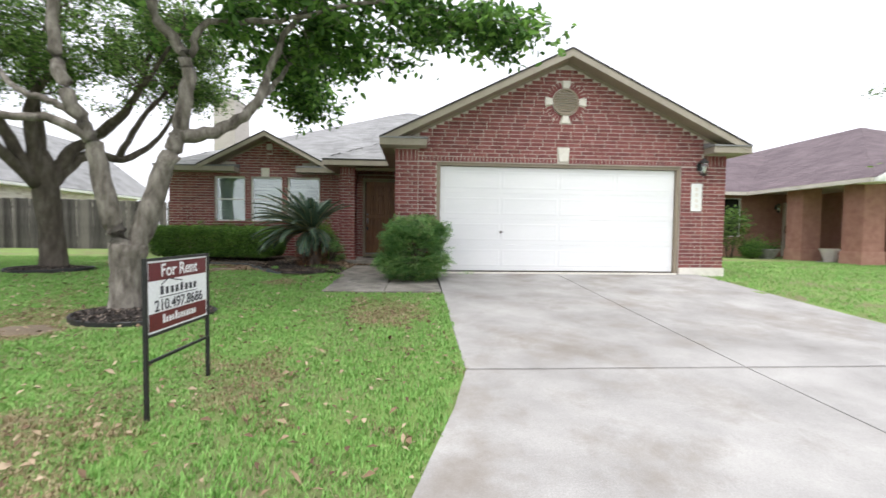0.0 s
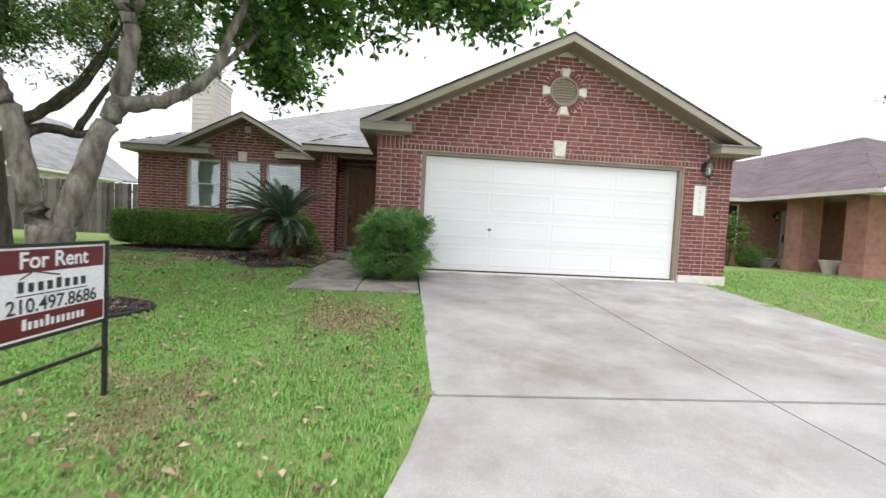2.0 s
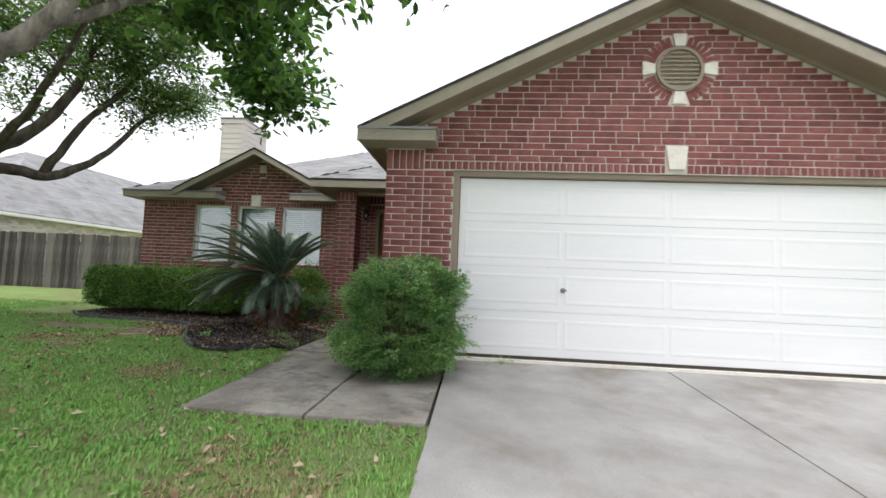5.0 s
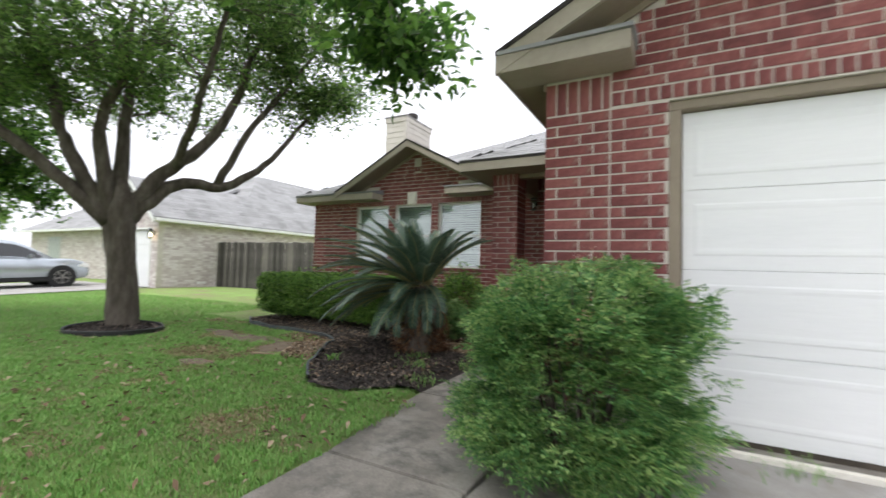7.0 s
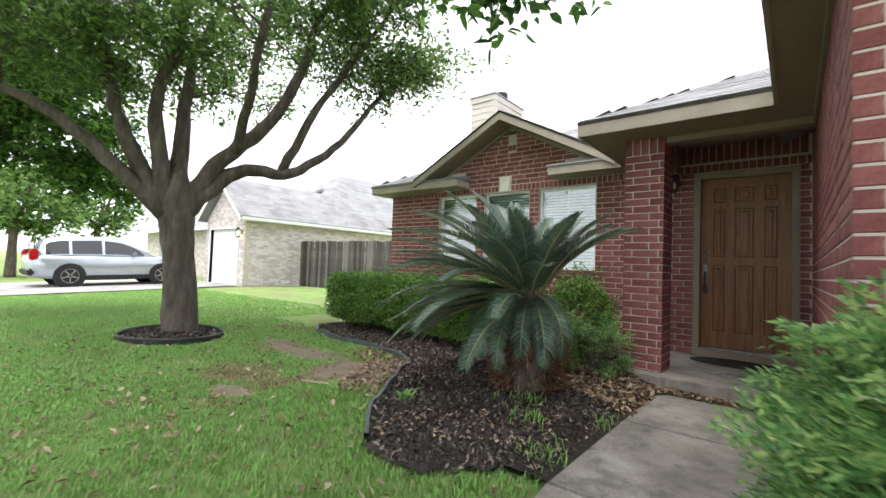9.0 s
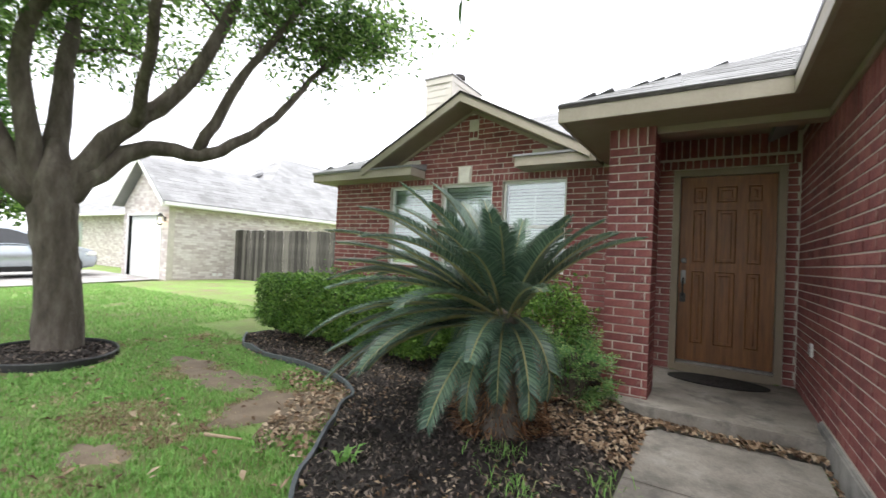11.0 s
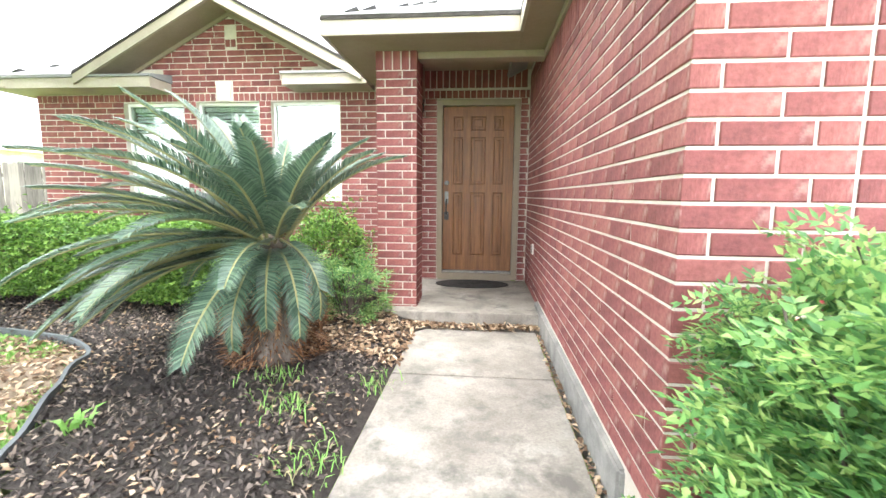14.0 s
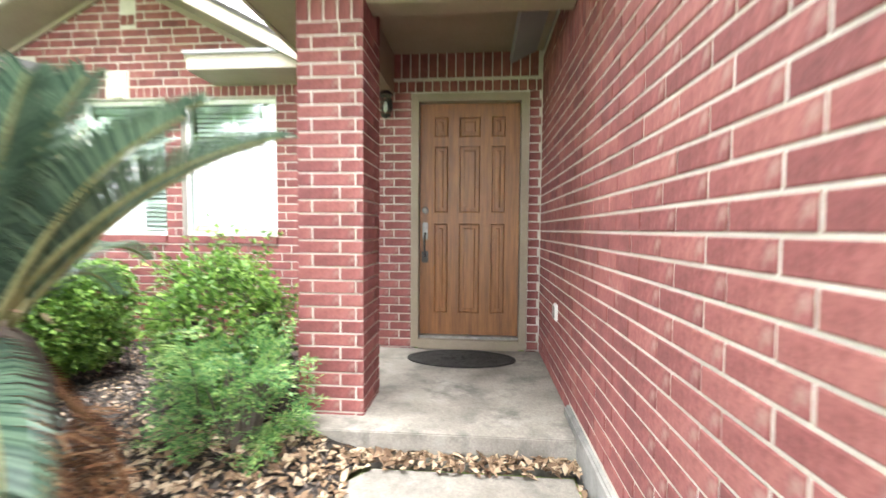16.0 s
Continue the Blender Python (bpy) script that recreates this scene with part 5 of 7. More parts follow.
# ---- sago palm ----
def sago(at):
    rng = random.Random(7)
    t = thing("sago_palm", "large sago palm with arching blue-green fronds and a rusty shaggy trunk", "palm", at)
    HEART = 0.86
    bm = bmesh.new()
    prof = [(0.17, -0.05), (0.2, 0.1), (0.21, 0.3), (0.2, 0.5), (0.19, 0.7), (0.15, 0.82), (0.07, 0.9)]
    lathe(bm, prof, sides=18)
    part("trunk", bm, BARK_DARK, t)
    verts, faces = [], []
    for i in range(3200):                       # old leaf bases and rusty dead leaflets on the trunk
        a, z = rng.uniform(0, 6.28), rng.uniform(0.0, 0.6)
        lump = 1 + 0.35 * math.sin(2 * a + 0.6)
        r = np.interp(z, [p[1] for p in prof], [p[0] for p in prof]) * rng.uniform(0.9, 1.25) * lump
        p = Vector((r * math.cos(a), r * math.sin(a), z))
        out = Vector((math.cos(a) + rng.gauss(0, 0.4), math.sin(a) + rng.gauss(0, 0.4), rng.uniform(-1.1, 0.7))).normalized() * rng.uniform(0.05, 0.13)
        side = Vector((-math.sin(a), math.cos(a), rng.uniform(-0.5, 0.5))) * 0.006
        n = len(verts)
        verts += [tuple(p - side), tuple(p + side), tuple(p + out)]
        faces.append((n, n + 1, n + 2))
    tagged(raw_part("fibre_skirt", verts, faces, LEAF_RUST, t), kind="stuff")
    # pale woolly heart between the leaf bases
    v, f = leaf_cloud([(rng.gauss(0, 0.06), rng.gauss(0, 0.06), HEART + rng.uniform(-0.08, 0.06)) for _ in range(160)], 8, 0.05, 0.014)
    tagged(np_mesh("heart", v, f, LEAF_DRY, t), kind="stuff")

    def frond(az, el, length, droop, mat, name, width, pairs=92):
        d = Vector((math.cos(az), math.sin(az), 0))
        p, e, pts = Vector((0.09 * d.x, 0.09 * d.y, HEART + rng.uniform(-0.06, 0.03) + 0.05 * math.sin(el))), el, []
        n = 22
        for k in range(n + 1):
            pts.append(p.copy())
            p = p + (d * math.cos(e) + Vector((0, 0, math.sin(e)))) * length / n
            e -= droop / n * (0.4 + 1.2 * k / n)
            p.z = max(p.z, 0.05)
        v, f = [], []
        tube(v, f, pts, [0.013 - 0.009 * k / n for k in range(n + 1)], 5)
        stem = raw_part(name, v, f, mat if mat is not LEAF_FROND else STEM, t, True)
        side0 = Vector((-d.y, d.x, 0))
        v, f = [], []
        for k in range(pairs):
            s = 0.1 + 0.9 * k / (pairs - 1)
            i = min(int(s * n), n - 1)
            q = pts[i].lerp(pts[i + 1], s * n - i)
            along = (pts[i + 1] - pts[i]).normalized()
            upv = side0.cross(along)
            if upv.dot(Vector((-d.x * 0.3, -d.y * 0.3, 1))) < 0:
                upv = -upv
            ll = width * math.sin(math.pi * min(1, 0.14 + 0.8 * s)) ** 0.6 * rng.uniform(0.94, 1.05)
            for sg in (-1, 1):
                dirv = (side0 * sg * 0.85 + along * (0.45 + 0.5 * s) + upv * 0.3 + Vector((rng.gauss(0, 1), rng.gauss(0, 1), rng.gauss(0, 1))) * 0.03).normalized()
                tip = q + dirv * ll - Vector((0, 0, 0.14 * ll))
                midp = q + dirv * ll * 0.5 + upv * 0.006
                b = along * 0.0046
                b0 = len(v)
                v += [tuple(q - b), tuple(q + b), tuple(midp + b * 1.15), tuple(midp - b * 1.15), tuple(tip)]
                f += [(b0, b0 + 1, b0 + 2, b0 + 3), (b0 + 3, b0 + 2, b0 + 4)]
        tagged(raw_part("foliage", v, f, mat, stem), kind="stuff")

    golden = 2.39996
    for i in range(58):
        q = i / 57
        az = i * golden + rng.uniform(-0.15, 0.15)
        west = max(0.0, math.cos(az - 3.35))            # the long side, away from the path
        near = max(0.0, math.cos(az + 1.1))             # the side over the path
        if q > 0.42 and math.cos(az - 0.35) > 0.25:
            continue                                    # pruned on the side of the path and the porch
        el = radians(72 - 62 * q + 6 * west - 30 * near * max(0.0, q - 0.35))
        ln = (0.78 + 0.3 * min(1, q * 2)) * (1 + 0.28 * west) * (1 - 0.12 * near)
        frond(az, el, ln, radians(rng.uniform(28, 44) + 26 * q), LEAF_FROND, "frond", 0.18)
    for az in (-1.9, -1.5, -1.2, -0.9, -0.55):        # old green fronds hanging down in front of the trunk
        frond(az, radians(rng.uniform(-12, 0)), rng.uniform(0.66, 0.8), radians(rng.uniform(95, 112)), LEAF_FROND, "frond", 0.14)
    for i in range(28):
        frond(2.35 + 0.062 * i, radians(rng.uniform(-14, 36)), rng.uniform(0.98, 1.25), radians(rng.uniform(32, 55)), LEAF_FROND, "frond", 0.18)
    for i in range(7):
        frond(i * 0.9 + 3.4, radians(-45), 0.62, radians(50), LEAF_RUST, "dead_frond", 0.06, 40)
    return t


STEM = material("frond_stem", [(0.3, (0.16, 0.17, 0.07)), (0.7, (0.3, 0.28, 0.13))], scale=6, rough=0.5, bump=0)
sago((-2.87, 1.42, -0.04))


# ---- the neighbouring house with pale brick ----
def brick_face(parent, origin, along, length, z0, z1, mat, course=0.0762, unit=0.203, holes=()):
    """Joined bricks over a plain far wall."""
    def spans(z):
        w = [(0.0, length)]
        for a, b, c, d in holes:
            if c < z < d:
                w = [q for s, e in w for q in ((s, min(e, a)), (max(s, b), e)) if q[1] - q[0] > 0.03]
        return w
    brickwork(parent, wall_frame(origin, along), course_rows(z0, z1, spans), lambda s, z: False, mat)


nh = thing("neighbour_house", "single-storey house of pale pink brick with a grey roof", "house", (0, 0, 0))
NX, NY, NG = -17.0, 5.74, -0.3
body = part("wall", boxes((NX - 0.2, NX, NY + 0.2, 18, NG, 2.64)), MORTAR, nh, "pale brick side wall")
brick_face(body, (NX, NY + 0.2, 0), (0, 1), 12, 0.0, 2.5, PALE_BRICK)
front = bmesh.new()
box(front, -20.3, -19.9, NY, NY + 0.2, NG, 2.2), box(front, -17.5, NX, NY, NY + 0.2, NG, 2.2)
prism(front, [(-20.3, NY, 2.2), (NX, NY, 2.2), (NX, NY, 2.62), (-18.65, NY, 4.05), (-20.3, NY, 2.62)], (0, 0.2, 0))
gf = part("wall", front, MORTAR, nh, "pale brick gable wall")
brickwork(gf, wall_frame((0, NY, 0), (1, 0)), course_rows(0, 3.95, lambda z: ([(-20.3, -19.9), (-17.5, NX)] if z < 2.2 else [(max(-20.3, -18.65 - (4.05 - z) / 0.866), min(NX, -18.65 + (4.05 - z) / 0.866))])), lambda s, z: False, PALE_BRICK)
gd = part("garage_door", boxes((-19.9, -17.5, NY + 0.1, NY + 0.15, -0.05, 2.2)), WHITE, nh, "white closed garage door")
for r in range(4):
    part("panel", boxes((-19.85, -17.55, NY + 0.09, NY + 0.102, -0.02 + r * 0.55, 0.48 + r * 0.55), bevel=0.006), WHITE, gd)
part("frame", boxes((-19.98, -19.9, NY - 0.03, NY + 0.1, -0.05, 2.28), (-17.5, -17.42, NY - 0.03, NY + 0.1, -0.05, 2.28), (-19.9, -17.5, NY - 0.03, NY + 0.1, 2.2, 2.28)), VINYL, nh)
rf = part("roof", prism(bmesh.new(), [(-20.6, NY - 0.35, 2.55), (-18.65, NY - 0.35, 4.2), (-16.7, NY - 0.35, 2.55), (-16.7, NY - 0.35, 2.62), (-18.65, NY - 0.35, 4.28), (-20.6, NY - 0.35, 2.62)], (0, 14, 0)), SHINGLE, nh)
roof_plane(rf, (-16.68, NY - 0.36, 2.64), (-16.68, 18, 2.64), (-18.65, 18, 4.29), (-18.65, NY - 0.36, 4.29), rowh=0.2, tab=0.5, seed=21)
part("barge_board", prism(bmesh.new(), [(-18.65, NY - 0.37, 4.25), (-16.7, NY - 0.37, 2.6), (-16.7, NY - 0.37, 2.42), (-18.65, NY - 0.37, 4.07)], (0, 0.03, 0)), VINYL, nh)
part("barge_board", prism(bmesh.new(), [(-18.65, NY - 0.37, 4.25), (-20.6, NY - 0.37, 2.6), (-20.6, NY - 0.37, 2.42), (-18.65, NY - 0.37, 4.07)], (0, 0.03, 0)), VINYL, nh)
part("gutter", boxes((-16.72, -16.6, NY - 0.3, 18, 2.48, 2.6), bevel=0.01), VINYL, nh, "white gutter")
part("soffit", boxes((NX, -16.72, NY - 0.3, 18, 2.47, 2.485)), VINYL, nh)
mr = part("roof", prism(bmesh.new(), [(-25.3, 8.85, 2.6), (-16.75, 8.85, 2.6), (-16.75, 19.0, 2.6), (-25.3, 19.0, 2.6)], (0, 0, -0.05)), SHINGLE, nh)
roof_plane(mr, (-25.3, 8.8, 2.63), (-16.7, 8.8, 2.63), (-21.0, 13.0, 5.95), (-21.0, 13.0, 5.95), rowh=0.2, tab=0.5, seed=22)
roof_plane(mr, (-16.7, 8.8, 2.63), (-16.7, 20.0, 2.63), (-21.0, 20.0, 5.95), (-21.0, 13.0, 5.95), rowh=0.2, tab=0.5, seed=23)
wing = part("wall", boxes((-34, -20.4, 7.6, 7.8, NG, 2.6)), MORTAR, nh, "pale brick front wall")
brick_face(wing, (-34, 7.6, 0), (1, 0), 13.6, 0.0, 2.5, PALE_BRICK, holes=((2.5, 4.0, 0.9, 2.2),))
part("window", boxes((-31.5, -30.0, 7.56, 7.6, 0.9, 2.2)), GLASS, nh)
wr = part("roof", prism(bmesh.new(), [(-34.5, 7.2, 2.55), (-20.4, 7.2, 2.55), (-20.4, 11.5, 4.9), (-34.5, 11.5, 4.9)], (0, 0, -0.05)), SHINGLE, nh)
roof_plane(wr, (-34.5, 7.2, 2.58), (-20.5, 7.2, 2.58), (-20.5, 11.5, 4.95), (-34.5, 11.5, 4.95), rowh=0.2, tab=0.5, seed=24)
part("gutter", boxes((-34.5, -20.6, 7.1, 7.2, 2.44, 2.56), bevel=0.01), VINYL, nh)
part("downspout", boxes((-21.0, -20.9, 7.45, 7.55, 0, 2.5), bevel=0.01), VINYL, nh)
for i in range(2):
    part("weep_vent", boxes((NX + 0.001, NX + 0.012, 7.3 + 0.22 * i, 7.45 + 0.22 * i, 0.14, 0.24)), VINYL, nh)


def wall_lamp(label, at, turn, size=1.0, bulb=0.0):
    """A lantern on a wall plate: arm, cap, four corner bars, glass and bulb."""
    t = thing("wall_lamp", label, "wall lamp", at, turn=turn)
    s = size
    part("wall_plate", boxes((-0.045 * s, 0.045 * s, -0.02, 0, -0.06 * s, 0.06 * s), bevel=0.006), BLACK_METAL, t)
    b = rod(bmesh.new(), (0, -0.01, 0.02 * s), (0, -0.11 * s, 0.09 * s), 0.008 * s)
    part("arm", b, BLACK_METAL, t)
    part("cap", lathe(bmesh.new(), [(0.075 * s, 0.06 * s), (0.07 * s, 0.075 * s), (0.03 * s, 0.11 * s), (0.012 * s, 0.14 * s)], (0, -0.12 * s, 0), sides=12), BLACK_METAL, t)
    b = bmesh.new()
    for dx in (-0.045, 0.045):
        for dy in (-0.045, 0.045):
            rod(b, (dx * s * 0.8, (-0.12 + dy * 0.8) * s, -0.13 * s), (dx * s, (-0.12 + dy) * s, 0.06 * s), 0.005 * s, sides=6)
    part("cage", b, BLACK_METAL, t)
    part("base_plate", lathe(bmesh.new(), [(0.015 * s, -0.16 * s), (0.045 * s, -0.14 * s), (0.05 * s, -0.125 * s)], (0, -0.12 * s, 0), sides=12), BLACK_METAL, t)
    g = part("glass", lathe(bmesh.new(), [(0.036 * s, -0.125 * s), (0.05 * s, 0.055 * s)], (0, -0.12 * s, 0), sides=8), GLASS, t)
    g.visible_shadow = False
    part("bulb", lathe(bmesh.new(), [(0.008 * s, -0.1 * s), (0.022 * s, -0.07 * s), (0.02 * s, -0.03 * s), (0.008 * s, 0.0)], (0, -0.12 * s, 0), sides=10), BULB_ON if bulb else VINYL, t)
    return t


BULB_ON = bpy.data.materials.new("lit_bulb")
BULB_ON.use_nodes = True
BULB_ON.node_tree.nodes["Principled BSDF"].inputs["Emission Color"].default_value = (1, 0.72, 0.4, 1)
BULB_ON.node_tree.nodes["Principled BSDF"].inputs["Emission Strength"].default_value = 12
wall_lamp("lit lantern beside the pale house's garage door", (-17.22, NY, 2.05), 0, 1.4, 1)

# ---- fence between the houses ----
fence = thing("fence", "weathered grey wooden privacy fence", "fence", (0, 0, 0))
rng = random.Random(9)
FA, FB = Vector((-16.95, 8.1, 0)), Vector((-7.65, 8.6, 0))
d = (FB - FA).normalized()
nb = int((FB - FA).length / 0.145)
fence_m = wall_frame((FA.x, FA.y, 0), (d.x, d.y))
for i in range(nb):
    h = 1.83 + rng.uniform(-0.02, 0.02)
    z = smooth_ground(FA.x + d.x * i * 0.145, FA.y)
    bm = bmesh.new()
    prism(bm, [(0.0, 0, -0.1), (0.138, 0, -0.1), (0.138, 0, h - 0.03), (0.11, 0, h), (0.03, 0, h), (0.0, 0, h - 0.03)], (0, 0.018, 0))
    b = part("board", bm, FENCE, fence)
    b.matrix_world = fence_m @ pose(i * 0.145, rng.uniform(-0.008, 0.008), z, 0, rng.uniform(-0.8, 0.8), 0)
for z in (0.35, 1.5):
    r = part("rail", boxes((0, (FB - FA).length, 0.03, 0.07, z, z + 0.09)), FENCE, fence)
    r.matrix_world = fence_m

# ---- neighbour's drive ----
tagged(ground_grid("driveway_neighbour", steps(-23, -17.1, 6), steps(-11.6, 5.7, 20), CONCRETE, 0.03), "neighbour's pale concrete driveway", "driveway", kind="structure")


# ---- parked car ----
def suv(at, turn, pitch):
    PAINT = material("silver_paint", [(0.3, (0.42, 0.46, 0.5)), (0.7, (0.5, 0.54, 0.58))], scale=2, rough=0.22, metal=0.55, bump=0, spec=0.6)
    TYRE = material("tyre_rubber", [(0.3, (0.012, 0.012, 0.012)), (0.7, (0.028, 0.028, 0.028))], scale=10, rough=0.85, bump=0.2)
    TINT = material("tinted_glass", [(0.3, (0.012, 0.014, 0.015)), (0.7, (0.02, 0.022, 0.024))], scale=2, rough=0.04, bump=0, spec=0.8)
    LAMP = material("red_lamp", [(0.3, (0.35, 0.01, 0.012)), (0.7, (0.45, 0.02, 0.02))], scale=8, rough=0.15, bump=0)
    t = thing("car", "silver compact sport utility car parked on the neighbour's drive", "car", at)
    t.matrix_world = pose(*at) @ pose(0, 0, 0, pitch, 0, turn)
    # local: y forward, x to the right side, z up; rear axle at y = 0
    stations = [(-0.98, 0.45, 0.80, 0.98, 0.72), (-0.93, 0.36, 0.85, 1.04, 0.84), (-0.6, 0.27, 0.9, 1.06, 0.9), (0.5, 0.22, 0.92, 1.06, 0.92), (1.4, 0.22, 0.92, 1.04, 0.92), (2.1, 0.22, 0.91, 1.02, 0.92),
                (2.5, 0.23, 0.9, 1.0, 0.9), (3.1, 0.26, 0.86, 0.96, 0.86), (3.45, 0.3, 0.76, 0.86, 0.76), (3.58, 0.38, 0.62, 0.72, 0.64)]
    bm = bmesh.new()
    rings = []
    for y, zl, zs, zt, hw in stations:
        half = [(hw * 0.88, zl), (hw * 0.97, zl + 0.12), (hw, (zl + zs) / 2 + 0.05), (hw * 0.985, zs), (hw * 0.9, zt), (hw * 0.5, zt + 0.025)]
        rings.append([bm.verts.new((x, y, z)) for x, z in half] + [bm.verts.new((-x, y, z)) for x, z in reversed(half)])
    for a, b in zip(rings, rings[1:]):
        for i in range(len(a)):
            bm.faces.new((a[i - 1], a[i], b[i], b[i - 1]))
    bm.faces.new(rings[0]), bm.faces.new(rings[-1][::-1])
    body = part("body", bm, PAINT, t)
    body.data.shade_smooth()
    cabin = [(-0.86, 1.02, 0.78, 1.06, 0.76), (-0.55, 1.03, 0.84, 1.56, 0.66), (-0.2, 1.04, 0.85, 1.64, 0.64), (0.8, 1.04, 0.86, 1.68, 0.66), (1.4, 1.04, 0.86, 1.62, 0.64), (1.75, 1.02, 0.85, 1.46, 0.66), (2.5, 0.99, 0.82, 1.0, 0.8)]
    bm, rings = bmesh.new(), []
    for y, z0, w0, z1, w1 in cabin:
        rings.append([bm.verts.new(p) for p in ((w0, y, z0), (w1 * 1.02, y, z1 - 0.05), (w1 * 0.9, y, z1), (-w1 * 0.9, y, z1), (-w1 * 1.02, y, z1 - 0.05), (-w0, y, z0))])
    for a, b in zip(rings, rings[1:]):
        for i in range(5):
            bm.faces.new((a[i], a[i + 1], b[i + 1], b[i]))
    bm.faces.new(rings[0]), bm.faces.new(rings[-1])
    cab = part("roof", bm, PAINT, t)
    cab.data.shade_smooth()

    def side_glass(sx, y0, y1):
        """A pane just proud of the cabin's side."""
        def at_y(y):
            ys = [c[0] for c in cabin]
            f = lambda k: float(np.interp(y, ys, [c[k] for c in cabin]))
            z0, w0, z1, w1 = f(1), f(2), f(3), f(4)
            lo, hi = 0.06, 0.86
            g = lambda q: (sx * (w0 + (w1 * 1.02 - w0) * q + 0.006), y, z0 + (z1 - 0.05 - z0) * q)
            return g(lo), g(hi)
        ys = [y0 + (y1 - y0) * i / 6 for i in range(7)]
        b = bmesh.new()
        prev = None
        for y in ys:
            c = [b.verts.new(p) for p in at_y(y)]
            if prev:
                b.faces.new((prev[0], c[0], c[1], prev[1]))
            prev = c
        part("side_window", b, TINT, t)
    for sx in (-1, 1):
        for y0, y1 in ((-0.6, -0.02), (0.06, 0.86), (0.94, 2.1)):
            side_glass(sx, y0, y1)
        part("mirror", boxes((sx * 0.86 if sx > 0 else sx * 1.06, sx * 1.06 if sx > 0 else sx * 0.86, 1.72, 1.82, 1.02, 1.16), bevel=0.03), PAINT, t)
        part("tail_lamp", boxes((sx * 0.62 if sx > 0 else sx * 0.865, sx * 0.865 if sx > 0 else sx * 0.62, -0.985, -0.78, 0.86, 1.22), bevel=0.04), LAMP, t, "red tail lamp")
        part("headlamp", boxes((sx * 0.45 if sx > 0 else sx * 0.83, sx * 0.83 if sx > 0 else sx * 0.45, 3.15, 3.5, 0.68, 0.82), bevel=0.03), VINYL, t)
        part("sill", boxes((sx * 0.8 if sx > 0 else sx * 0.925, sx * 0.925 if sx > 0 else sx * 0.8, 0.42, 2.26, 0.2, 0.36), bevel=0.02), TYRE, t, "black plastic sill")
        for y in (0.0, 2.66):
            arch = lathe(bmesh.new(), [(0.42, 0), (0.42, 0.1), (0.3, 0.11)], sides=28)
            a = part("wheel_arch", arch, TYRE, t, "black plastic wheel arch")
            a.matrix_basis = pose(sx * 0.83, y, 0.35, 0, 90 * sx, 0)
            prof = [(0.22, 0), (0.33, 0.0), (0.35, 0.02), (0.35, 0.2), (0.33, 0.22), (0.25, 0.225), (0.24, 0.2)]
            tyre = part("wheel", lathe(bmesh.new(), prof, sides=32), TYRE, t)
            tyre.matrix_basis = pose(sx * 0.72, y, 0.35, 0, 90 * sx, 0)
            b = lathe(bmesh.new(), [(0.235, 0.18), (0.24, 0.222), (0.22, 0.222), (0.2, 0.19), (0.05, 0.19)], sides=28)
            part("rim", b, STEEL, tyre)
            for i in range(5):
                a5 = 6.2832 * i / 5
                part("spoke", rod(bmesh.new(), (0.03 * math.cos(a5), 0.03 * math.sin(a5), 0.212), (0.225 * math.cos(a5), 0.225 * math.sin(a5), 0.212), 0.03, 0.022, 8), STEEL, tyre)
    part("rear_window", boxes((-0.6, 0.6, -0.86, -0.84, 1.1, 1.45)), TINT, t)
    part("bumper", boxes((-0.88, 0.88, -1.02, -0.86, 0.38, 0.6), bevel=0.05), TYRE, t, "black rear bumper")
    return t


suv((-20.45, 1.25, smooth_ground(-19.6, 1.25) + 0.035), 0, 1.7)

# ---- the neighbouring house with salmon brick ----
sh = thing("neighbour_house", "salmon brick house with a mauve hip roof and arched porch", "house", (0, 0, 0))
SE = 2.45                                   # eave height
WXL, WYB, WYF = 12.4, 7.3, 3.0              # porch side, recessed front wall, porch front
bw = part("wall", boxes((8.2, 8.4, WYB + 0.2, 16, -0.3, SE), (8.2, 11.3, WYB, WYB + 0.2, -0.3, SE), (12.07, 15.1, WYB, WYB + 0.2, -0.3, SE), (11.3, 12.07, WYB, WYB + 0.2, -0.3, 0.75), (11.3, 12.07, WYB, WYB + 0.2, 2.25, SE)), SALMON_BRICK, sh)
part("wall", boxes((14.9, 15.1, WYF + 0.5, WYB, -0.3, SE), (15.1, 15.25, WYF + 0.3, WYF + 0.5, -0.3, SE), (17.0, 23.0, WYF + 0.3, WYF + 0.5, -0.3, SE), (15.25, 17.0, WYF + 0.3, WYF + 0.5, -0.3, 0.5), (15.25, 17.0, WYF + 0.3, WYF + 0.5, 1.95, SE), (22.8, 23.0, WYF + 0.5, 16, -0.3, SE)), SALMON_BRICK, sh)
AX, AR = 13.74, 0.64
bm = boxes((AX + AR, 15.0, WYF, WYF + 0.3, -0.3, SE))
arc = [(AX - AR * math.cos(math.pi * i / 14), 1.75 + 0.5 * math.sin(math.pi * i / 14)) for i in range(15)]
for (xa, za), (xb, zb) in zip(arc, arc[1:]):
    prism(bm, [(xa, WYF, za), (xb, WYF, zb), (xb, WYF, SE), (xa, WYF, SE)], (0, 0.3, 0))
prism(bm, [(12.2, WYF, SE), (14.8, WYF, SE), (13.45, WYF, SE + 0.55)], (0, 0.3, 0))
part("wall", bm, SALMON_BRICK, sh, "salmon brick arch with a small gable")
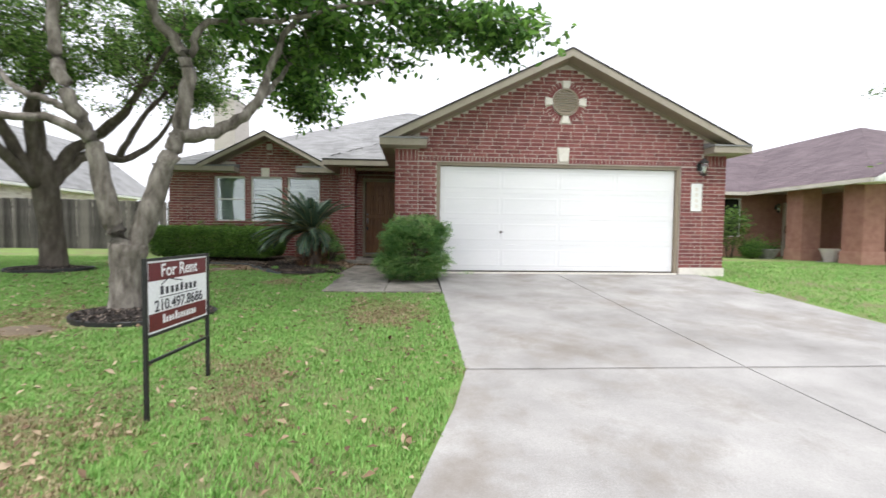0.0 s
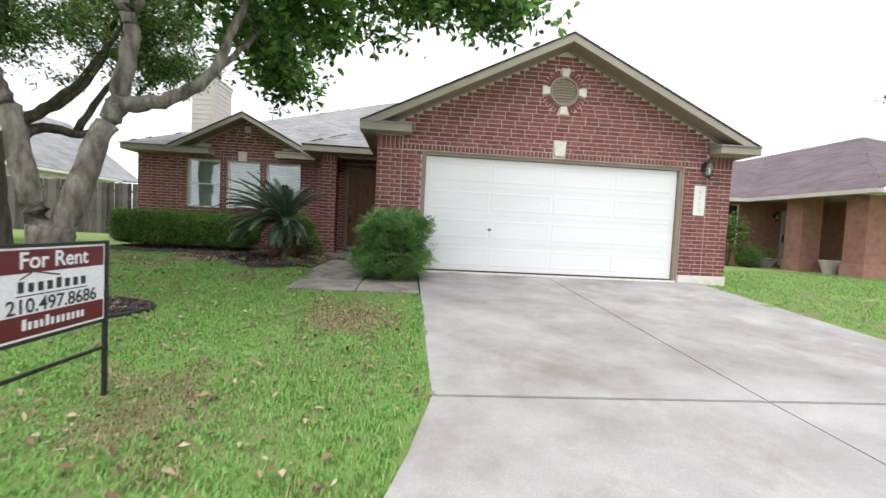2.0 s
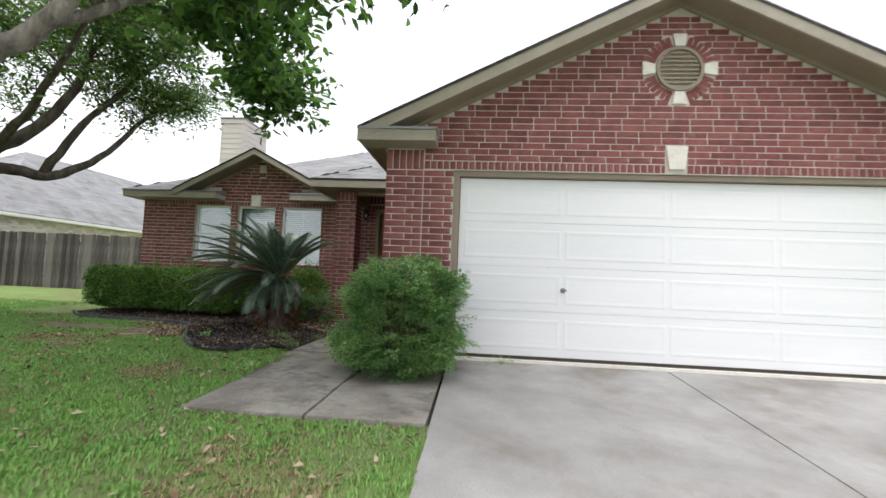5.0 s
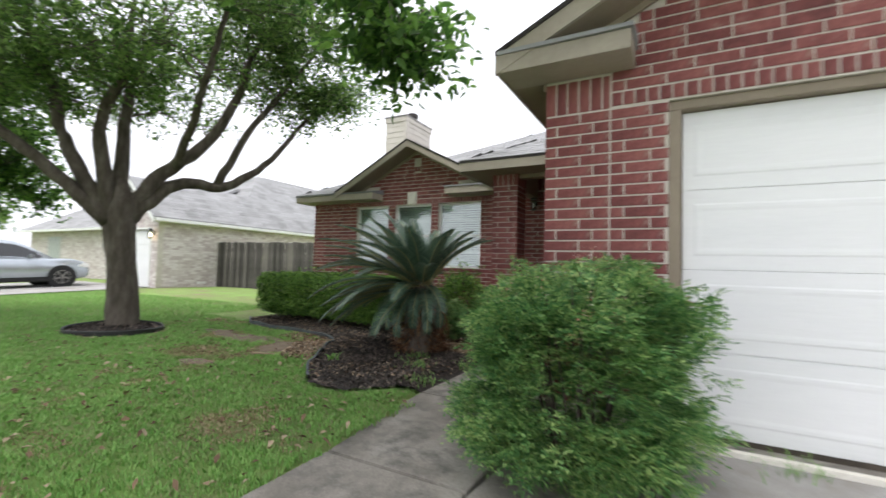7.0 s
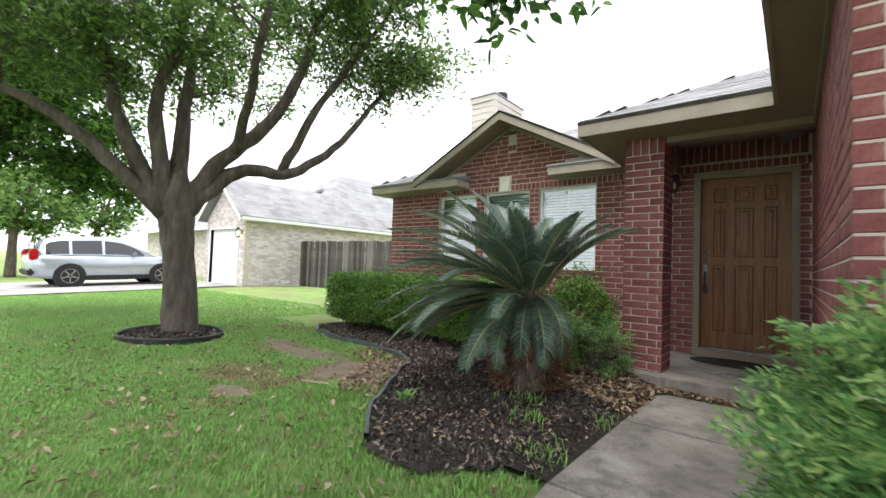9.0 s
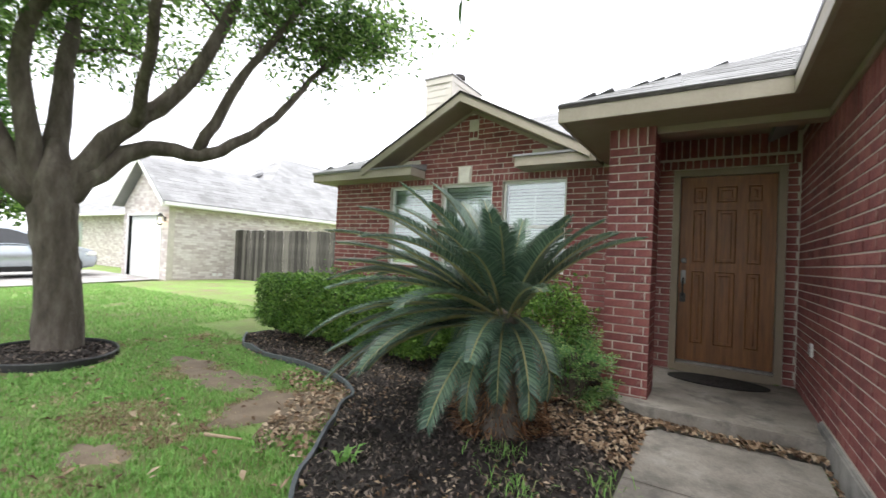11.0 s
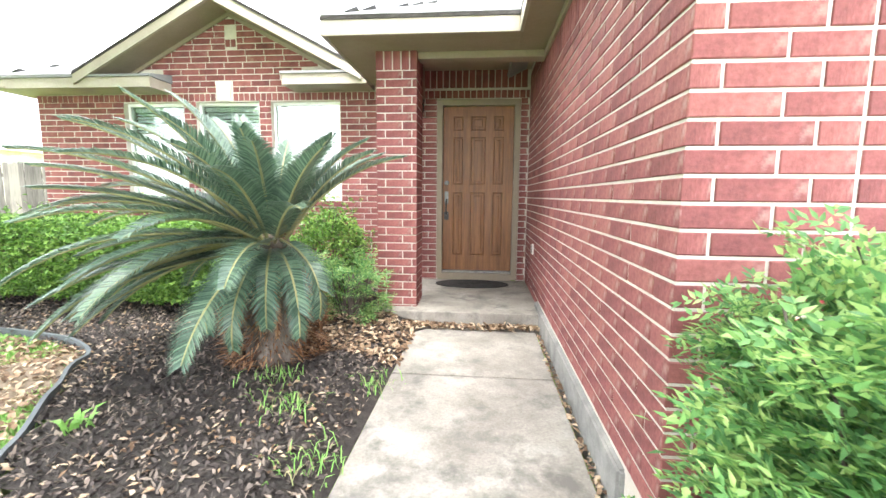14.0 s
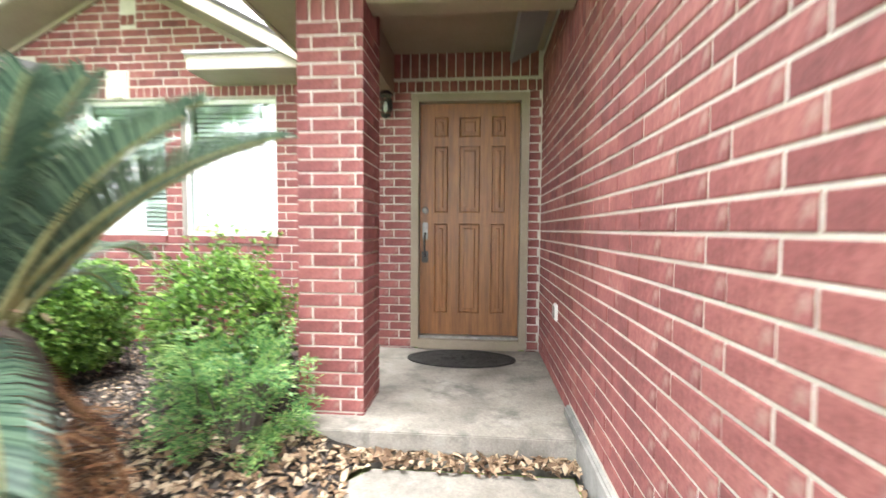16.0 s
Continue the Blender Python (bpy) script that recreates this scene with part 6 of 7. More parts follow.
for y in (WYF, 5.0):
    c = part("column", boxes((WXL, WXL + 0.68, y, y + 0.62, -0.1, SE - 0.02)), SALMON_BRICK, sh)
    part("plinth", boxes((WXL - 0.035, WXL + 0.715, y - 0.035, y + 0.655, -0.2, 0.38), bevel=0.01), SALMON_BRICK, c)
part("window", boxes((11.34, 12.03, WYB + 0.1, WYB + 0.12, 0.79, 2.21)), TINTED, sh)
part("window_frame", boxes((11.3, 11.34, WYB + 0.05, WYB + 0.15, 0.75, 2.25), (12.03, 12.07, WYB + 0.05, WYB + 0.15, 0.75, 2.25), (11.34, 12.03, WYB + 0.05, WYB + 0.15, 2.21, 2.25), (11.34, 12.03, WYB + 0.05, WYB + 0.15, 0.75, 0.79), (11.34, 12.03, WYB + 0.06, WYB + 0.14, 1.48, 1.52)), VINYL, sh)
for xa in (15.25, 16.15):
    part("window", boxes((xa + 0.05, xa + 0.8, WYF + 0.4, WYF + 0.42, 0.55, 1.9)), TINTED, sh)
    part("window_frame", boxes((xa, xa + 0.05, WYF + 0.32, WYF + 0.44, 0.5, 1.95), (xa + 0.8, xa + 0.85, WYF + 0.32, WYF + 0.44, 0.5, 1.95), (xa + 0.05, xa + 0.8, WYF + 0.32, WYF + 0.44, 1.9, 1.95), (xa + 0.05, xa + 0.8, WYF + 0.32, WYF + 0.44, 0.5, 0.55), (xa + 0.05, xa + 0.8, WYF + 0.36, WYF + 0.44, 1.24, 1.28)), VINYL, sh)
part("window_sill", boxes((15.2, 17.05, WYF + 0.22, WYF + 0.3, 0.42, 0.5), bevel=0.006), SALMON_BRICK, sh)
nd = part("front_door", boxes((13.75, 14.65, WYB - 0.03, WYB, 0.02, 2.1), bevel=0.005), SIDING, sh, "cream front door")
part("door_handle", boxes((13.82, 13.87, WYB - 0.07, WYB - 0.03, 0.9, 1.2), bevel=0.008), BLACK_METAL, nd)
er = part("roof", boxes((11.86, 11.98, 2.36, 6.78, SE - 0.14, SE - 0.01), (8.0, 11.98, 6.78, 6.9, SE - 0.14, SE - 0.01), (14.9, 23.2, WYF - 0.3, WYF - 0.18, SE - 0.14, SE - 0.01), bevel=0.01), SIDING, sh, "mauve shingle hip roof with cream gutters")
HX, HY, HZ = 17.5, 7.95, SE + 2.8
roof_plane(er, (11.9, 16.0, SE), (11.9, 2.35, SE), (HX, HY, HZ), (HX, 16.0, HZ), SHINGLE_PURPLE, tab=0.5, rowh=0.2, seed=31)
roof_plane(er, (11.9, 2.35, SE), (23.1, 2.35, SE), (HX, HY, HZ), (HX, HY, HZ), SHINGLE_PURPLE, tab=0.5, rowh=0.2, seed=32)
roof_plane(er, (23.1, 2.35, SE), (23.1, 16.0, SE), (HX, 16.0, HZ), (HX, HY, HZ), SHINGLE_PURPLE, tabs=False)
roof_plane(er, (7.9, 6.85, SE), (12.4, 6.85, SE), (16.4, 11.2, SE + 2.18), (12.2, 11.2, SE + 2.18), SHINGLE_PURPLE, tab=0.5, rowh=0.2, seed=35)
roof_plane(er, (7.9, 15.6, SE), (7.9, 6.85, SE), (12.2, 11.2, SE + 2.18), (12.2, 11.2, SE + 2.18), SHINGLE_PURPLE, tabs=False)
roof_plane(er, (11.95, 2.3, SE + 0.01), (11.95, 2.6, SE + 0.01), (13.4, 4.1, SE + 0.7), (13.4, 2.3, SE + 0.7), SHINGLE_PURPLE, tab=0.4, seed=33)
roof_plane(er, (14.85, 2.3, SE + 0.01), (14.85, 2.6, SE + 0.01), (13.4, 4.1, SE + 0.7), (13.4, 2.3, SE + 0.7), SHINGLE_PURPLE, tab=0.4, seed=34)
for sg in (-1, 1):
    part("barge_board", prism(bmesh.new(), [(13.4, 2.27, SE + 0.68), (13.4 + sg * 1.45, 2.27, SE - 0.01), (13.4 + sg * 1.45, 2.27, SE - 0.13), (13.4, 2.27, SE + 0.55)], (0, 0.03, 0)), VINYL, sh)
    part("eave_return", boxes((13.4 + sg * 1.1 - 0.36, 13.4 + sg * 1.1 + 0.36, 2.32, WYF - 0.005, SE - 0.13, SE), bevel=0.008), VINYL, sh)
part("soffit", boxes((11.98, 14.88, 2.4, 6.9, SE - 0.03, SE - 0.015), (8.0, 14.88, 6.9, WYB - 0.01, SE - 0.03, SE - 0.015)), SIDING, sh)
part("porch_floor", boxes((12.35, 14.88, WYF - 0.05, WYB - 0.01, -0.3, -0.01), bevel=0.01), CONCRETE_OLD, sh)
part("keystone", boxes((AX - 0.08, AX + 0.08, WYF - 0.04, WYF - 0.002, 2.2, 2.5), bevel=0.01), STONE, sh)
bm = rod(bmesh.new(), (10.6, 6.83, SE - 0.1), (10.4, 7.05, SE - 0.3), 0.04)
rod(bm, (10.4, 7.05, SE - 0.3), (10.25, 7.2, SE - 0.32), 0.04)
part("downspout", bm, SIDING, sh)
TERRA = material("terracotta", [(0.3, (0.3, 0.11, 0.06)), (0.7, (0.42, 0.18, 0.1))], scale=6, rough=0.85)


def pot(x, y, r, h, mat, label, leafy=True, seed=1):
    z = -0.01 if x > 12.35 else smooth_ground(x, y)
    t = thing("plant_pot", label, "plant pot", (x, y, z))
    part("bowl", lathe(bmesh.new(), [(0.6 * r, 0), (0.62 * r, 0.05), (0.8 * r, h * 0.5), (r, h * 0.9), (1.06 * r, h * 0.92), (1.06 * r, h), (0.9 * r, h), (0.85 * r, h * 0.85)], sides=24), mat, t)
    if leafy:
        rr = random.Random(seed)
        v, f = leaf_cloud([(rr.gauss(0, r * 0.6), rr.gauss(0, r * 0.6), h + abs(rr.gauss(0, 0.14))) for _ in range(220)], seed, 0.09, 0.04)
        tagged(np_mesh("foliage", v, f, LEAF_OAK, t), kind="stuff")
    return t


pot(12.95, 4.5, 0.27, 0.42, STONE, "wide pale stone urn on the porch", False)
pot(13.0, 4.0, 0.2, 0.3, TERRA, "terracotta pot on the porch", False)
pot(12.0, 5.9, 0.36, 0.34, STAINED, "grey planter with dark foliage beside the porch", True, 5)
shrub("shrub", "pale green open shrub by the salmon house", (10.9, 6.3, smooth_ground(10.9, 6.3)), (0.6, 0.5, 1.75), 1300, LEAF_ASH, (0.1, 0.045), 81, 2.0, 12, 26, 0.3, 0.2)
shrub("shrub", "low dark shrub by the salmon house", (11.35, 5.9, smooth_ground(11.3, 5.9)), (0.4, 0.35, 0.5), 1800, LEAF_OAK, (0.08, 0.02), 82, 2.0, 12, 20, 0.02, 0.3)
shrub("shrub", "grassy green shrub by the salmon house", (11.75, 6.2, smooth_ground(11.7, 6.2)), (0.4, 0.4, 0.7), 1800, LEAF_HEDGE, (0.12, 0.014), 83, 2.0, 12, 20, 0.02, 0.3)
wall_lamp("black lantern beside the salmon house's door", (13.45, WYB, 1.9), 0, 1.2)
tree("street tree with fine pale leaves by the salmon house", (11.6, -1.6, -0.15),
     [((11.6, -1.6, -0.2), 0.14), ((11.6, -1.6, 1.2), 0.11), ((11.6, -1.6, 2.0), 0.12)],
     [([(11.6, -1.6, 1.9), (11.6 + a, -1.6 + b, 3.0), (11.6 + 2.2 * a, -1.6 + 2.2 * b, 3.7)], 0.06, 0.012) for a, b in ((-1.15, 0.1), (-0.6, -0.7), (0.5, 0.5), (0.3, -0.8), (-0.8, 0.8))],
     [((11.2, -1.6, 3.9), (2.6, 2.0, 1.2), 75), ((9.3, -1.3, 2.6), (0.6, 0.6, 0.5), 9)], BARK_DARK, LEAF_ASH, (0.1, 0.045), 36, 91, spread=0.3)


# ---- yard sign ----
def lettering(name, words, height, mat, parent, m, bold=0.0):
    """Raised letters in the built-in font, centred on the origin of m (x to the right, y up)."""
    cu = bpy.data.curves.new(name, "FONT")
    cu.body, cu.size, cu.align_x, cu.align_y, cu.extrude, cu.offset = words, height, "CENTER", "CENTER", 0.0006, bold
    tmp = bpy.data.objects.new(name, cu)
    scene.collection.objects.link(tmp)
    me = bpy.data.meshes.new_from_object(tmp.evaluated_get(bpy.context.evaluated_depsgraph_get()))
    bpy.data.objects.remove(tmp)
    me.materials.clear()
    me.materials.append(mat)
    ob = new(name, me)
    ob.parent = parent
    ob.matrix_basis = m
    return ob


MAROON = material("maroon_print", [(0.3, (0.1, 0.012, 0.016)), (0.7, (0.125, 0.016, 0.02))], scale=4, rough=0.4, bump=0)
SIGN_WHITE = material("white_print", [(0.3, (0.72, 0.73, 0.75)), (0.7, (0.78, 0.79, 0.8))], scale=3, rough=0.4, bump=0)
INK = material("dark_ink", [(0.3, (0.02, 0.02, 0.03)), (0.7, (0.035, 0.035, 0.045))], scale=4, rough=0.5, bump=0)
sign_base = (-2.1, -6.02, smooth_ground(-2.1, -5.7))
sign = thing("yard_sign", "maroon and white for-rent yard sign in a black metal frame", "yard sign", sign_base, turn=87)
SW = 0.7
SZ0, SZ1 = 0.5, 0.955
for x in (0, SW):
    part("post", boxes((x - 0.012, x + 0.012, -0.012, 0.012, -0.15, SZ1 + 0.02), bevel=0.002), BLACK_METAL, sign)
for z in (SZ0 - 0.18, SZ0 - 0.015, SZ1):
    part("crossbar", boxes((0.0125, SW - 0.0125, -0.01, 0.01, z, z + 0.018), bevel=0.002), BLACK_METAL, sign)
panel = part("panel", boxes((0.016, SW - 0.016, -0.004, 0.004, SZ0 + 0.004, SZ1 - 0.001)), SIGN_WHITE, sign)
part("band", boxes((0.026, SW - 0.026, -0.0055, -0.004, SZ1 - 0.125, SZ1 - 0.012)), MAROON, panel)
part("band", boxes((0.026, SW - 0.026, -0.0055, -0.004, SZ0 + 0.016, SZ0 + 0.125)), MAROON, panel)
cx = SW / 2
face = lambda z: pose(cx, -0.0062, z, 90, 0, 0)
lettering("words", "For Rent", 0.115, SIGN_WHITE, panel, face(SZ1 - 0.068), 0.0016)
lettering("words", "210.497.8686", 0.1, INK, panel, face(SZ0 + 0.165), 0.0012)
x = cx - 0.21
for k in range(8):                 # the trade name stays plain bars
    w = 0.042
    part("printed_bar", boxes((x, x + w * 0.72, -0.0058, -0.004, SZ0 + 0.235, SZ0 + (0.29 if k in (0, 4) else 0.28))), INK, panel)
    x += w + 0.011
part("rule", boxes((cx - 0.22, cx + 0.2, -0.0058, -0.004, SZ0 + 0.216, SZ0 + 0.221)), INK, panel)
b = bmesh.new()
for (x0, z0), (x1, z1) in (((-0.2, 0.3), (-0.13, 0.335)), ((-0.13, 0.335), (0.02, 0.305))):
    rod(b, (cx + x0, -0.005, SZ0 + z0), (cx + x1, -0.005, SZ0 + z1), 0.0035, sides=6)
part("roof_emblem", b, INK, panel)
x = cx - 0.19
for k in range(12):
    w = (0.026, 0.022)[k % 2]
    part("printed_bar", boxes((x, x + w * 0.8, -0.0068, -0.0055, SZ0 + 0.05, SZ0 + 0.05 + (0.055 if k in (0, 4) else 0.038))), SIGN_WHITE, panel)
    x += 0.032

# ---- small things on the walls ----
wall_lamp("black lantern on the garage's brick pilaster", (5.33, GY - 0.006, 2.2), 0, 1.25)
wall_lamp("small black lantern on the brick beside the front door", (-2.26, WY - 0.006, 2.24), 0, 0.9)
plaque = thing("number_plaque", "tall white house number plaque on the brick", "plaque", (5.285, GY - 0.006, 1.58))
part("board", boxes((-0.115, 0.115, -0.018, 0, -0.285, 0.285), bevel=0.006), VINYL, plaque)
for i in range(4):
    part("numeral", boxes((-0.03, 0.03, -0.021, -0.018, 0.13 - 0.115 * i, 0.2 - 0.115 * i)), STONE, plaque)
outlet = thing("wall_outlet", "small white weatherproof outlet cover on the brick", "outlet", (GX0 - 0.007, 3.31, 0.57), turn=-90)
part("cover", boxes((-0.036, 0.036, -0.02, 0, -0.058, 0.058), bevel=0.006), VINYL, outlet)
part("lid", boxes((-0.028, 0.028, -0.03, -0.0205, -0.045, 0.045), bevel=0.006), STEEL, outlet)
strip = tagged(mesh_object("threshold_strip", boxes((0.0, 4.88, -0.185, -0.134, -0.03, 0.018), bevel=0.004), STONE), "worn pale strip below the garage door", "threshold", kind="structure")
b = bmesh.new()
stick = tagged(mesh_object("twig", rod(b, (-4.35, 0.12, smooth_ground(-4.3, 0.1) + 0.05), (-4.1, 0.22, smooth_ground(-4.1, 0.2) + 0.05), 0.012, 0.007, 7), LEAF_DRY), "pale dry stick lying on the lawn", "stick")

# ---- planting bed, litter and grass ----
BED = [(-7.1, 4.2), (-7.15, 2.25), (-6.6, 1.85), (-5.9, 1.7), (-5.1, 1.68), (-4.3, 1.4), (-4.05, 1.0), (-3.77, 0.6), (-3.45, 0.12), (-3.05, -0.28), (-2.7, -0.4), (-2.3, -0.1), (-2.04, 0.1), (-1.97, 0.2), (-1.97, 2.6), (-2.52, 2.62), (-2.52, 4.2)]


def inside(poly, x, y):
    r = False
    for (x0, y0), (x1, y1) in zip(poly, poly[1:] + poly[:1]):
        if (y0 > y) != (y1 > y) and x < (x1 - x0) * (y - y0) / (y1 - y0) + x0:
            r = not r
    return r


def bed_top(x, y):
    z = max(smooth_ground(x, y), -0.06) + 0.03 + 0.02 * noise.noise((x * 2.5, y * 2.5, 0))
    t = max(0.0, min(1.0, (x + 2.32) / 0.25)) if 0.1 < y < 2.6 else 0.0
    return z * (1 - t) - 0.082 * t


verts, faces, at = [], [], {}
N = 0.12
for i in range(int(-7.3 / N), int(-1.9 / N)):
    for j in range(int(-0.6 / N) - 1, int(4.3 / N)):
        if inside(BED, (i + 0.5) * N, (j + 0.5) * N):
            q = []
            for a, b in ((i, j), (i + 1, j), (i + 1, j + 1), (i, j + 1)):
                if (a, b) not in at:
                    at[a, b] = len(verts)
                    x, y = a * N, b * N
                    verts.append((min(x, -2.052), min(y, 4.2), bed_top(x, y)))
                q.append(at[a, b])
            faces.append(tuple(q))
tagged(raw_part("planting_bed", verts, faces, MULCH, smooth=True), "dark shredded mulch planting bed", "mulch bed", kind="structure")
verts, faces = [], []
line = curved([Vector((x, y, 0)) for x, y in BED[1:10]], 8)
edge = tagged(new("bed_edging"), "low dark edging strip round the mulch bed", "edging", kind="structure")
bm = bmesh.new()
prev = None
for i, p in enumerate(line):
    d = (line[min(i + 1, len(line) - 1)] - line[max(i - 1, 0)]).normalized()
    s = Vector((-d.y, d.x, 0)) * 0.012
    z = bed_top(p.x, p.y) + 0.03 + 0.012 * math.sin(i * 0.7)
    ring = [bm.verts.new(q) for q in ((p.x - s.x, p.y - s.y, z - 0.2), (p.x + s.x, p.y + s.y, z - 0.2), (p.x + s.x, p.y + s.y, z), (p.x - s.x, p.y - s.y, z))]
    if prev:
        for k in range(4):
            bm.faces.new((prev[k - 1], prev[k], ring[k], ring[k - 1]))
    prev = ring
EDGING = material("grey_blue_edging", [(0.3, (0.05, 0.06, 0.062)), (0.7, (0.1, 0.115, 0.12))], scale=6, rough=0.6, bump=0.1)
part("strip", bm, EDGING, edge)


# bare soil outside the edging and in odd spots of the lawn
SPOTS = ((-4.4, 0.85, 0.55, 0.6), (-5.5, 0.95, 0.75, 0.3), (-4.7, -0.35, 0.3, 0.16), (-6.3, 1.05, 0.45, 0.2), (-4.6, -4.1, 0.5, 0.25))
for n, (cx, cy, rx, ry) in enumerate(SPOTS):
    v, f = [(cx, cy, smooth_ground(cx, cy) + 0.012)], []
    for k in range(28):
        a = 6.2832 * k / 28
        q = 1 + 0.6 * noise.noise((math.cos(a) * 1.9 + n, math.sin(a) * 1.9, n * 3.7))
        for r, up in ((0.6, 0.006), (1.0, -0.014)):
            x, y = cx + rx * r * q * math.cos(a), cy + ry * r * q * math.sin(a)
            v.append((x, y, smooth_ground(x, y) + up))
    for k in range(28):
        a, b = 1 + 2 * k, 1 + 2 * ((k + 1) % 28)
        f += [(0, a, b), (a, a + 1, b + 1, b)]
    tagged(raw_part("bare_soil", v, f, DIRT, smooth=True), "bare brown soil patch in the lawn", "soil", kind="structure")

g = np.random.default_rng(5)


def scatter(count, box_xy, keep, top):
    out = []
    while len(out) < count:
        x, y = g.uniform(box_xy[0], box_xy[1]), g.uniform(box_xy[2], box_xy[3])
        if keep(x, y):
            out.append((x, y, top(x, y)))
    return np.array(out)


def flat_bits(name, label, centres, length, width, mat, seed, lift=0.006, category="litter", tilt=0.35):
    """Small curled pieces lying on the ground."""
    r = np.random.default_rng(seed)
    n = len(centres)
    a = r.uniform(0, 6.283, n)
    d = np.stack([np.cos(a), np.sin(a), r.normal(0, tilt, n)], 1)
    s = np.stack([-np.sin(a), np.cos(a), r.normal(0, tilt, n)], 1)
    ln, wd = (length * r.uniform(0.5, 1.3, n))[:, None], (width * r.uniform(0.6, 1.3, n))[:, None]
    c = centres + np.array([0, 0, lift])
    up = np.array([[0, 0, 1.0]]) * wd * 0.3
    v = np.stack([c - d * ln / 2, c + s * wd / 2 + up, c + d * ln / 2, c - s * wd / 2 + up], 1).reshape(-1, 3)
    i = np.arange(n)[:, None] * 4
    f = np.concatenate([i + np.array([[0, 1, 2]]), i + np.array([[0, 2, 3]])], 1).reshape(-1, 3)
    return tagged(np_mesh(name, v, f, mat), label, category, kind="stuff")


in_bed = lambda x, y: inside(BED, x, y)
flat_bits("mulch_chips", "shredded dark bark chips", scatter(26000, (-7.1, -2.1, -0.4, 4.1), in_bed, bed_top), 0.045, 0.014, CHIP, 61, tilt=0.6)
flat_bits("fallen_leaves", "dry brown leaves on the mulch", scatter(2600, (-7.1, -2.1, -0.4, 4.1), lambda x, y: in_bed(x, y) and (noise.noise((x * 1.1, y * 1.1, 9)) > 0.0 or y > 1.9), bed_top), 0.04, 0.02, LEAF_DRY, 62, 0.012)
flat_bits("fallen_leaves", "pale dry leaves drifted beside the path", scatter(1100, (-3.4, -2.02, 1.5, 2.7), lambda x, y: in_bed(x, y) and g.uniform() < 0.25 + 0.5 * (x + 3.4), bed_top), 0.06, 0.034, LEAF_DRY, 68, 0.016)
flat_bits("fallen_leaves", "dry brown leaves drifted against the porch step", scatter(420, (-2.2, -0.9, 2.38, 2.56), lambda x, y: y > 2.44 or g.uniform() < 0.35, lambda x, y: WALK_Z + 0.004 + 0.02 * g.uniform()), 0.06, 0.032, LEAF_DRY, 63)
flat_bits("fallen_leaves", "dry brown leaves along the wall footing", scatter(260, (-0.97, -0.9, 0.0, 2.4), lambda x, y: True, lambda x, y: WALK_Z - 0.03 + 0.03 * g.uniform()), 0.045, 0.025, LEAF_DRY, 64)
flat_bits("fallen_leaves", "dry brown leaves by the bed edging", scatter(500, (-5.2, -3.3, 0.3, 1.6), lambda x, y: not in_bed(x, y) and in_bed(x + 0.35, y + 0.3), lambda x, y: smooth_ground(x, y)), 0.055, 0.03, LEAF_DRY, 65, 0.02)
for cx, cy, seed in ((-3.7, -3.4, 66), (-7.66, 0.25, 67)):
    z0 = smooth_ground(cx, cy)
    flat_bits("mulch_chips", "dark bark chips and leaves in the tree ring", scatter(1800, (cx - 0.8, cx + 0.8, cy - 0.7, cy + 0.7), lambda x, y: ((x - cx) / 0.75) ** 2 + ((y - cy) / 0.6) ** 2 < 1, lambda x, y: z0 + 0.085 * (1 - 0.95 * (((x - cx) / 0.75) ** 2 + ((y - cy) / 0.6) ** 2))), 0.05, 0.02, CHIP, seed, tilt=0.6)


def bare(x, y):
    """How bare the lawn is: dry patches by the drive, round the bed and in odd spots."""
    n = noise.noise((x * 0.9 + 5, y * 0.9, 1.3)) + 0.5 * noise.noise((x * 2.7, y * 2.7, 4.0))
    p = 0.0
    for cx, cy, r in ((-0.85, -3.4, 1.1), (-4.5, -3.9, 0.9), (-4.5, 0.9, 0.7), (-6.0, 0.9, 0.6), (-2.6, -6.6, 1.1), (-5.2, 0.0, 0.5)):
        p = max(p, 1 - math.hypot(x - cx, y - cy) / r)
    return n * 0.6 + p * 1.1


def lawn_here(x, y):
    if in_bed(x, y) or under_slab(x, y) or y > 4.1:
        return False
    if -0.98 < x < -0.0 and -2.13 < y < 0 or -2.07 < x < -0.9 and -2.13 < y < 2.6 and not (x < -1.9 and y < -0.3):
        return False
    for cx, cy in ((-3.7, -3.4), (-7.66, 0.25)):
        if ((x - cx) / 0.8) ** 2 + ((y - cy) / 0.66) ** 2 < 1:
            return False
    for cx, cy, rx, ry in SPOTS:
        if ((x - cx) / rx) ** 2 + ((y - cy) / ry) ** 2 < 0.75 + 0.5 * noise.noise((x * 4, y * 4, 0)) and noise.noise((x * 9, y * 9, 7)) < 0.12:
            return False
    left = -0.06 if y > -5.2 else -0.06 - 0.27 * (-5.2 - y)
    right = 5.3 if y > -6.5 else 5.2 + 0.35 * (-6.5 - y)
    if left + 0.03 * noise.noise((y * 3, 0, 0)) < x < right and y > -11.6:
        return False
    return True


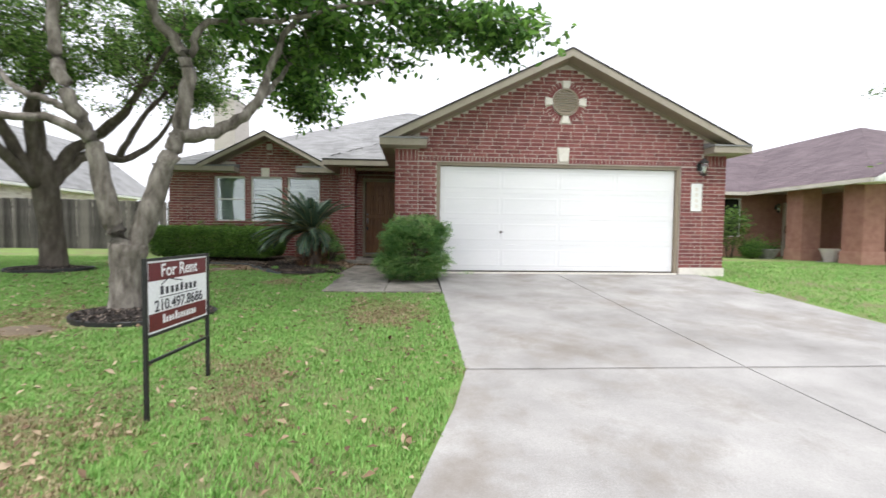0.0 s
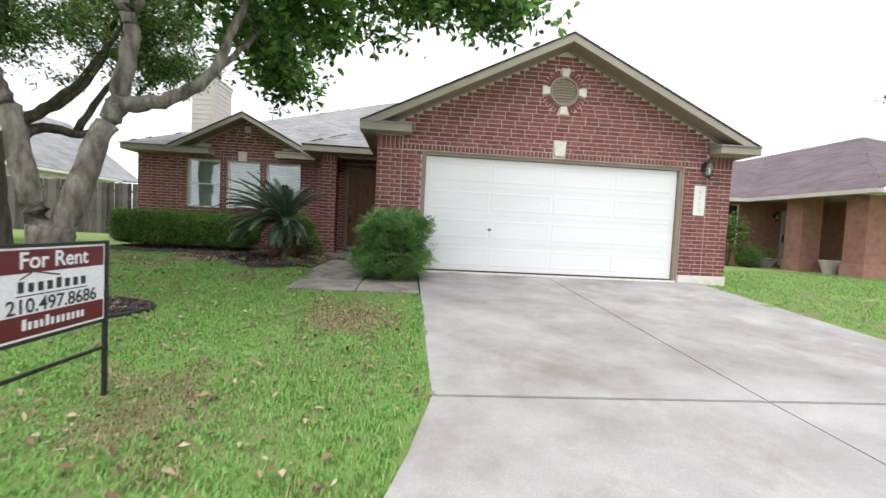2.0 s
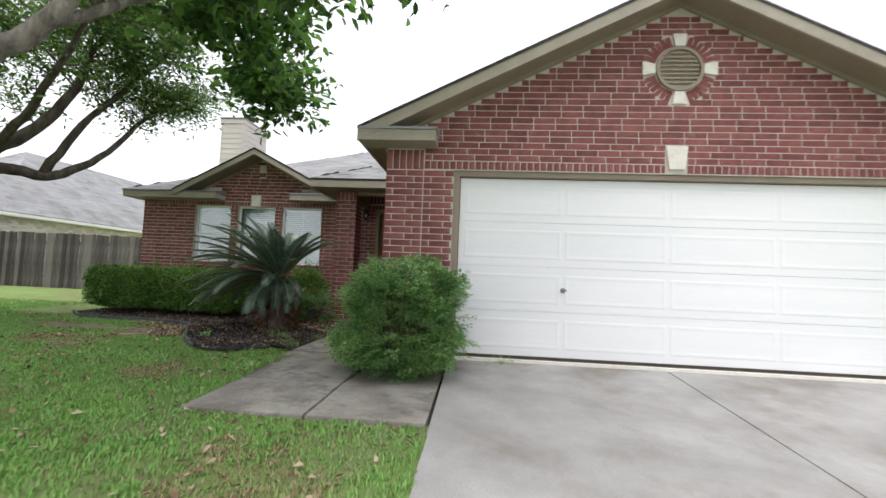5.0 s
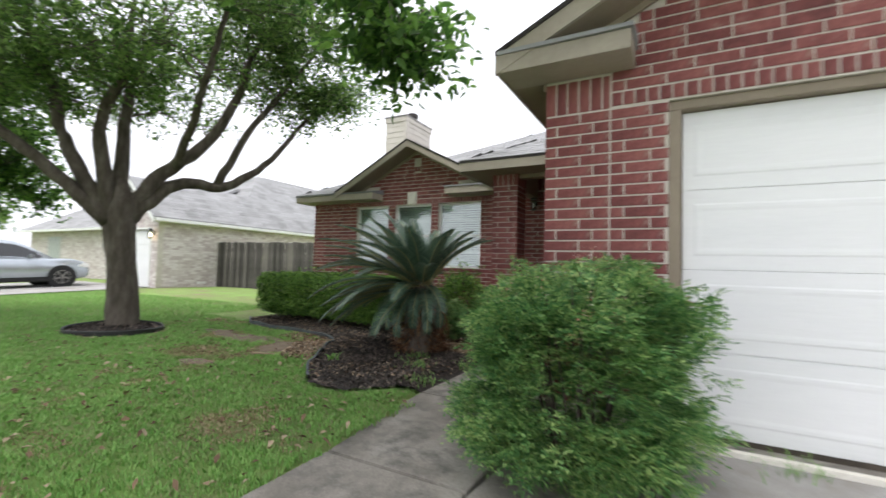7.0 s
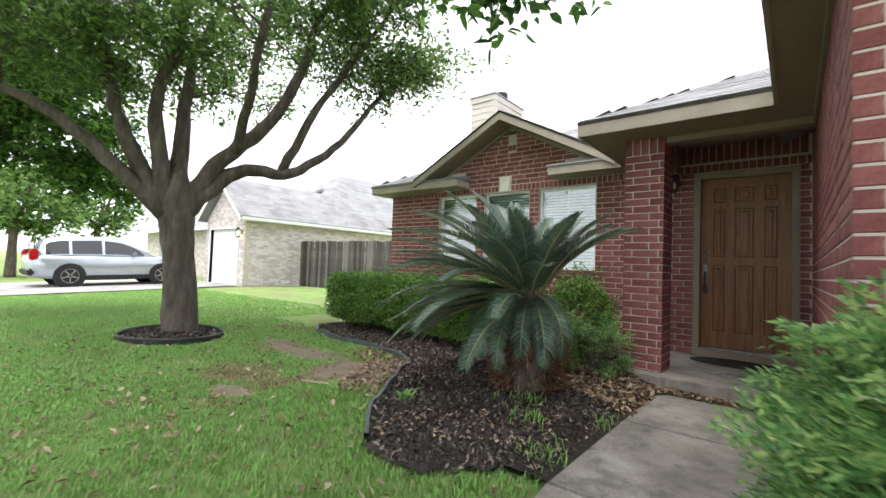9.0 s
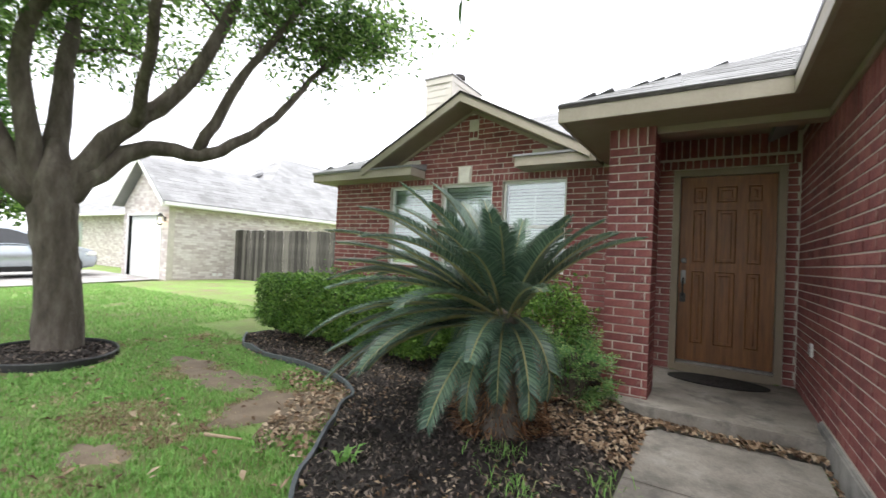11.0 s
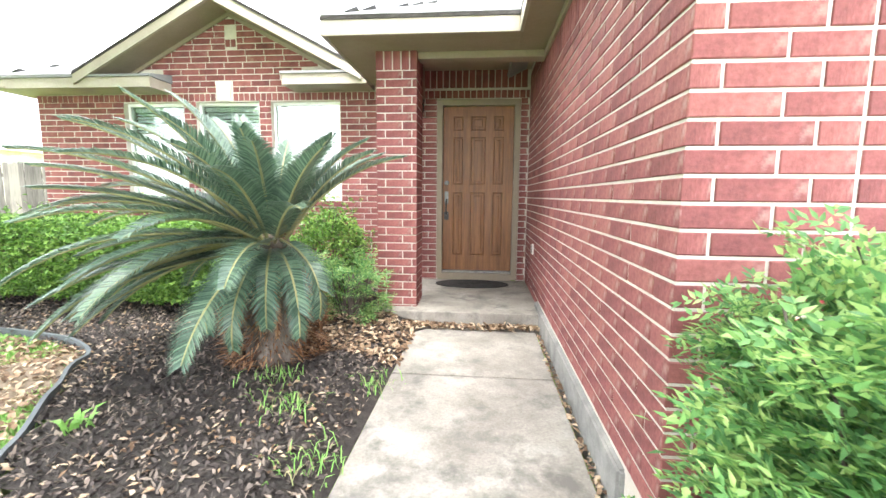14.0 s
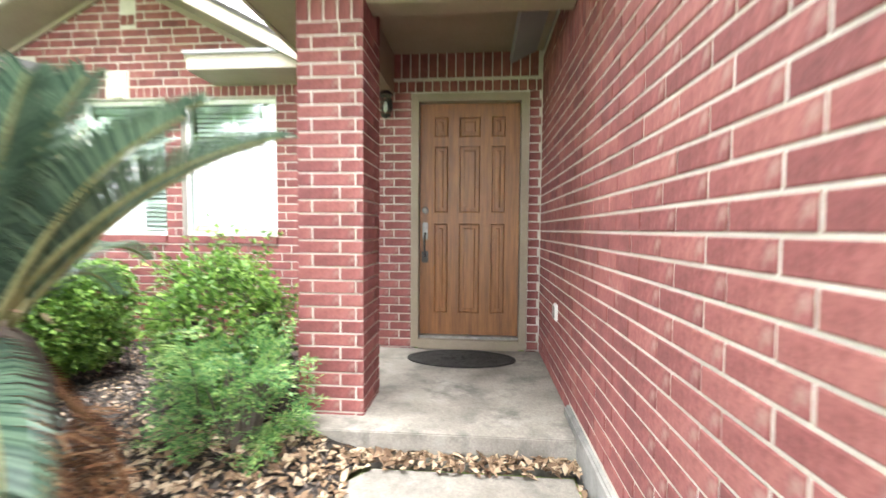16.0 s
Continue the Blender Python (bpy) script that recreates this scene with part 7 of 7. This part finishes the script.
def grass(name, label, count, box_xy, height, seed, mat=None, dry=False):
    r = np.random.default_rng(seed)
    pts = []
    while len(pts) < count:
        x, y = r.uniform(box_xy[0], box_xy[1]), r.uniform(box_xy[2], box_xy[3])
        if lawn_here(x, y):
            b = bare(x, y)
            if (b > 0.25 and r.uniform() < b) if dry else (b < 0.35 or r.uniform() < 0.3):
                pts.append((x, y, smooth_ground(x, y) - 0.015, b))
    p = np.array(pts)
    n = len(p)
    per = 5
    c = np.repeat(p[:, :3], per, 0) + np.concatenate([r.normal(0, 0.018, (n * per, 2)), np.zeros((n * per, 1))], 1)
    h = np.repeat(height * (1.0 - 0.45 * np.clip(p[:, 3], 0, 1)), per) * r.uniform(0.5, 1.3, n * per)
    a = r.uniform(0, 6.283, n * per)
    lean = r.uniform(0.2, 0.95, n * per) * h
    w = np.stack([-np.sin(a), np.cos(a), np.zeros(n * per)], 1) * (0.0035 + 0.02 * h[:, None])
    mid = c + np.stack([np.cos(a) * lean * 0.35, np.sin(a) * lean * 0.35, h * 0.65], 1)
    tip = c + np.stack([np.cos(a) * lean, np.sin(a) * lean, h * 0.9], 1)
    v = np.stack([c - w, c + w, mid + w * 0.7, mid - w * 0.7, tip], 1).reshape(-1, 3)
    i = np.arange(n * per)[:, None] * 5
    f = np.concatenate([i + np.array([[0, 1, 2]]), i + np.array([[0, 2, 3]]), i + np.array([[3, 2, 4]])], 1).reshape(-1, 3)
    return tagged(np_mesh(name, v, f, mat or GRASS), label, "grass", kind="stuff")


grass("grass", "green lawn grass, thin in dry patches", 62000, (-8.5, 0.0, -8.6, 2.2), 0.04, 71)
grass("dry_grass", "straw-coloured dry grass in thin patches", 13000, (-8.0, 0.0, -8.6, 2.0), 0.035, 75, DRY_GRASS, True)
grass("grass", "green lawn grass near the neighbouring yard", 22000, (-17, -8.5, -6, 6.5), 0.055, 72)
grass("grass", "bright green lawn beside the driveway", 16000, (5.2, 15, -7, 6), 0.055, 73)
flat_bits("fallen_leaves", "dry leaves scattered on the lawn", scatter(2400, (-8.0, -0.1, -8.4, 1.8), lambda x, y: lawn_here(x, y) and g.uniform() < 0.35 + 0.6 * bare(x, y), smooth_ground), 0.06, 0.03, LEAF_DRY, 74, 0.03)
for x, y, s in ((-3.4, 0.42, 1), (-2.5, 0.75, 2), (-2.2, 0.3, 3), (-2.12, 1.2, 5), (-2.7, 1.05, 6), (0.55, -0.17, 7)):
    r = np.random.default_rng(s)
    v, f = [], []
    z = bed_top(x, y) if x < -1 else -0.02
    for k in range(64 if s > 1 else 14):
        a, hh = r.uniform(0, 6.28), r.uniform(0.04, 0.1)
        o = Vector((x + r.normal(0, 0.085 if s > 1 else 0.04), y + r.normal(0, 0.085 if s > 1 else 0.04), z - 0.01))
        d = Vector((math.cos(a), math.sin(a), 0))
        w = Vector((-d.y, d.x, 0)) * (0.003 if s > 1 else 0.014)
        n0 = len(v)
        v += [tuple(o - w), tuple(o + w), tuple(o + d * hh * 0.3 + Vector((0, 0, hh * 0.7)) + w), tuple(o + d * hh * 0.3 + Vector((0, 0, hh * 0.7)) - w), tuple(o + d * hh * 0.8 + Vector((0, 0, hh * 0.8)))]
        f += [(n0, n0 + 1, n0 + 2, n0 + 3), (n0 + 3, n0 + 2, n0 + 4)]
    tagged(raw_part("weed", v, f, GRASS), "small green weed tuft in the mulch" if s > 1 else "broad-leaved weed seedling in the mulch", "weed", "weeds in the bed", "stuff")


# ---- single bricks of the walls ----
for me, owner, m in QUEUE:
    ob = new("brick", me)
    ob.parent = owner
    ob.matrix_world = m
